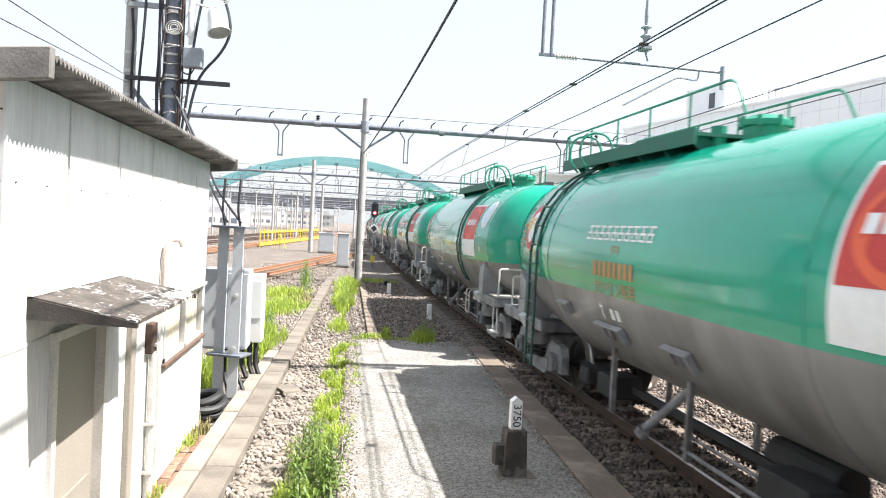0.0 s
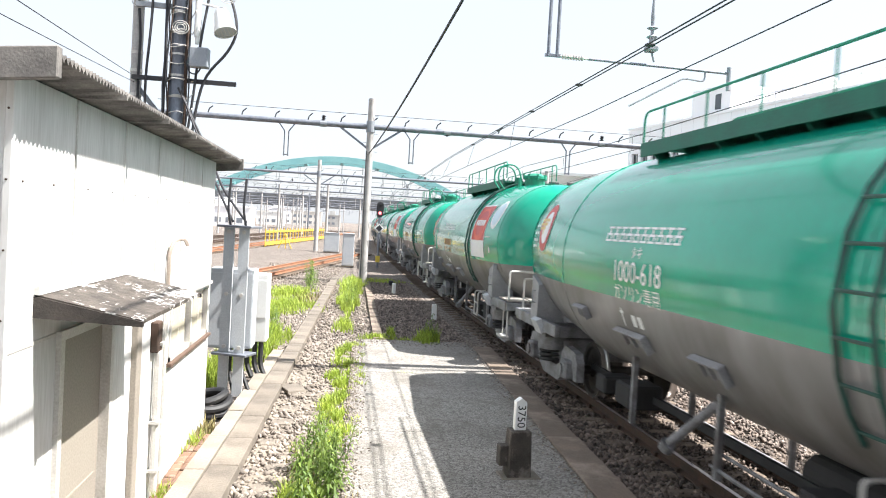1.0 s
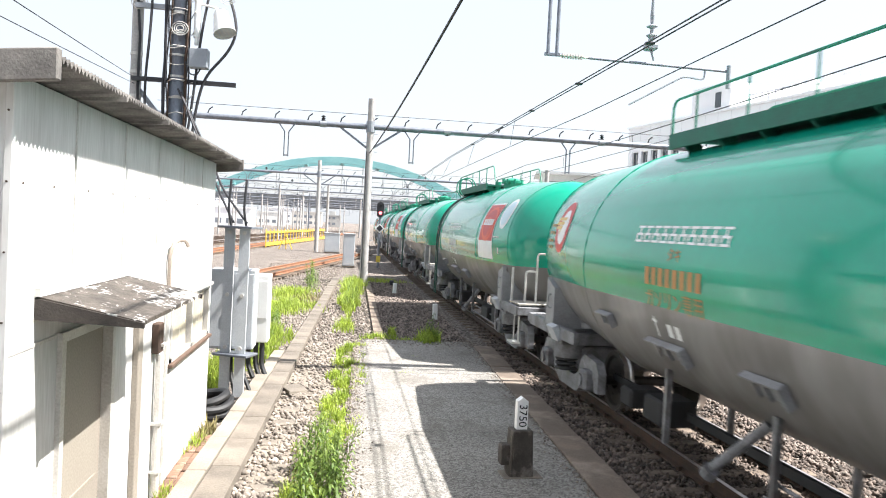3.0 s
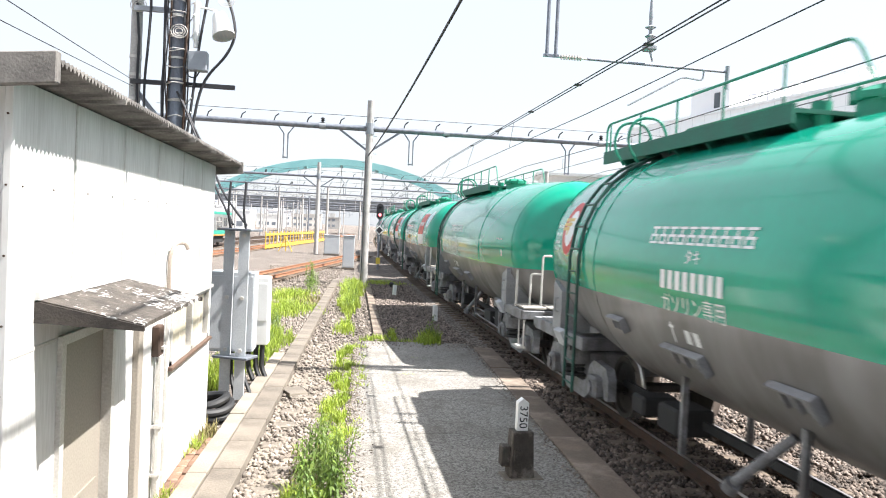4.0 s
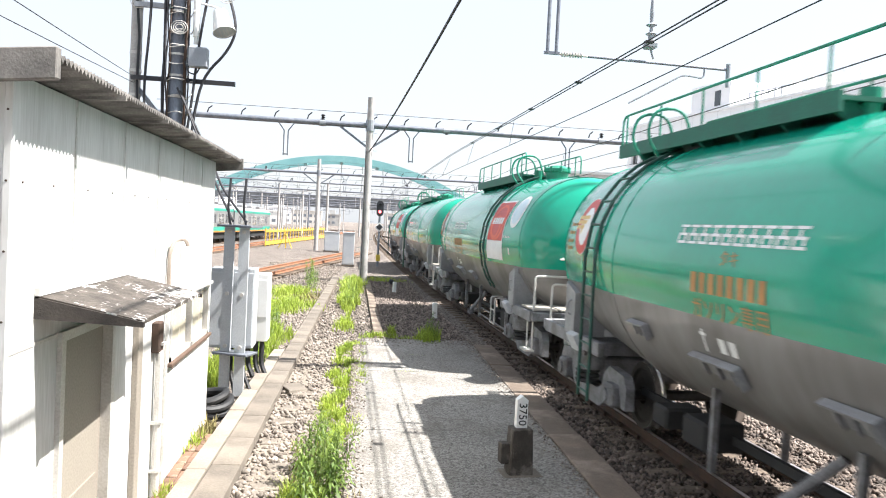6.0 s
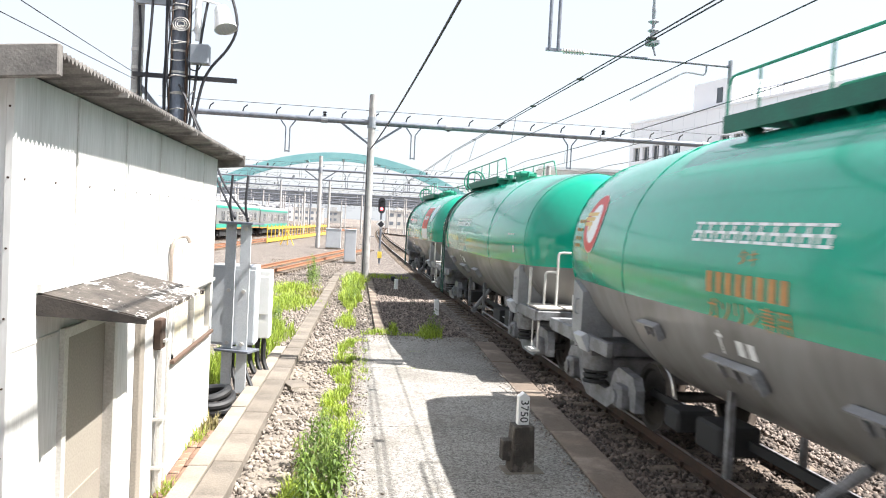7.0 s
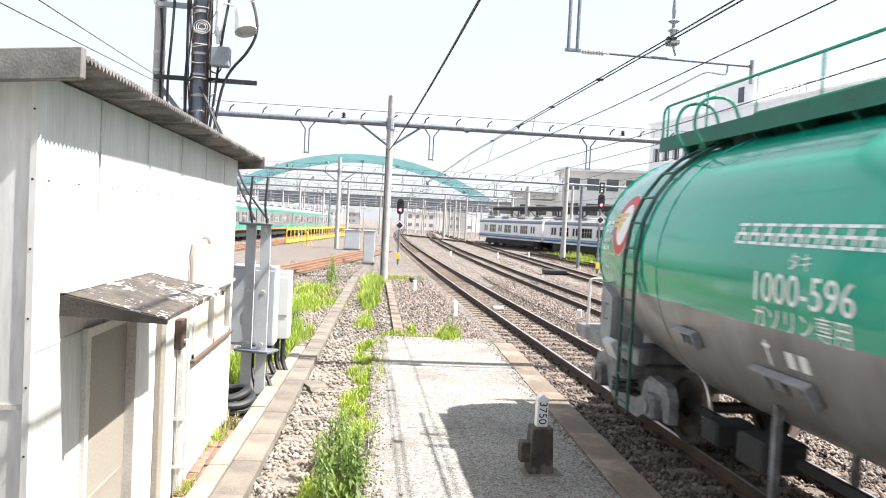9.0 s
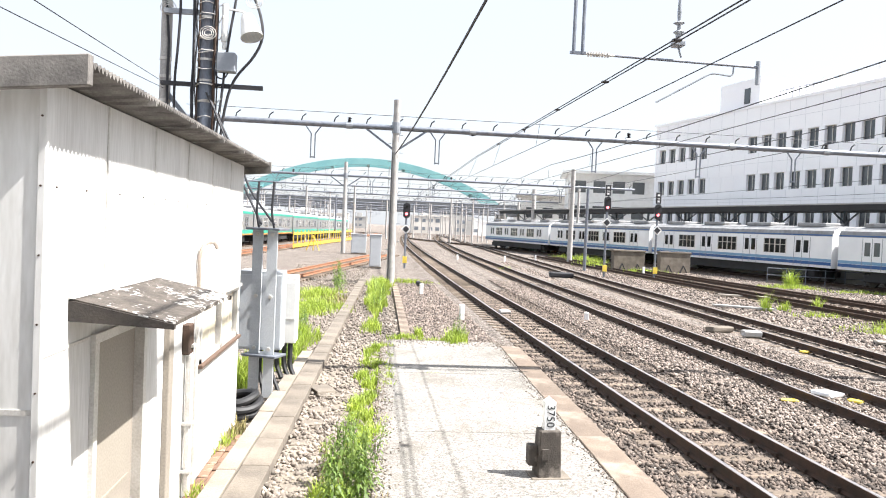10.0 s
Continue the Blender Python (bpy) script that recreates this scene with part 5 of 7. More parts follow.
def hose_coil():
    bm = bmesh.new()
    for k, (r, z) in enumerate(((0.34, 0.06), (0.36, 0.16), (0.3, 0.25))):
        lobes = [(r * math.cos(a), r * 0.8 * math.sin(a), z + 0.03 * math.sin(2 * a + k)) for a in [q * math.tau / 26 for q in range(27)]]
        pipe(bm, lobes, 0.055, 9)
    ob = part("hose_coil", bm, M_BLACK, smooth=True)
    ob.matrix_basis = pose(-1.82, 10.3, -0.17, 4, 0, 20)
    return tagged(ob, "coiled black corrugated hose lying by the shed", "hose")


hose_coil()

# ---- marker and small posts ----


def distance_marker():
    root = thing("distance_marker", pose(1.97, 7.9, -0.15, 0, 0, 4), "dark concrete plinth carrying a white distance post", "distance marker")
    bm = bmesh.new()
    vs = box(bm, -0.12, 0.12, -0.1, 0.1, 0, 0.51, bevel=0.012)
    for v in bm.verts:
        f = 1.12 - 0.16 * v.co.z / 0.51
        v.co.x *= f
        v.co.y *= f
    part("plinth", bm, M_MARKBLOCK, root)
    bm = bmesh.new()
    box(bm, -0.2, 0.24, -0.14, 0.14, -0.03, 0.012, bevel=0.008)
    part("base_pad", bm, M_KERB, root)
    bm = bmesh.new()
    box(bm, -0.22, -0.125, -0.05, 0.08, 0.12, 0.34, bevel=0.008)
    part("side_block", bm, M_MARKBLOCK, root)
    bm = bmesh.new()
    box(bm, -0.1, -0.02, -0.125, -0.1, 0.2, 0.32, bevel=0.004)
    part("name_block", bm, M_MARKBLOCK, root)
    bm = bmesh.new()
    pts = [(-0.06, 0.5), (0.06, 0.5), (0.06, 0.815), (0.0, 0.86), (-0.06, 0.815)]
    a = [bm.verts.new((x, -0.045, z)) for x, z in pts]
    b = [bm.verts.new((x, 0.045, z)) for x, z in pts]
    bm.faces.new(a)
    bm.faces.new(b[::-1])
    for k in range(5):
        bm.faces.new((a[k], b[k], b[(k + 1) % 5], a[(k + 1) % 5]))
    bmesh.ops.recalc_face_normals(bm, faces=bm.faces[:])
    post = part("white_post", bm, M_SIGNWHITE, root, "white post lettered in black")
    cu = bpy.data.curves.new("figures", "FONT")
    cu.body, cu.size, cu.align_x, cu.align_y, cu.extrude = "3750", 0.125, "CENTER", "CENTER", 0.001
    ob = bpy.data.objects.new("figures", cu)
    scene.collection.objects.link(ob)
    bpy.context.view_layer.update()
    me = bpy.data.meshes.new_from_object(ob.evaluated_get(bpy.context.evaluated_depsgraph_get()))
    bpy.data.objects.remove(ob)
    me.materials.clear()
    me.materials.append(M_INK)
    me.transform(Matrix.Translation((0, -0.048, 0.66)) @ Matrix.Rotation(radians(90), 4, "X") @ Matrix.Rotation(radians(-90), 4, "Z"))
    link_mesh("figures", me, post)
    return root


distance_marker()


def white_peg(x, y, h, w=0.13):
    bm = bmesh.new()
    box(bm, -w / 2, w / 2, -w / 2, w / 2, 0, h, bevel=0.015)
    ob = part("boundary_peg", bm, M_SIGNWHITE)
    ob.matrix_basis = pose(x, y, -0.22, random.uniform(-2, 2), random.uniform(-2, 2), random.uniform(-20, 20))
    return tagged(ob, "small white painted concrete peg in the ballast", "marker peg", "white pegs")


for a in ((2.67, 21.8, 0.46), (1.95, 29.6, 0.42), (6.48, 22.0, 0.33), (18.2, 49.0, 0.6), (11.0, 62.0, 0.5), (7.0, 62.0, 0.45), (14.5, 66.0, 0.5)):
    white_peg(*a)

# ---- overhead line ----


def stepped_pole(x, y, h, r, label, m=None):
    root = thing("catenary_pole", pose(x, y, -0.25), label, "catenary pole", "catenary poles")
    bm = bmesh.new()
    tube(bm, (0, 0, 0), (0, 0, h), r, 18, r * 0.8)
    part("pole_shaft", bm, m or M_POLECON, root, smooth=True)
    return root


def portal(y, z, x0, x1, poles, hangers, r, label):
    """A tubular beam across the tracks with saddles, drop tubes and braces."""
    root = thing("catenary_portal", None, label, "catenary gantry", "catenary gantries")
    bm = bmesh.new()
    tube(bm, (x0, y, z), (x1, y, z), r, 14)
    part("beam", bm, M_GALV, root, smooth=True)
    bm = bmesh.new()
    pipe(bm, [(x0, y, z + 0.55), (x1, y, z + 0.52)], 0.012, 5)
    part("earth_wire", bm, M_WIRE, root)
    x = x0 + 0.7
    while x < x1:
        bm = bmesh.new()
        pipe(bm, [(x, y, z + r), (x + 0.05, y, z + r + 0.18), (x + 0.2, y, z + r + 0.3)], 0.03, 6)
        part("wire_bracket", bm, M_WIRE, root)
        x += 1.45
    for x in poles:
        for s in (-1, 1):
            bm = bmesh.new()
            beam(bm, (x + s * 0.14, y, z - 0.95), (x + s * 1.35, y, z - 0.1), 0.09)
            part("knee_brace", bm, M_GALV, root)
        bm = bmesh.new()
        tube(bm, (x, y, z - 0.25), (x, y, z + 0.25), 0.2, 14)
        part("collar", bm, M_STEEL, root)
    for x in hangers:
        for s in (-1, 1):
            bm = bmesh.new()
            beam(bm, (x + s * 0.38, y, z - 0.05), (x + s * 0.09, y, z - 0.45), 0.05)
            beam(bm, (x + s * 0.09, y, z - 0.45), (x + s * 0.09, y, z - 1.55), 0.05)
            part("drop_tube", bm, M_GALV, root)
        bm = bmesh.new()
        beam(bm, (x - 0.12, y, z - 1.5), (x + 0.12, y, z - 1.5), 0.06)
        part("drop_foot", bm, M_GALV, root)
    for k, x in enumerate(hangers):
        bm = bmesh.new()
        lathe(bm, [(0.04, 0), (0.11, 0.04), (0.04, 0.08), (0.11, 0.12), (0.04, 0.16), (0.11, 0.2), (0.04, 0.26)], 12, "Z", pose(x + 1.6, y, z - r - 0.05 if k % 2 else z + r))
        part("insulator", bm, M_WIRE, root)
        bm = bmesh.new()
        tube(bm, (x + 1.45, y, z), (x + 1.75, y, z), r + 0.03, 12)
        part("beam_clamp", bm, M_STEEL, root)
    return root


p = stepped_pole(0.81, 34.2, 8.4, 0.19, "pale concrete catenary pole with climbing steps")
for k in range(16):
    bm = bmesh.new()
    a = 0.4 if k % 2 else -0.4
    pipe(bm, [(0.17 * math.sin(a * 3), -0.12, 1.6 + 0.4 * k), (0.33 * (1 if a > 0 else -1), -0.14, 1.6 + 0.4 * k)], 0.014, 5)
    part("climbing_step", bm, M_STEEL, p)
bm = bmesh.new()
pipe(bm, [(-0.12, -0.18, 0.2), (-0.13, -0.19, 6.0)], 0.02, 6)
part("riser_conduit", bm, M_WIRE, p)
portal(34.2, 6.88, -8.5, 27.0, [0.81], [-2.91, 2.71, 10.07, 15.1, 19.81], 0.125, "grey tubular catenary gantry beam spanning the tracks")
stepped_pole(-2.75, 68.0, 8.2, 0.2, "weathered concrete catenary pole in the yard", M_POLECON)
portal(68.0, 6.7, -12.0, 24.0, [-2.75], [-9.0, -0.4, 5.2, 11.5, 17.0], 0.11, "second tubular catenary gantry beam across the yard")
portal(105.0, 6.6, -18.0, 26.0, [], [-12.0, -4, 5.5, 12, 19], 0.11, "third tubular catenary gantry beam in the distance")
portal(86.0, 6.7, -16.0, 22.0, [], [-8, -3, 5, 11.5, 16], 0.09, "slim catenary gantry beam in the distance")
portal(124.0, 6.5, -20.0, 26.0, [], [-10, -4, 6, 12.5, 19], 0.09, "slim far catenary gantry beam in the distance")
portal(142.0, 6.4, -24.0, 27.0, [], [-14, -6, 6.5, 13, 20], 0.11, "fourth tubular catenary gantry beam in the distance")

for x, y, h, r in ((20.1, 94, 8.0, 0.32), (23.4, 89, 8.0, 0.2), (20.4, 105.6, 7.5, 0.22), (15.1, 52.4, 6.0, 0.12), (17.6, 66.0, 8.4, 0.24), (-2.9, 105, 8.0, 0.2), (12.2, 120, 7.5, 0.18), (-12.0, 68, 7.5, 0.15), (-9.5, 105, 7.5, 0.16), (2.2, 142, 7.5, 0.18), (-16.0, 142, 7.5, 0.18), (16.5, 142, 7.5, 0.18), (-6.2, 120, 7.0, 0.14), (8.3, 160, 7.0, 0.16), (21.5, 78, 7.6, 0.16), (13.6, 135, 6.6, 0.14), (-20, 120, 8, 0.16), (-14, 160, 8, 0.16), (24.5, 120, 7.5, 0.2)):
    stepped_pole(x, y, h, r, "plain grey catenary mast in the distance", M_GALV if r < 0.15 else M_POLECON)


def far_mast(x, y, h, arm):
    """A slender mast with a bracket arm, insulators and stay."""
    root = thing("catenary_mast", pose(x, y, -0.25), "pale slender catenary mast with a bracket arm", "catenary mast", "far catenary masts")
    bm = bmesh.new()
    tube(bm, (0, 0, 0), (0, 0, h), 0.15, 10, 0.11)
    part("mast_shaft", bm, M_POLECON, root)
    bm = bmesh.new()
    tube(bm, (0, 0, h - 1.9), (arm, 0, h - 1.5), 0.05, 6)
    tube(bm, (0, 0, h - 0.5), (arm * 0.8, 0, h - 1.55), 0.035, 6)
    tube(bm, (arm * 0.2, 0, h - 2.6), (arm, 0, h - 2.5), 0.035, 6)
    tube(bm, (arm, 0, h - 2.5), (arm, 0, h - 1.5), 0.035, 6)
    part("bracket_arm", bm, M_GALV, root)
    bm = bmesh.new()
    box(bm, -0.7, 0.7, -0.06, 0.06, h - 0.35, h - 0.25)
    part("cross_arm", bm, M_STEEL, root)


mast_rnd = random.Random(21)
for k in range(34):
    y = 118 + 2.8 * k + mast_rnd.uniform(-1, 1)
    x = mast_rnd.choice((-27, -20, -14.5, -8.5, -3.4, 9.6, 15.2, 20.5)) + mast_rnd.uniform(-0.8, 0.8) + 0.04 * (y - 118)
    far_mast(x, y, mast_rnd.uniform(6.6, 8.2), mast_rnd.choice((-2.2, 2.2)))
for y, x0, x1 in ((166.0, -34.0, 30.0), (186.0, -38.0, 32.0), (204.0, -40.0, 34.0)):
    portal(y, 6.5, x0, x1, [], [-24, -14, -6, 6.5, 14, 22], 0.1, "pale far catenary gantry beam before the bridge")
    for x in (x0 + 1, -11.0, x1 - 1):
        stepped_pole(x, y, 7.6, 0.17, "plain grey catenary mast in the distance")


def wire(points, r, label, name="overhead_wire"):
    bm = bmesh.new()
    pipe(bm, points, r, 5)
    return tagged(part(name, bm, M_WIRE), label, "overhead wire")


def along(path, z, y0, y1, off=0.0, drop=0.0, span=34.2, step=2.0):
    out, y = [], y0
    while y <= y1:
        f = ((y - 34.2) / span) % 1.0
        out.append((path(y) + off, y, z - drop * 4 * f * (1 - f)))
        y += step
    return out


# main line: contact wire and a twin messenger
wire([(x, y, z + 0.014 * max(0, 14 - y)) for x, y, z in along(bend_1, 4.84, -8, 200)], 0.009, "taut copper contact wire above the main line")
MESSENGER = [(4.26, -2, 5.23), (4.38, 10.6, 5.43), (4.58, 34.2, 5.8), (4.45, 51, 5.6), (4.5, 68, 5.72), (4.7, 86, 5.6), (4.95, 105, 5.74), (5.8, 140, 5.7)]
for s in (-0.045, 0.045):
    twin = wire([(x + s, y, z) for x, y, z in MESSENGER], 0.012, "black twin messenger wire above the main line")
for y in (8.2, 10.9, 14.5, 18.5, 23.0, 28.0):
    bm = bmesh.new()
    f = (y - 10.6) / 23.6
    box(bm, 4.31 + 0.2 * f, 4.45 + 0.2 * f, y - 0.05, y + 0.05, 5.41 + 0.37 * f, 5.45 + 0.37 * f, bevel=0.01)
    part("wire_spacer", bm, M_WIRE, twin)
wire(along(bend_2, 5.0, -8, 160), 0.009, "taut copper contact wire above the second track")
wire(along(bend_2, 5.58, -8, 140, drop=0.2), 0.012, "black messenger wire above the second track")
wire(along(bend_3, 5.0, -4, 140), 0.009, "taut copper contact wire above the third track")
wire(along(bend_3, 5.6, -4, 140, drop=0.2), 0.012, "black messenger wire above the third track")
wire(along(bend_4, 4.9, 5, 90), 0.009, "thin contact wire above the siding")
wire(along(bend_white, 5.0, 5, 140), 0.01, "contact wire above the platform track")
wire(along(bend_white, 5.8, 5, 140, drop=0.2), 0.012, "messenger wire above the platform track")
wire(along(bend_yard, 5.0, 40, 200), 0.012, "contact wire above the far yard track")
wire(along(bend_yard, 5.8, 40, 200, drop=0.2), 0.012, "messenger wire above the far yard track")
for off in (4.3, -4.3, 8.0):
    wire([(x, y, z) for x, y, z in along(bend_yard, 5.0, 50, 180, off=off, step=6.0)], 0.012, "contact wire above the yard")
    wire([(x, y, z) for x, y, z in along(bend_yard, 5.8, 50, 180, off=off, drop=0.25, step=4.0)], 0.012, "messenger wire above the yard")
wire(sag((0.80, 34.1, 5.68), (1.9, 1.5, 6.5), 0.30, 16), 0.026, "thick black insulated feeder cable from the pole", "feeder_cable")
# droppers between messenger and contact wire
for k in range(7):
    y = 20.5 + 7 * k
    f = (y - 10.6) / 23.6
    wire([(4.38 + 0.2 * min(f, 1), y, 5.43 + (0.37 * f if f < 1 else 0.25)), (bend_1(y), y, 4.86)], 0.006, "thin vertical dropper wire", "dropper_wire")
    wire([(bend_2(y), y, 5.4), (bend_2(y), y, 5.0)], 0.006, "thin vertical dropper wire", "dropper_wire")


def drop_bracket():
    """Twin drop tubes carrying a registration arm over the main line."""
    Y = 13.0
    root = thing("catenary_bracket", None, "pale steel drop tubes with a registration arm and insulators", "catenary bracket")
    for x in (3.36, 3.52):
        bm = bmesh.new()
        tube(bm, (x, Y, 5.65), (x, Y, 9.0), 0.032, 10)
        part("drop_tube", bm, M_GALV, root)
    bm = bmesh.new()
    beam(bm, (3.3, Y, 5.66), (3.58, Y, 5.66), 0.05)
    part("drop_foot", bm, M_GALV, root)
    bm = bmesh.new()
    for k in range(8):
        lathe_at = 3.62 + 0.05 * k
        tube(bm, (lathe_at, Y, 5.655), (lathe_at + 0.02, Y, 5.655), 0.05, 10)
    tube(bm, (3.55, Y, 5.655), (4.1, Y, 5.65), 0.022, 8)
    part("rod_insulator", bm, M_TRIM, root)
    bm = bmesh.new()
    tube(bm, (4.1, Y, 5.65), (6.78, Y, 5.61), 0.024, 10)
    part("registration_arm", bm, M_GALV, root)
    bm = bmesh.new()
    tube(bm, (6.76, Y, 5.3), (6.76, Y, 5.72), 0.04, 10)
    part("arm_end", bm, M_STEEL, root)
    bm = bmesh.new()
    pipe(bm, round_path([(6.3, Y, 5.61), (6.3, Y, 5.42), (5.9, Y, 5.46), (4.9, Y, 4.88)], 0.1), 0.016, 6)
    part("pull_off_arm", bm, M_STEEL, root)
    bm = bmesh.new()
    lathe(bm, [(0.025, 5.98), (0.05, 6.02), (0.05, 6.1), (0.10, 6.14), (0.03, 6.18), (0.03, 6.26), (0.10, 6.30), (0.03, 6.34), (0.04, 6.5), (0.02, 6.9)], 14, "Z", pose(5.25, Y, 0))
    part("insulator", bm, M_STEEL, root)
    bm = bmesh.new()
    box(bm, 5.15, 5.35, Y - 0.12, Y + 0.12, 5.88, 5.98, bevel=0.02)
    pipe(bm, [(5.25, Y, 5.9), (5.32, Y, 5.7)], 0.02, 6)
    part("wire_clamp", bm, M_STEEL, root)
    return root


drop_bracket()
stepped_pole(-7.0, 12.9, 9.2, 0.2, "concrete pole carrying the gantry over the slab")
portal(12.9, 8.95, -7.2, 20.0, [], [], 0.14, "near tubular catenary gantry beam high overhead")


def signal(x, y, top, label, plate=True):
    root = thing("railway_signal", pose(x, y, -0.2), label, "railway signal", "colour light signals")
    bm = bmesh.new()
    tube(bm, (0, 0, 0), (0, 0, top), 0.07, 12)
    part("post", bm, M_GALV, root)
    z = top - 0.45
    bm = bmesh.new()
    n = 20
    pts = [(0.22 * math.cos(a), (0.26 if math.sin(a) > 0 else -0.26) + 0.22 * math.sin(a)) for a in [q * math.tau / n for q in range(n)]]
    a = [bm.verts.new((px, -0.12, z + pz)) for px, pz in pts]
    b = [bm.verts.new((px, -0.07, z + pz)) for px, pz in pts]
    bm.faces.new(a)
    bm.faces.new(b[::-1])
    for k in range(n):
        bm.faces.new((a[k], b[k], b[(k + 1) % n], a[(k + 1) % n]))
    bmesh.ops.recalc_face_normals(bm, faces=bm.faces[:])
    head = part("signal_head", bm, M_INK, root, "black oval signal backplate")
    for dz, m in ((0.22, M_BLACK), (-0.2, M_REDLAMP)):
        bm = bmesh.new()
        tube(bm, (0, -0.125, z + dz), (0, -0.15, z + dz), 0.085, 14)
        part("lens", bm, m, head, "lit red lens" if m is M_REDLAMP else "")
        bm = bmesh.new()
        pts = [(0.1 * math.cos(q), 0.1 * math.sin(q)) for q in [0.2 + k * 2.74 / 8 for k in range(9)]]
        u = [bm.verts.new((px, -0.12, z + dz + pz)) for px, pz in pts]
        v = [bm.verts.new((px, -0.32, z + dz + pz)) for px, pz in pts]
        for k in range(8):
            bm.faces.new((u[k], u[k + 1], v[k + 1], v[k]))
        part("hood", bm, M_INK, head)
    if plate:
        bm = bmesh.new()
        box(bm, -0.17, 0.17, -0.1, -0.06, top + 0.05, top + 0.75, bevel=0.01)
        pl = part("route_plate", bm, M_INK, root)
        for k, zz in enumerate((top + 0.52, top + 0.34, top + 0.14)):
            bm = bmesh.new()
            box(bm, -0.07, 0.07, -0.11, -0.1, zz, zz + (0.12 if k != 1 else 0.05))
            part("plate_mark", bm, M_SIGNWHITE, pl)
    bm = bmesh.new()
    obox(bm, pose(0, -0.1, z - 1.15, 0, 45, 0), 0.42, 0.03, 0.42)
    dia = part("diamond_plate", bm, M_SIGNWHITE, root)
    bm = bmesh.new()
    obox(bm, pose(0, -0.12, z - 1.15, 0, 45, 0), 0.3, 0.03, 0.3)
    part("diamond_centre", bm, M_INK, dia)
    bm = bmesh.new()
    box(bm, -0.13, 0.13, -0.15, -0.07, 0.35, 0.75)
    part("equipment_plate", bm, M_YELLOW, root)
    return root


M_REDLAMP = bpy.data.materials.new("lit_red_lens")
M_REDLAMP.use_nodes = True
M_REDLAMP.node_tree.nodes["Principled BSDF"].inputs["Base Color"].default_value = (0.6, 0.03, 0.03, 1)
M_REDLAMP.node_tree.nodes["Principled BSDF"].inputs["Emission Color"].default_value = (1.0, 0.12, 0.14, 1)
M_REDLAMP.node_tree.nodes["Principled BSDF"].inputs["Emission Strength"].default_value = 3.0
signal(1.95, 46.5, 4.05, "railway signal showing red on a slim post", plate=False)
signal(14.4, 45.6, 5.0, "railway signal showing red with a number plate above")
signal(17.5, 45.2, 4.65, "red railway signal near the concrete wall")


def equipment_locker(x, y, w, d, h, m, label):
    root = thing("equipment_locker", pose(x, y, -0.2), label, "equipment locker", "lineside lockers")
    bm = bmesh.new()
    box(bm, -w / 2, w / 2, -d / 2, d / 2, 0.08, h, bevel=0.02)
    body = part("locker_body", bm, m, root)
    bm = bmesh.new()
    box(bm, -w / 2 - 0.04, w / 2 + 0.04, -d / 2 - 0.04, d / 2 + 0.04, h, h + 0.05, bevel=0.01)
    part("locker_lid", bm, m, body)
    bm = bmesh.new()
    box(bm, -w / 2 - 0.05, w / 2 + 0.05, -d / 2 - 0.05, d / 2 + 0.05, 0, 0.08)
    part("plinth", bm, M_KERB, root)
    bm = bmesh.new()
    box(bm, -w / 2 + 0.06, w / 2 - 0.06, -d / 2 - 0.012, -d / 2, 0.15, h - 0.08)
    part("locker_door", bm, m, body)
    return root


equipment_locker(0.12, 46.0, 0.7, 0.6, 2.0, M_BOXGREY, "tall grey steel lineside locker by the pole")
equipment_locker(-1.3, 66.0, 1.3, 1.0, 1.7, M_BOXGREY, "grey equipment locker in the yard")
equipment_locker(24.0, 96.0, 2.6, 2.0, 2.2, M_WHITEBOX, "cream equipment hut beside the platform track")
equipment_locker(-2.9, 17.6, 0.7, 0.5, 1.1, M_WHITEBOX, "low white locker behind the cabinet frame")

# ---- trains at the far sides ----


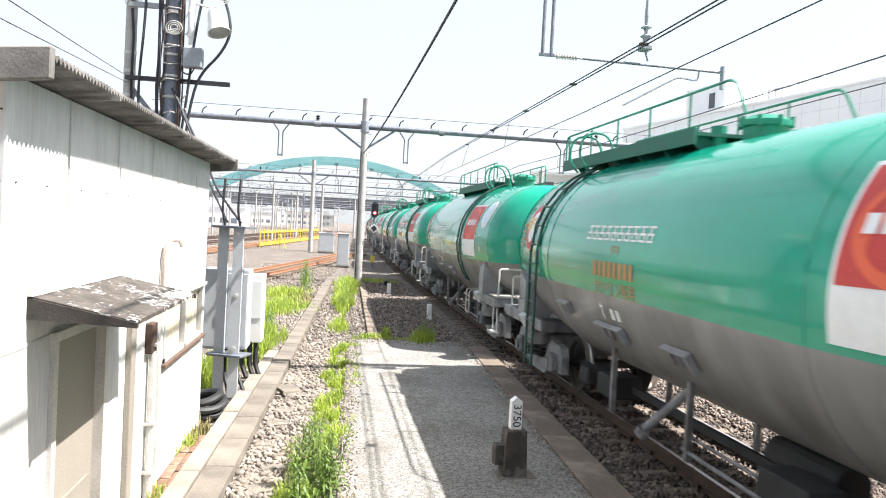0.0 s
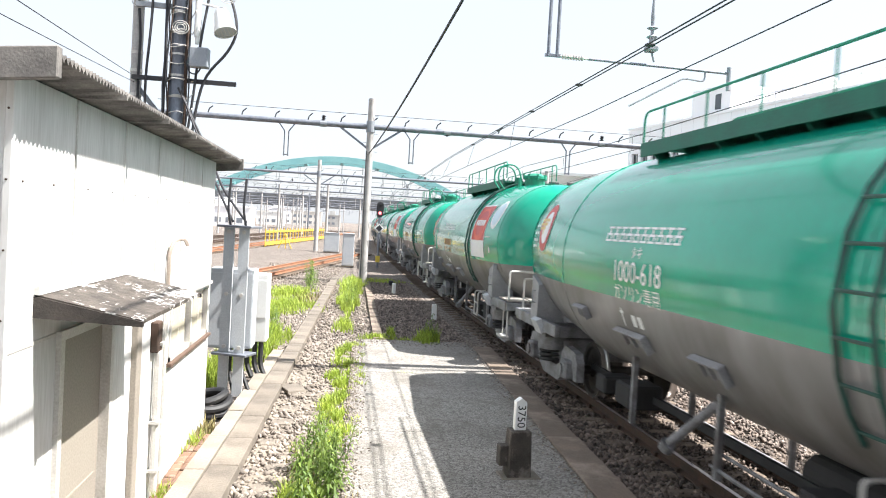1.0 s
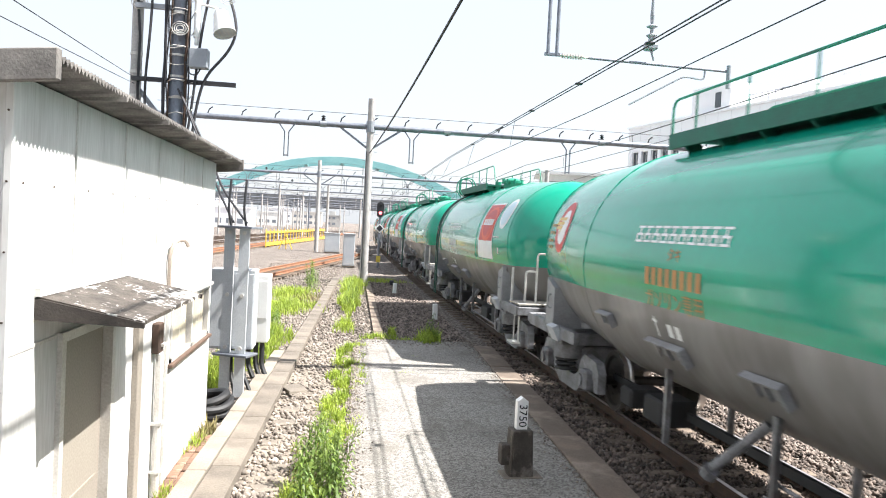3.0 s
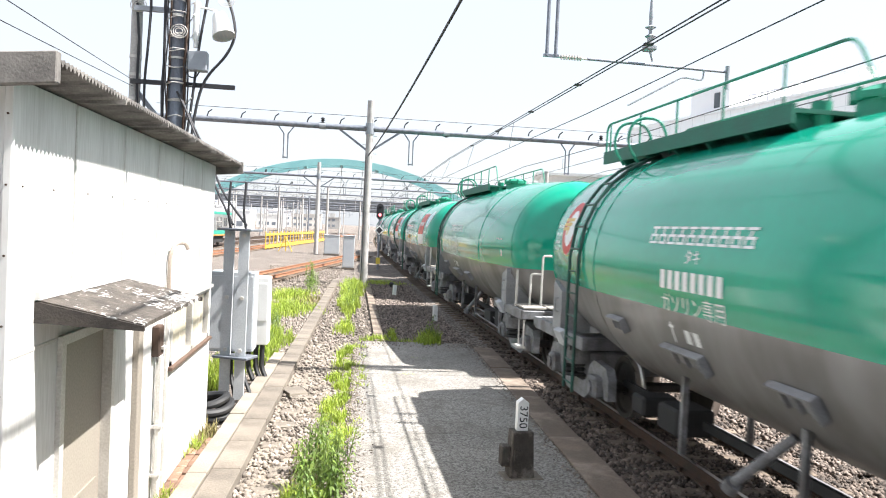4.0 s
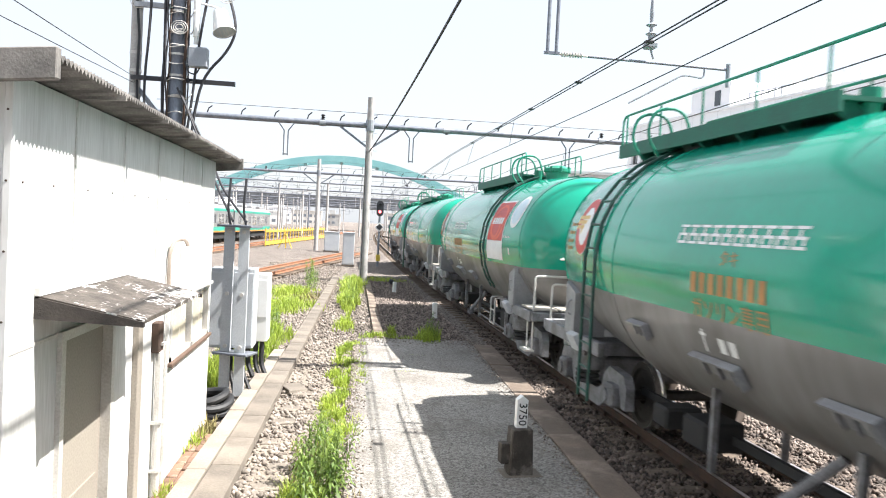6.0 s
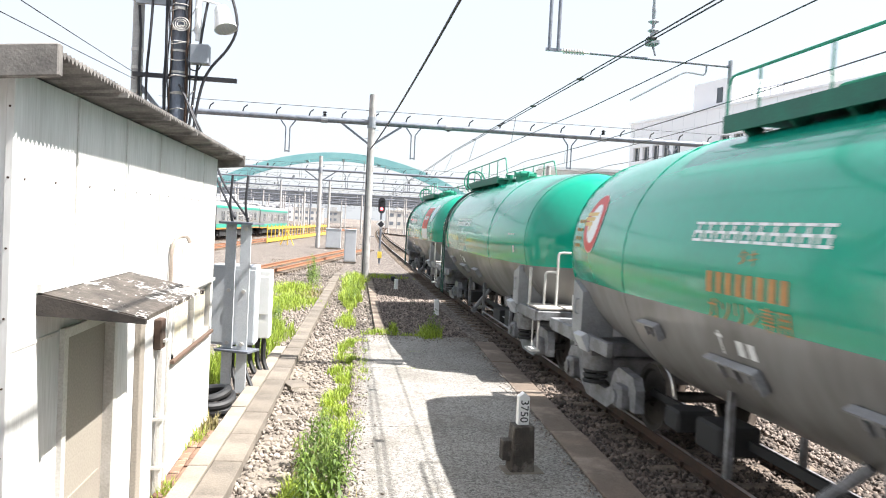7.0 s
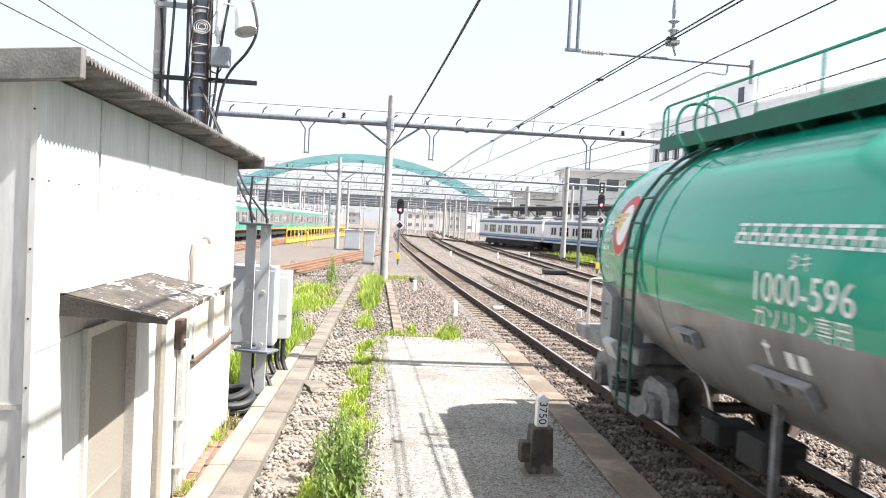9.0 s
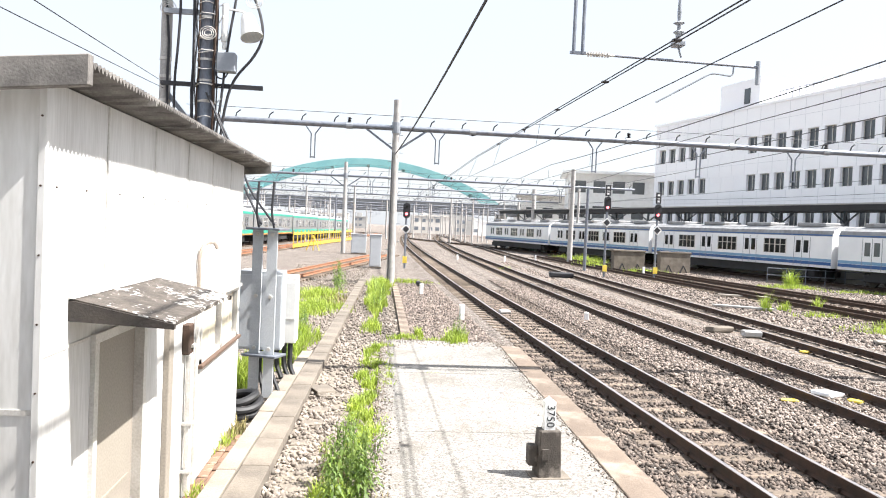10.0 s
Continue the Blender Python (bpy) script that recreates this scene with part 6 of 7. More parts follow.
def coach(length, body_m, roof_m, stripes, doors, label, name, with_ac=True):
    """One suburban coach; origin on the rails under its middle."""
    root = thing(name, None, label, "railway coach")
    h, w = 3.62, 1.42
    L = length / 2 - 0.25
    bm = bmesh.new()
    prof = [(-w + 0.04, 0.95), (-w, 1.15), (-w, 2.95), (-w + 0.12, 3.3), (-0.85, 3.55), (0, h), (0.85, 3.55), (w - 0.12, 3.3), (w, 2.95), (w, 1.15), (w - 0.04, 0.95)]
    a = [bm.verts.new((x, -L, z)) for x, z in prof]
    b = [bm.verts.new((x, L, z)) for x, z in prof]
    bm.faces.new(a[::-1])
    bm.faces.new(b)
    n = len(prof)
    for k in range(n):
        f = bm.faces.new((a[k], a[(k + 1) % n], b[(k + 1) % n], b[k]))
        f.material_index = 1 if k in (2, 3, 4, 5, 6, 7) else 0
    bmesh.ops.recalc_face_normals(bm, faces=bm.faces[:])
    part("coach_body", bm, [body_m, roof_m], root)
    for side in (-1, 1):
        x = side * (w + 0.006)
        for z0, z1, m in stripes:
            bm = bmesh.new()
            box(bm, min(x, x + side * 0.006), max(x, x + side * 0.006), -L + 0.02, L - 0.02, z0, z1)
            part("stripe", bm, m, root)
        step = 2 * L / doors
        for k in range(doors):
            y = -L + step * (k + 0.5)
            for s in (-0.33, 0.33):
                bm = bmesh.new()
                box(bm, min(x, x - side * 0.01), max(x, x + side * 0.014), y + s - 0.2, y + s + 0.2, 1.85, 2.65)
                part("door_window", bm, M_COACHGLASS, root)
            bm = bmesh.new()
            for s in (-0.68, 0, 0.68):
                box(bm, min(x, x + side * 0.009), max(x, x + side * 0.009), y + s - 0.015, y + s + 0.015, 1.0, 2.9)
            part("door_edges", bm, M_STEEL, root)
            if k < doors - 1:
                bm = bmesh.new()
                yy = y + step / 2
                box(bm, min(x, x - side * 0.01), max(x, x + side * 0.012), yy - 1.0, yy - 0.05, 1.75, 2.7)
                part("window", bm, M_COACHGLASS, root)
                bm = bmesh.new()
                box(bm, min(x, x - side * 0.01), max(x, x + side * 0.012), yy + 0.05, yy + 1.0, 1.75, 2.7)
                part("window", bm, M_COACHGLASS, root)
                bm = bmesh.new()
                for q in (-1.02, -0.5, 0.0, 0.5, 1.02):
                    box(bm, min(x, x + side * 0.02), max(x, x + side * 0.02), yy + q - 0.035, yy + q + 0.035, 1.72, 2.73)
                box(bm, min(x, x + side * 0.02), max(x, x + side * 0.02), yy - 1.0, yy + 1.0, 2.28, 2.33)
                part("window_frame", bm, M_TRIM, root)
    bm = bmesh.new()
    box(bm, -1.2, 1.2, -L + 2.2, L - 2.2, 0.35, 0.95)
    part("underfloor_gear", bm, M_UNDER, root)
    for e in (-1, 1):
        bm = bmesh.new()
        box(bm, -1.1, 1.1, e * (L - 3) - 1.4, e * (L - 3) + 1.4, 0.3, 0.75, bevel=0.05)
        bg = part("bogie", bm, M_UNDER, root)
        for s in (-1.05, 1.05):
            bm = bmesh.new()
            lathe(bm, [(0.1, -0.72), (0.43, -0.7), (0.43, -0.55), (0.1, -0.5), (0.1, 0.5), (0.43, 0.55), (0.43, 0.7), (0.1, 0.72)], 20, "X", pose(0, e * (L - 3) + s, 0.43))
            part("wheelset", bm, M_WHEEL, bg)
    if with_ac:
        for k in range(4):
            bm = bmesh.new()
            y = -L + 2 * L * (k + 0.5) / 4
            box(bm, -0.8, 0.8, y - 1.2, y + 1.2, h - 0.06, h + 0.2, bevel=0.05)
            part("roof_unit", bm, M_FRAME, root)
    bm = bmesh.new()
    box(bm, -0.6, 0.6, L, L + 0.25, 0.95, 3.2)
    part("gangway", bm, M_UNDER, root)
    return root


WHITE_LABEL = "white suburban coach with blue waist stripes at a platform"
first = coach(20.0, M_CARWHITE, M_FRAME, [(1.12, 1.32, M_BLUE), (1.34, 1.52, M_STRIPEPALE), (2.98, 3.06, M_BLUE)], 4, WHITE_LABEL, "white_coach")
first["group"] = "coaches of the white train"
WHITE_DIR = math.atan(0.2253)


def white_pose(k):
    s = 20.0 / math.sqrt(1 + 0.2253 ** 2)
    y = 44.2 - s / 2 + s * k
    return Matrix.Translation((bend_white(y), y, 0)) @ Matrix.Rotation(WHITE_DIR, 4, "Z")


first.matrix_basis = white_pose(0)
for k in range(1, 4):
    copy_thing(first, white_pose(k))
pan = thing("pantograph", white_pose(0) @ pose(0, -5, 3.66), "folded grey pantograph on the white coach's roof", "pantograph")
bm = bmesh.new()
for s in (-0.5, 0.5):
    pipe(bm, [(s, -0.9, 0.1), (s * 0.4, 0.6, 0.55), (s, -0.6, 0.95)], 0.03, 6)
part("arm", bm, M_STEEL, pan)
bm = bmesh.new()
pipe(bm, round_path([(-0.9, -0.6, 0.8), (-0.6, -0.6, 0.98), (0.6, -0.6, 0.98), (0.9, -0.6, 0.8)], 0.2), 0.03, 6)
part("collector_head", bm, M_STEEL, pan)
bm = bmesh.new()
box(bm, -0.7, 0.7, -1.0, 0.9, 0.02, 0.1)
part("base_frame", bm, M_STEEL, pan)

GREEN_COACHES = []
first = coach(20.0, M_STAINLESS, M_FRAME, [(0.98, 1.1, M_CARORANGE), (1.1, 1.48, M_CARGREEN), (2.96, 3.18, M_CARGREEN)], 4, "stainless coach with green and orange stripes", "striped_coach")
first["group"] = "coaches of the striped train"
GREEN_COACHES.append(first)
for k in range(5):
    GREEN_COACHES.append(copy_thing(first, Matrix.Identity(4)))


def green_pose(y):
    return Matrix.Translation((bend_yard(y), y, -0.06 - 0.003 * max(0, y - 75))) @ Matrix.Rotation(-math.atan(0.0787), 4, "Z")


def green_head(t):
    u = t - 5.5
    return 91.5 + 11.0 * u + 0.62 * u * u


# ---- right-hand side: platform, walls, office block ----
WHITE_M = Matrix.Translation((bend_white(60), 60, 0)) @ Matrix.Rotation(WHITE_DIR, 4, "Z")


def station_platform():
    root = thing("station_platform", WHITE_M, "grey station platform under a long dark canopy", "platform", kind="structure")
    bm = bmesh.new()
    box(bm, 1.75, 6.4, -70, 46, -0.25, 0.95)
    part("platform_slab", bm, M_FARCONC, root)
    bm = bmesh.new()
    box(bm, 1.6, 5.6, -70, 46, 4.78, 4.9)
    can = part("canopy_roof", bm, M_UNDER, root, "dark corrugated platform canopy roof")
    bm = bmesh.new()
    box(bm, 1.45, 1.6, -70, 46, 4.72, 5.12)
    part("canopy_fascia", bm, M_UNDER, can)
    bm = bmesh.new()
    box(bm, 1.4, 5.7, -70, 46, 5.13, 5.22)
    part("canopy_sheet", bm, M_FARCONC, can)
    for k in range(19):
        bm = bmesh.new()
        y = -66 + 6 * k
        tube(bm, (3.6, y, 0.95), (3.6, y, 4.78), 0.11, 10)
        for s in (-1, 1):
            beam(bm, (3.6, y, 3.9), (3.6 + s * 1.2, y, 4.78), 0.09)
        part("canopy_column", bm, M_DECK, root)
    return root


station_platform()


def low_wall(x, y, w, h, label):
    root = thing("concrete_wall", pose(x, y, -0.25, 0, 0, 4), label, "concrete wall", "low concrete wall")
    bm = bmesh.new()
    vs = box(bm, -w / 2, w / 2, -0.3, 0.3, 0, h, bevel=0.02)
    part("wall_body", bm, M_KERB, root)
    bm = bmesh.new()
    box(bm, -w / 2 - 0.06, w / 2 + 0.06, -0.36, 0.36, h, h + 0.12, bevel=0.01)
    part("coping", bm, M_KERB, root)
    for s in (-1, 1):
        bm = bmesh.new()
        beam(bm, (s * w * 0.25 - 0.3, -0.45, 0.0), (s * w * 0.25, -0.4, 0.6), 0.07)
        beam(bm, (s * w * 0.25 + 0.3, -0.45, 0.0), (s * w * 0.25, -0.4, 0.6), 0.07)
        part("prop_frame", bm, M_INK, root)
    return root


low_wall(18.9, 54.2, 2.4, 1.5, "weathered concrete retaining wall with black props")
low_wall(22.6, 54.6, 2.4, 1.5, "weathered concrete retaining wall beside a signal")


def track_fence():
    root = thing("handrail_fence", None, "grey tubular handrail fence below the platform track", "fence")
    a, b = Vector((25.6, 46.5, -0.2)), Vector((33.0, 43.5, -0.2))
    for z in (0.5, 0.95):
        bm = bmesh.new()
        tube(bm, a + Vector((0, 0, z)), b + Vector((0, 0, z)), 0.03, 8)
        part("fence_rail", bm, M_GALV, root)
    for k in range(8):
        bm = bmesh.new()
        q = a.lerp(b, k / 7)
        tube(bm, q, q + Vector((0, 0, 1.0)), 0.03, 8)
        part("fence_post", bm, M_GALV, root)
    return root


track_fence()


def office_block():
    """White block whose long face follows the station."""
    A, B = Vector((34.6, 91.0, 0)), Vector((46.5, 29.0, 0))
    d = (B - A)
    ang = math.atan2(d.y, d.x)
    root = thing("office_building", Matrix.Translation(A) @ Matrix.Rotation(ang, 4, "Z"), "white five-storey office block with dark ribbon windows", "office building")
    Ln = d.length
    H = 16.0
    rows = [(3.7, 1.7), (7.5, 1.7), (11.35, 1.7)]
    pitch, ww = 2.05, 1.35
    cols = int((Ln - 1.2) / pitch)
    # face built as piers and bands so that the windows are real recesses
    bm = bmesh.new()
    zs = [0.0]
    for z, h in rows:
        zs += [z, z + h]
    zs.append(H)
    for k in range(0, len(zs), 2):
        box(bm, 0, Ln, 0, 0.5, zs[k], zs[k + 1])
    for z, h in rows:
        x = 0.0
        for c in range(cols + 1):
            x1 = 0.9 + c * pitch if c < cols else Ln
            box(bm, x, x1, 0.02, 0.5, z, z + h)
            x = x1 + ww
        if z > 5:
            box(bm, 0.9 + 5 * pitch, 0.9 + 7 * pitch + ww, 0.04, 0.5, z, z + h)
    part("facade", bm, M_BUILD, root)
    bm = bmesh.new()
    box(bm, 0, Ln, 0.5, 18, 0, H)
    part("building_core", bm, M_BUILD, root)
    bm = bmesh.new()
    box(bm, -0.2, Ln + 0.2, -0.15, 18.2, H, H + 0.25)
    roof = part("parapet", bm, M_BUILD, root)
    pane = None
    for z, h in rows:
        for c in range(cols):
            if 5 <= c <= 7 and z > 5:
                continue
            if pane is None:
                q = bmesh.new()
                box(q, 0, ww, 0, 0.05, 0, 1.7)
                pane = bpy.data.meshes.new("window")
                q.to_mesh(pane)
                q.free()
                pane.materials.append(M_GLASS)
                q = bmesh.new()
                for x in (0.03, ww / 2, ww - 0.03):
                    box(q, x - 0.03, x + 0.03, -0.04, 0, 0, 1.7)
                for zz in (0.03, 1.67):
                    box(q, 0, ww, -0.04, 0, zz - 0.03, zz + 0.03)
                sash = bpy.data.meshes.new("window_frame")
                q.to_mesh(sash)
                q.free()
                sash.materials.append(M_TRIM)
            w = link_mesh("window", pane, root)
            w.location = (0.9 + c * pitch, 0.3, z)
            f = link_mesh("window_frame", sash, w)
            f.location = (0, 0, 0)
    # facade panels are parted by fine joints
    bm = bmesh.new()
    for c in range(cols + 1):
        x = 0.9 + c * pitch - 0.35
        for z0, z1 in zip([0.0] + [z + h for z, h in rows], [z for z, h in rows] + [H]):
            box(bm, x - 0.02, x + 0.02, -0.006, 0.01, z0 + 0.02, z1 - 0.02)
    for z in (2.4, 6.4, 10.3, 14.4):
        box(bm, 0.1, Ln - 0.1, -0.008, 0.01, z, z + 0.03)
    tagged(part("panel_joints", bm, M_JOINT, root), kind="stuff")
    # stair tower and roof plant
    bm = bmesh.new()
    box(bm, 11.6, 18.0, 0.6, 9, H, H + 3.2)
    tower = part("stair_tower", bm, M_BUILD, root)
    bm = bmesh.new()
    box(bm, 15.6, 16.5, 0.55, 0.6, H + 0.7, H + 2.3)
    part("tower_window", bm, M_GLASS, tower)
    for k in range(14):
        bm = bmesh.new()
        x = 24.5 + k * 1.0
        lathe(bm, [(0.45, H + 0.2), (0.5, H + 1.6), (0.6, H + 1.7), (0.55, H + 2.1), (0.2, H + 2.2)], 12, "Z", pose(x, 3.0 + (k % 2) * 1.5, 0))
        part("roof_vent", bm, M_WHITEBOX, root)
    for k in range(6):
        bm = bmesh.new()
        x = 18.6 + k * 0.9
        for zz in (0.9, 1.8):
            tube(bm, (x, 2.5, H + zz), (x + 1.1, 2.5, H + zz), 0.06, 6)
        tube(bm, (x, 2.5, H), (x, 2.5, H + 1.9), 0.06, 6)
        part("roof_railing", bm, M_STEEL, root)
    return root


office_block()


def annex(x, y, w, d, h, ang, label):
    root = thing("station_building", pose(x, y, 0, 0, 0, ang), label, "station building", "low station buildings")
    bm = bmesh.new()
    box(bm, -w / 2, w / 2, -d / 2, d / 2, 0, h)
    part("wall", bm, M_WHITEBOX, root)
    bm = bmesh.new()
    box(bm, -w / 2 - 0.8, w / 2 + 0.8, -d / 2 - 1.5, d / 2 + 0.5, h, h + 0.35)
    part("roof_slab", bm, M_WHITEBOX, root)
    fl = int(h / 3.4)
    for f in range(fl):
        for k in range(int(w / 2.6)):
            bm = bmesh.new()
            xx = -w / 2 + 0.8 + k * 2.6
            box(bm, xx, xx + 1.6, -d / 2 - 0.03, -d / 2 + 0.02, 1.2 + f * 3.4, 2.8 + f * 3.4)
            part("window", bm, M_COACHGLASS, root)
    return root


annex(33.0, 104, 12, 10, 10.5, -12, "grey concrete station building with a projecting roof slab")
annex(29.0, 122, 10, 10, 8.0, -10, "low concrete station building with dark windows")

# ---- the road bridge with its arch, and the far town ----


def arch_bridge():
    root = thing("arch_bridge", pose(0, 220, 0), "teal steel arch road bridge over the railway yard", "road bridge")
    def crown(x):
        return 21.4 - 0.0075 * (x + 2.5) ** 2

    for dy in (0, 9):
        bm = bmesh.new()
        rings = []
        n = 40
        for k in range(n + 1):
            x = -2.5 + 41.5 * (2 * k / n - 1)
            z = crown(x)
            dep = 1.75 + 0.012 * abs(x + 2.5)
            rings.append([bm.verts.new((x, dy - 0.6, z)), bm.verts.new((x, dy + 0.6, z)), bm.verts.new((x, dy + 0.6, z - dep)), bm.verts.new((x, dy - 0.6, z - dep))])
        for u, v in zip(rings, rings[1:]):
            for k in range(4):
                bm.faces.new((u[k], u[(k + 1) % 4], v[(k + 1) % 4], v[k]))
        bm.faces.new(rings[0])
        bm.faces.new(rings[-1][::-1])
        bmesh.ops.recalc_face_normals(bm, faces=bm.faces[:])
        part("arch_rib", bm, M_TEAL, root, "teal steel arch rib")
        for k in range(1, 12):
            x = -2.5 - 37 + 74 * k / 12
            bm = bmesh.new()
            tube(bm, (x, dy, 9.0), (x, dy, crown(x) - 1.2), 0.07, 6)
            part("hanger", bm, M_FARCONC, root)
    for k in range(7):
        x = -2.5 + 10.5 * (k - 3)
        bm = bmesh.new()
        beam(bm, (x, 0.6, crown(x) - 1.5), (x, 8.4, crown(x) - 1.5), 0.9)
        part("wind_brace", bm, M_TEALDARK, root)
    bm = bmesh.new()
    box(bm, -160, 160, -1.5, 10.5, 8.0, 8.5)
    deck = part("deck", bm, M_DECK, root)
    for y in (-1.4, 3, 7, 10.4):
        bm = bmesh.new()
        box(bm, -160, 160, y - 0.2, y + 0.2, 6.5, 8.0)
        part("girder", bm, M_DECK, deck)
    bm = bmesh.new()
    box(bm, -160, 160, -1.75, -1.5, 8.0, 9.5)
    part("side_barrier", bm, M_DECK, deck)
    for k in range(64):
        bm = bmesh.new()
        x = -78 + 2.5 * k
        box(bm, x - 0.12, x + 0.12, -1.95, -1.76, 6.6, 9.4)
        part("girder_stiffener", bm, M_FARCONC if k % 4 == 0 else M_DECK, deck)
    for z in (9.9, 10.4):
        bm = bmesh.new()
        tube(bm, (-160, -1.6, z), (160, -1.6, z), 0.06, 6)
        part("parapet_rail", bm, M_FARCONC, deck)
    for x in (-130, -95, -60, -38, 38, 60, 95, 130):
        bm = bmesh.new()
        box(bm, x - 1.1, x + 1.1, 0, 9, -0.3, 6.5, bevel=0.2)
        part("pier", bm, M_FARCONC, root)
    return root


arch_bridge()


def far_window():
    bm = bmesh.new()
    box(bm, 0, 1.5, 0, 0.1, 0, 1.25)
    me = bpy.data.meshes.new("window")
    bm.to_mesh(me)
    bm.free()
    # glass colour lightened to stand in for the haze of distance
    me.materials.append(glass_mat("hazy_far_glass", (0.22, 0.25, 0.29), 0.3))
    return me


FAR_WINDOW = far_window()


def town_block(x, y, w, d, h, tone, n):
    root = thing("town_building", pose(x, y, -0.3), "pale distant town building with rows of windows", "town building", "distant town buildings")
    bm = bmesh.new()
    box(bm, -w / 2, w / 2, -d / 2, d / 2, 0, h)
    part("wall", bm, tone, root)
    bm = bmesh.new()
    box(bm, -w / 2 - 0.2, w / 2 + 0.2, -d / 2 - 0.2, d / 2 + 0.2, h, h + 0.4)
    if n % 3 == 0:
        box(bm, -w / 4, w / 8, -d / 4, d / 4, h + 0.4, h + 2.4)
    part("parapet", bm, tone, root)
    z = 1.2
    while z < h - 1.5:
        for k in range(int((w - 1.6) / 2.6)):
            ob = link_mesh("window", FAR_WINDOW, root)
            ob.location = (-w / 2 + 0.9 + 2.6 * k, -d / 2 - 0.04, z)
        z += 3.0
    return root


rnd = random.Random(11)
TOWN = [M_FARCONC, M_BUILD, M_WHITEBOX, mat("beige_render", (0.72, 0.69, 0.65), (0.64, 0.61, 0.57), scale=0.3, rough=0.8)]
for k in range(26):
    y = rnd.uniform(270, 420)
    x = -130 + 10 * k + rnd.uniform(-3, 3)
    if abs(x - 8) > 9:
        town_block(x, y, rnd.uniform(8, 16), 12, rnd.uniform(5, 10) if abs(x) < 60 else rnd.uniform(7, 15), TOWN[k % 4], k)
for x, y, w, h in ((-34, 150, 14, 4.5), (-44, 175, 18, 5.5), (-30, 195, 12, 5)):
    town_block(x, y, w, 10, h, M_BUILD, 0)


def yellow_barrier():
    """Yellow staging fence with square openings beside the yard track."""
    root = thing("yellow_barrier", None, "yellow painted staging fence with square openings", "barrier")
    a, b = Vector((-7.6, 72.0, -0.2)), Vector((-3.2, 118.0, -0.2))
    n = 24
    for z0, z1 in ((0.1, 0.42), (1.3, 1.5)):
        for s in range(3):
            bm = bmesh.new()
            p, q = a.lerp(b, s / 3), a.lerp(b, (s + 1) / 3 - 0.004)
            beam(bm, p + Vector((0, 0, (z0 + z1) / 2)), q + Vector((0, 0, (z0 + z1) / 2)), 0.08, z1 - z0)
            part("fence_board", bm, M_ORANGE, root)
    for k in range(n + 1):
        bm = bmesh.new()
        p = a.lerp(b, k / n)
        box(bm, p.x - 0.04, p.x + 0.04, p.y - 0.12, p.y + 0.12, -0.2, 1.5)
        part("fence_post", bm, M_ORANGE, root)
    return root


yellow_barrier()
bm = bmesh.new()
for s in (-0.6, 0.6):
    pipe(bm, [(s, 0, 0), (0, 0, 1.4), (0, 0.5, 0)], 0.05, 6)
o = part("yellow_trestle", bm, M_ORANGE)
o.matrix_basis = pose(-5.6, 70.0, -0.22)
tagged(o, "small yellow steel trestle in the yard", "trestle")


# ---- added platform end under the camera; unseen roof and walls cut skylight from behind ----


def near_platform():
    root = thing("near_platform", None, "added unseen platform end with roof and walls that block skylight behind the viewer", "platform", kind="structure")
    bm = bmesh.new()
    box(bm, -6.5, 2.95, -70, 1.0, -0.25, 1.05)
    part("platform_slab", bm, M_FARCONC, root)
    bm = bmesh.new()
    box(bm, -7.0, 2.9, -70, -5.0, 4.7, 5.0)
    part("skylight_block_roof", bm, M_DECK, root)
    bm = bmesh.new()
    box(bm, -6.5, -6.2, -70, -3.0, 1.05, 4.7)
    part("skylight_block_wall", bm, M_FARCONC, root)
    bm = bmesh.new()
    box(bm, -40, 60, -71, -70, -0.25, 14)
    part("skylight_block_end_wall", bm, M_FARCONC, root)
    return root


near_platform()

# ---- stones, weeds and litter ----


def stones(name, count, place, label, size=(0.022, 0.045), m=None):
    """Loose stones as one mesh; place() gives a spot on the ground."""
    rng = np.random.default_rng(7 + count)
    base = np.array([(1, 0, 0), (-1, 0, 0), (0, 1, 0), (0, -1, 0), (0, 0, 1), (0, 0, -1)], float)
    faces = np.array([(0, 2, 4), (2, 1, 4), (1, 3, 4), (3, 0, 4), (2, 0, 5), (1, 2, 5), (3, 1, 5), (0, 3, 5)])
    spots = place(rng, count)
    n = len(spots)
    r = rng.uniform(size[0], size[1], (n, 1, 1))
    v = base[None] * r * rng.uniform(0.65, 1.35, (n, 6, 3)) + rng.normal(0, 0.25, (n, 6, 3)) * r * 0.7
    v[:, :, 2] *= 0.8
    a = rng.uniform(0, math.tau, n)
    c, s = np.cos(a)[:, None], np.sin(a)[:, None]
    v[:, :, 0], v[:, :, 1] = v[:, :, 0] * c - v[:, :, 1] * s, v[:, :, 0] * s + v[:, :, 1] * c
    v += spots[:, None, :]
    f = faces[None] + (np.arange(n) * 6)[:, None, None]
    me = bpy.data.meshes.new(name)
    me.vertices.add(n * 6)
    me.vertices.foreach_set("co", v.reshape(-1))
    me.loops.add(n * 24)
    me.loops.foreach_set("vertex_index", f.reshape(-1).astype(np.int32))
    me.polygons.add(n * 8)
    me.polygons.foreach_set("loop_start", np.arange(n * 8, dtype=np.int32) * 3)
    me.update(calc_edges=True)
    me.materials.append(m or M_STONE)
    return tagged(link_mesh(name, me), label, "ballast stones", kind="stuff")


def vbend(path, y):
    return np.array([path(v) for v in y])


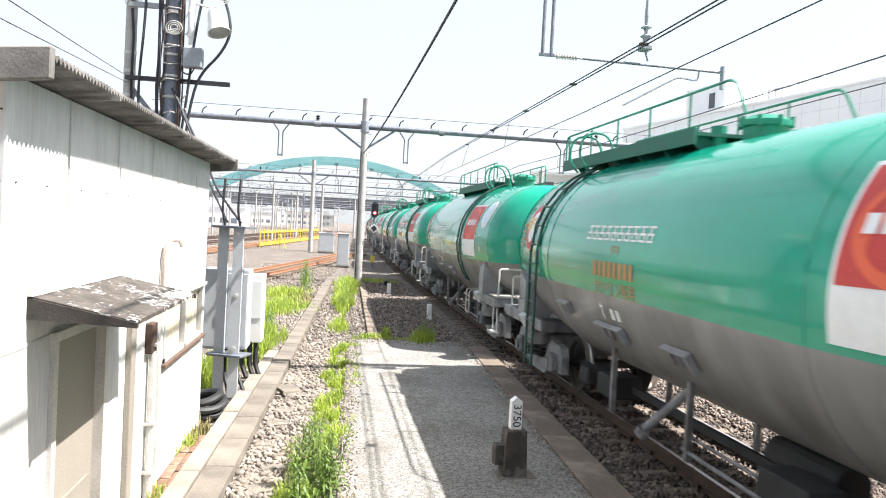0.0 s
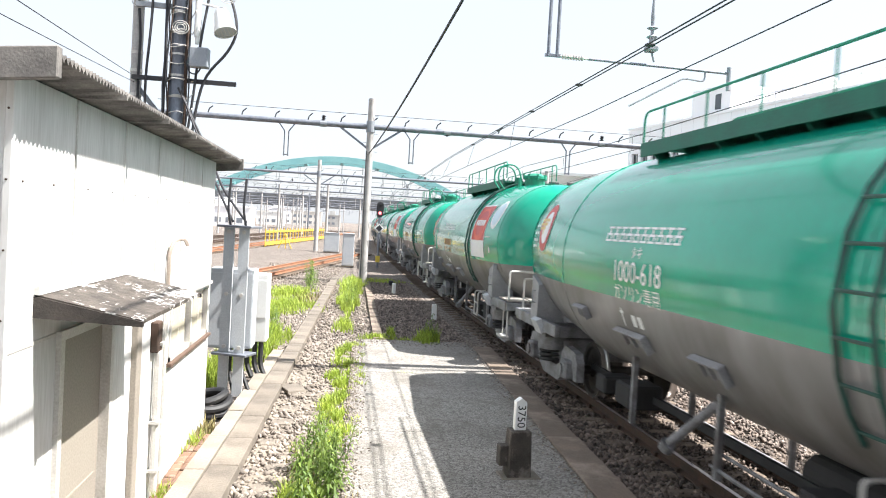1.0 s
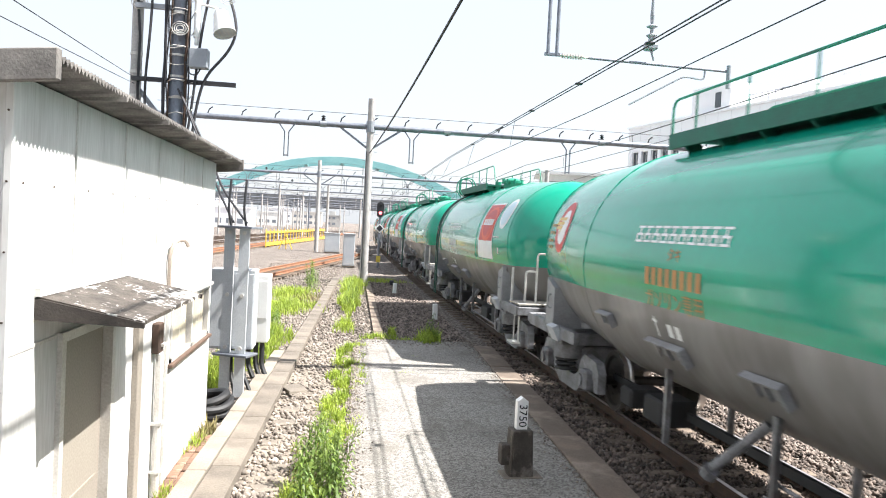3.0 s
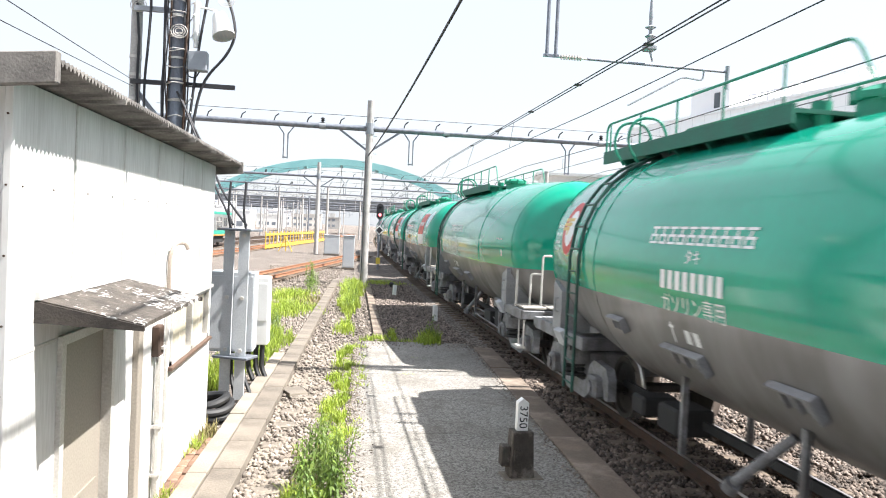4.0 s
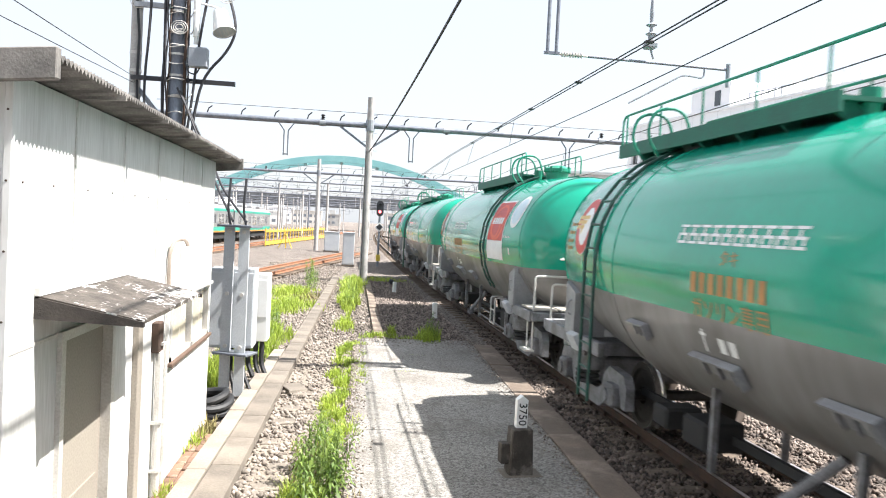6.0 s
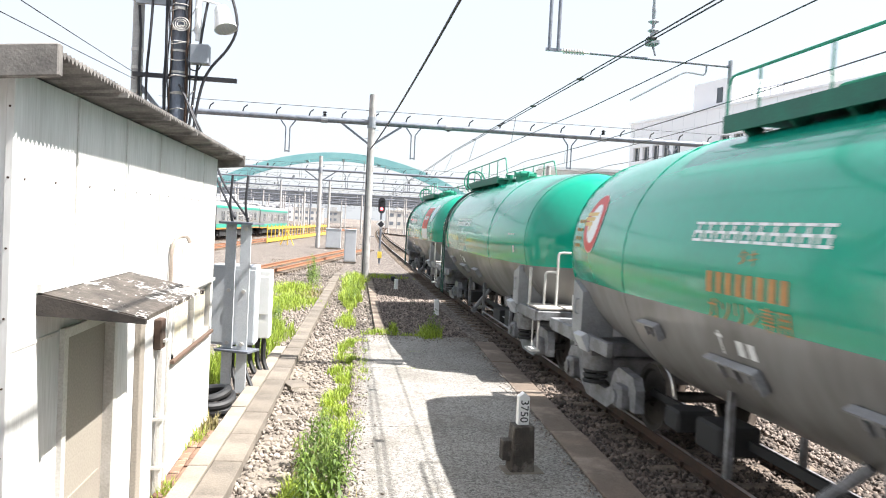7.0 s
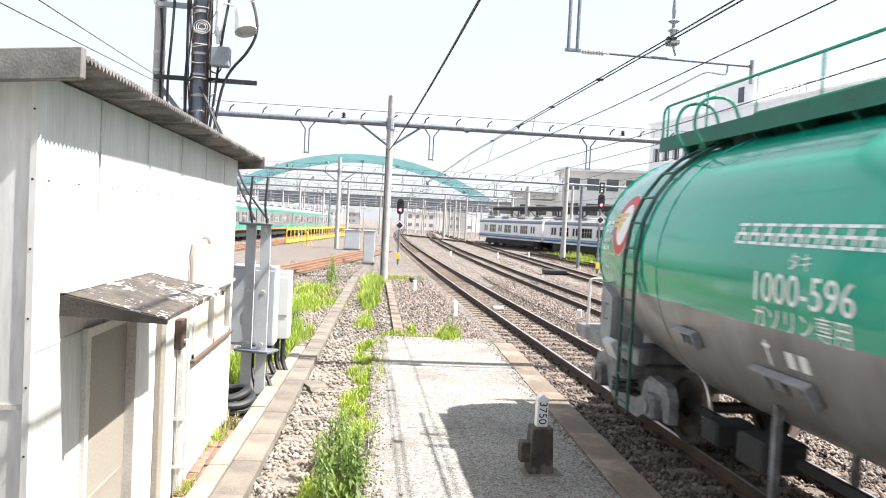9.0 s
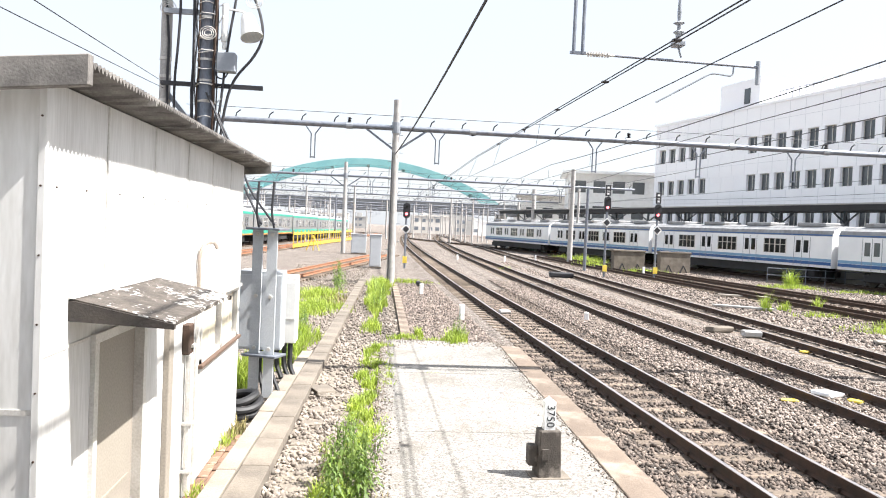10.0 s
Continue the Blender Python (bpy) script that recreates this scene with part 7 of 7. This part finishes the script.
def near_main(rng, n):
    y = 5.5 + 27 * rng.random(n) ** 1.7
    x = vbend(bend_1, y) + rng.uniform(-1.55, 1.75, n)
    d = np.abs(np.abs(x - vbend(bend_1, y)) - 0.566)
    on = (np.abs(((y + 12 - 0.3) % 0.6) - 0.3) > 0.2) & (np.abs(x - vbend(bend_1, y)) < 1.05)
    keep = (d > 0.075) & (~on | (rng.random(n) < 0.75))
    kerb = x > 2.86 + 0.031 * y
    keep &= kerb
    return np.stack([x, y, np.full(n, -0.185) + rng.uniform(-0.02, 0.015, n)], 1)[keep]


def near_second(rng, n):
    y = 8 + 30 * rng.random(n) ** 1.5
    x = vbend(bend_2, y) + rng.uniform(-2.1, 2.0, n)
    d = np.abs(np.abs(x - vbend(bend_2, y)) - 0.566)
    heap = 0.05 * np.exp(-((x - 6.2) / 0.5) ** 2)
    return np.stack([x, y, -0.18 + heap + rng.uniform(-0.02, 0.015, n)], 1)[d > 0.075]


def left_strip(rng, n):
    y = 5.5 + 28 * rng.random(n) ** 1.6
    lo = -1.20 + 0.026 * y
    hi = np.where(y < 17.3, -0.09 + 0.0225 * y, 0.55 + 0.009 * y)
    x = lo + (hi - lo) * rng.random(n)
    return np.stack([x, y, -0.23 + rng.uniform(-0.01, 0.02, n)], 1)


def middle_strip(rng, n):
    y = 17.3 + 20 * rng.random(n) ** 1.3
    x = rng.uniform(0.95, 3.0, n)
    return np.stack([x, y, -0.225 + rng.uniform(-0.01, 0.02, n)], 1)


def slab_edges(rng, n):
    """Grit washed over the slab's edges and its far end."""
    y = rng.uniform(6.2, 17.3, n)
    side = rng.random(n)
    left = -0.075 + 0.0225 * y + np.abs(rng.normal(0, 0.12, n)) - 0.05
    right = 2.42 + 0.031 * y - np.abs(rng.normal(0, 0.10, n)) + 0.05
    x = np.where(side < 0.6, left, right)
    far = side > 0.85
    x = np.where(far, rng.uniform(0.4, 3.2, n), x)
    y = np.where(far, 17.3 - np.abs(rng.normal(0, 0.5, n)), y)
    return np.stack([x, y, np.full(n, -0.145)], 1)


stones("slab_grit", 3800, slab_edges, "small stones and grit strewn over the slab edges", (0.006, 0.02), M_STONEPALE)
stones("ballast_stones", 42000, near_main, "loose brown-grey ballast stones round the main line sleepers", (0.022, 0.045), M_STONEDARK)
stones("ballast_stones", 42000, near_second, "loose grey ballast stones heaped between the main tracks")
stones("gravel_strip", 9500, left_strip, "pale coarse gravel between trough and slab", (0.012, 0.05), M_STONEPALE)


def yard_strip(rng, n):
    y = 13.0 + 34 * rng.random(n) ** 1.4
    x = -1.45 + 0.034 * y - 0.2 - rng.random(n) * (0.8 + 0.11 * (y - 13))
    return np.stack([x, y, -0.23 + rng.uniform(-0.01, 0.02, n)], 1)


stones("yard_gravel", 14000, yard_strip, "reddish-brown gravel strewn over the yard", (0.022, 0.05), M_STONEPALE)
stones("gravel_strip", 14000, middle_strip, "brownish gravel beyond the slab", (0.022, 0.045))


def siding_ground(rng, n):
    y = 17 + 45 * rng.random(n)
    x = 9.6 + rng.random(n) * (6 + 0.32 * y)
    return np.stack([x, y, -0.235 + rng.uniform(-0.02, 0.02, n)], 1)


stones("siding_ballast", 38000, siding_ground, "grey-brown ballast stones strewn between the sidings", (0.03, 0.085))

M_GRASS = mat("sunlit_grass", (0.37, 0.46, 0.07), (0.25, 0.34, 0.045), scale=2, rough=0.6, island=0.4)
M_WEED = mat("weed_leaf", (0.218, 0.294, 0.057), (0.104, 0.180, 0.033), scale=3, rough=0.55, island=0.35)
M_DRY = mat("dry_grass", (0.273, 0.234, 0.104), (0.195, 0.163, 0.065), scale=3, rough=0.8, island=0.3)
for m in (M_GRASS, M_WEED):
    # thin leaves let part of the sun through
    nt = m.node_tree
    b = nt.nodes["Principled BSDF"]
    tr, mx = nt.nodes.new("ShaderNodeBsdfTranslucent"), nt.nodes.new("ShaderNodeMixShader")
    nt.links.new(b.inputs["Base Color"].links[0].from_socket, tr.inputs["Color"])
    mx.inputs["Fac"].default_value = 0.4
    nt.links.new(b.outputs[0], mx.inputs[1])
    nt.links.new(tr.outputs[0], mx.inputs[2])
    nt.links.new(mx.outputs[0], nt.nodes["Material Output"].inputs["Surface"])


def grass(name, patches, label, m=None):
    """Blades as bent strips; patches: x, y, rx, ry, count, height."""
    rng = np.random.default_rng(len(patches) * 13 + 5)
    V, F = [], []
    base = 0
    for x, y, rx, ry, n, h in patches:
        n = int(n * 1.8)
        a = rng.uniform(0, math.tau, n)
        turn = rng.uniform(0, math.tau)
        q = rng.random(n) ** 0.7 * (1 + 0.3 * np.sin(3 * a + turn) + 0.22 * np.sin(7 * a + 2 * turn))
        px, py = x + rx * q * np.cos(a), y + ry * q * np.sin(a)
        hh = h * rng.uniform(0.3, 1.15, n) * np.clip(1.1 - 0.4 * q, 0.4, 1.1)
        t = rng.uniform(0, math.tau, n)
        lean = hh * rng.uniform(0.15, 0.75, n)
        dx, dy = np.cos(t) * lean, np.sin(t) * lean
        w = rng.uniform(0.004, 0.008, n) * (1 + 0.03 * y)
        wx, wy = -np.sin(t) * w, np.cos(t) * w
        z0 = np.full(n, -0.24)
        P = np.stack([np.stack([px - wx, py - wy, z0], 1), np.stack([px + wx, py + wy, z0], 1), np.stack([px + dx * 0.35 + wx * 0.8, py + dy * 0.35 + wy * 0.8, z0 + hh * 0.6], 1), np.stack([px + dx * 0.35 - wx * 0.8, py + dy * 0.35 - wy * 0.8, z0 + hh * 0.6], 1), np.stack([px + dx, py + dy, z0 + hh], 1)], 1)
        V.append(P.reshape(-1, 3))
        k = base + np.arange(n)[:, None] * 5
        F += (k + np.array([[0, 1, 2]])).tolist() + (k + np.array([[0, 2, 3]])).tolist() + (k + np.array([[3, 2, 4]])).tolist()
        base += n * 5
    me = bpy.data.meshes.new(name)
    me.from_pydata(np.concatenate(V).tolist(), [], F)
    me.materials.append(m or M_GRASS)
    return tagged(link_mesh(name, me), label, "grass", kind="stuff")


STRIP = []
for k in range(88):
    y = 9.0 + 0.085 * k + random.uniform(-0.15, 0.15)
    wide = 0.30 if 9.4 < y < 11.4 or 12.2 < y < 15.8 else 0.2
    STRIP.append((0.02 + 0.022 * (y - 8) + random.uniform(-wide, wide), y, random.uniform(0.07, 0.17), random.uniform(0.1, 0.22), random.randint(22, 70), random.uniform(0.08, 0.2)))
for k in range(14):
    STRIP.append((random.uniform(-0.5, -0.2), random.uniform(6.2, 7.6), 0.1, 0.16, 60, random.uniform(0.12, 0.26)))
for k in range(10):
    STRIP.append((0.22 + random.uniform(0, 0.3), random.uniform(15.6, 17.3), 0.12, 0.18, 45, random.uniform(0.08, 0.18)))
grass("grass_strip", STRIP, "bright green grass strip along the slab edge")
grass("grass_patches", [
    (-1.95, 14.0, 0.4, 0.9, 520, 0.42), (-1.7, 15.5, 0.45, 1.2, 600, 0.45), (-1.6, 17.2, 0.45, 1.3, 500, 0.4), (-2.1, 12.3, 0.25, 0.6, 220, 0.45),
    (-2.3, 21.5, 0.9, 2.2, 800, 0.3), (-1.7, 23.5, 0.9, 2.0, 800, 0.3), (-3.4, 23.0, 1.0, 2.0, 500, 0.3), (-2.0, 27.5, 1.1, 2.0, 700, 0.35), (-3.0, 18.5, 1.2, 1.6, 420, 0.3),
    (0.15, 24.5, 0.3, 2.2, 700, 0.5), (0.25, 28.5, 0.35, 2.4, 800, 0.55), (0.35, 32.0, 0.5, 1.8, 600, 0.5), (1.6, 35.5, 1.4, 1.4, 350, 0.2),
    (0.05, 19.5, 0.25, 1.2, 240, 0.28), (0.85, 17.6, 0.45, 0.35, 260, 0.2), (2.05, 17.5, 0.28, 0.55, 320, 0.38), (1.5, 17.4, 0.5, 0.3, 140, 0.14), (1.2, 18.3, 0.1, 0.5, 130, 0.25),
    (0.75, 9.7, 0.25, 0.12, 60, 0.08), (0.7, 12.4, 0.2, 0.3, 110, 0.1), (1.2, 13.4, 0.6, 0.1, 130, 0.11), (0.9, 11.6, 0.3, 0.12, 60, 0.1), (2.2, 13.4, 0.4, 0.07, 60, 0.09), (1.5, 15.1, 0.5, 0.08, 70, 0.1), (1.9, 17.0, 0.2, 0.3, 90, 0.3), (0.72, 7.0, 0.14, 0.08, 50, 0.06), (2.72, 8.3, 0.06, 0.2, 40, 0.1),
    (-1.62, 8.9, 0.1, 0.5, 130, 0.22), (-1.6, 7.2, 0.08, 0.3, 90, 0.22)], "tufts of green grass growing through the gravel")
grass("dry_tufts", [(-1.6, 9.3, 0.1, 0.5, 120, 0.25), (-0.3, 8.0, 0.25, 1.2, 160, 0.2), (-1.2, 26, 0.6, 2.0, 200, 0.25), (0.2, 6.9, 0.2, 0.6, 80, 0.15)], "dry straw-coloured grass tufts", M_DRY)
grass("siding_weeds", [(24.4, 41.6, 2.0, 1.0, 420, 0.3), (27.5, 39.5, 2.6, 0.8, 260, 0.22), (16.0, 22.0, 1.3, 0.9, 200, 0.25), (17.5, 23.5, 1.2, 0.7, 160, 0.3), (16.6, 26.2, 1.1, 0.6, 120, 0.25), (17.8, 28.4, 0.15, 0.3, 60, 0.7), (15.2, 27.6, 0.14, 0.25, 70, 0.75), (16.2, 28.0, 0.25, 0.3, 60, 0.45), (24.8, 42.2, 0.4, 0.4, 160, 1.1), (19.5, 52.5, 2.0, 1.0, 260, 0.4), (20.0, 70.0, 2.2, 6.0, 420, 0.7), (18.0, 60.0, 1.2, 3.0, 240, 0.5), (9.0, 50.0, 0.4, 1.2, 60, 0.3)], "green weeds growing along the sidings")


def tall_weed(seed):
    """A leafy stem: a stalk with whorls of narrow drooping leaves."""
    rng = random.Random(seed)
    root = thing("tall_weed", None, "tall leafy green weed growing in the gravel", "weed plant", "tall weeds")
    stem, leaf = bmesh.new(), bmesh.new()
    for s in range(rng.randint(1, 2)):
        a0 = rng.uniform(0, math.tau)
        h = rng.uniform(0.5, 0.82)
        lean = Vector((math.cos(a0), math.sin(a0), 0)) * rng.uniform(0.02, 0.14)
        foot = Vector((math.cos(a0), math.sin(a0), 0)) * rng.uniform(0, 0.05)
        pts = [foot + lean * (k / 5) ** 1.5 + Vector((0, 0, h * k / 5)) for k in range(6)]
        pipe(stem, pts, 0.005, 5)
        for k in range(int(h * 58)):
            f = 0.1 + 0.9 * k / (h * 58)
            p = foot + lean * f ** 1.5 + Vector((0, 0, h * f))
            a = k * 2.4 + rng.uniform(-0.3, 0.3)
            L = rng.uniform(0.13, 0.20) * (1.1 - 0.6 * f)
            d = Vector((math.cos(a), math.sin(a), 0))
            w = Vector((-math.sin(a), math.cos(a), 0)) * L * 0.11
            v = [leaf.verts.new(q) for q in (p, p + d * L * 0.5 + w + Vector((0, 0, L * 0.3)), p + d * L * 0.5 - w + Vector((0, 0, L * 0.3)), p + d * L * 0.95 + Vector((0, 0, L * rng.uniform(-0.35, 0.15))))]
            leaf.faces.new((v[0], v[1], v[2]))
            leaf.faces.new((v[1], v[3], v[2]))
    part("stem", stem, M_WEED, root)
    tagged(part("leaves", leaf, M_WEED, root), kind="stuff")
    return root


rnd = random.Random(3)
models = [tall_weed(k) for k in range(6)]
spots = [(rnd.uniform(-0.38, 0.04), rnd.uniform(6.7, 8.3)) for _ in range(20)]
spots += [(rnd.uniform(-1.9, -1.5), rnd.uniform(13.5, 18)) for _ in range(14)]
spots += [(rnd.uniform(-1.6, -1.1), rnd.uniform(29, 32)) for _ in range(8)] + [(rnd.uniform(0.0, 0.4), rnd.uniform(23, 32)) for _ in range(10)]
spots += [(2.05, 17.5), (2.15, 17.3), (1.95, 17.7)]
for k, (x, y) in enumerate(spots):
    s = (rnd.uniform(0.75, 1.05) if y < 10 else rnd.uniform(0.6, 1.0)) * (1.5 if y > 28 and x < -1 else 1)
    m = pose(x, y, -0.22, 0, 0, rnd.uniform(0, 360))
    if k < 6:
        models[k].matrix_basis = m
        ob = models[k]
    else:
        ob = copy_thing(models[k % 6], m)
    ob.scale = (s, s, s)


def litter(name, x, y, w, d, h, m, label, turn, z=-0.17):
    bm = bmesh.new()
    obox(bm, Matrix.Identity(4), w, d, h, min(w, d, h) * 0.2)
    for v in bm.verts:
        v.co += Vector((random.uniform(-1, 1) * w * 0.06, random.uniform(-1, 1) * d * 0.06, 0))
    ob = part(name, bm, m)
    ob.matrix_basis = pose(x, y, z + h / 2, 0, 0, turn)
    return tagged(ob, label, "track debris")


litter("concrete_block", 10.0, 20.6, 0.75, 0.35, 0.16, M_KERB, "broken concrete block lying between tracks", 15)
litter("concrete_block", 10.5, 19.7, 0.5, 0.3, 0.18, M_FARCONC, "pale concrete block lying between tracks", -12)
litter("white_bag", 8.05, 12.4, 0.36, 0.4, 0.07, M_SIGNWHITE, "crumpled white bag lying by the rail", 20)
litter("yellow_scrap", 8.25, 11.9, 0.18, 0.22, 0.04, M_YELLOW, "faded yellow scrap by the rail", 40)
litter("yellow_scrap", 7.05, 11.9, 0.28, 0.16, 0.03, M_YELLOW, "faded yellow scrap on the ballast", -10)
litter("yellow_scrap", 10.6, 17.2, 0.3, 0.18, 0.04, M_YELLOW, "faded yellow plate on the ballast", 10)
litter("rail_magnet", 11.0, 43.0, 1.4, 0.5, 0.3, M_INK, "dark track equipment hump between the rails", -8)
litter("rail_magnet", 4.25, 23.5, 0.35, 0.45, 0.1, M_TRIM, "pale track magnet between the rails", -3)
litter("rail_magnet", 2.05, 33.2, 0.2, 0.3, 0.2, M_INK, "small dark track device on the ballast", 0)
litter("timber_board", 17.5, 33.5, 2.6, 0.3, 0.08, M_DOOR, "weathered pale board lying by the siding", -20)
litter("timber_board", 14.5, 19.0, 1.4, 0.5, 0.06, M_DOOR, "weathered pale board on the ballast", -25)
litter("timber_board", 14.5, 28.0, 2.2, 0.25, 0.08, M_FARCONC, "pale board lying among weeds", -30)
litter("trough_lid", -0.72, 12.0, 0.3, 0.5, 0.05, M_KERB, "loose concrete lid on the gravel", 20, -0.21)
for k in range(16):
    y = 6.6 + 0.85 * k + random.uniform(-0.2, 0.2)
    if 7 < y < 12:
        litter("paving_stone", -0.75 + 0.034 * (y - 8) + random.uniform(-0.12, 0.12), y, random.uniform(0.18, 0.34), random.uniform(0.15, 0.3), 0.06, M_KERB, "flat worn stone half sunk in gravel", random.uniform(-25, 25), -0.262)


def train_place(t):
    """The last wagon's middle along the line; the train slows a little."""
    return LAST - 0.7 - (SPEED + 0.081) * t + 0.0195 * t * t


def motions():
    """All keyed things: the tank train and the train in the yard."""
    for j, root, *_ in WAGONS:
        walk(root, [(k * 0.5, wagon_pose(train_place(k * 0.5) - PITCH * j)) for k in range(21)])
    for k, ob in enumerate(GREEN_COACHES):
        walk(ob, [(q * 0.5, green_pose(green_head(q * 0.5) - 10 - 20 * k)) for q in range(21)])


motions()
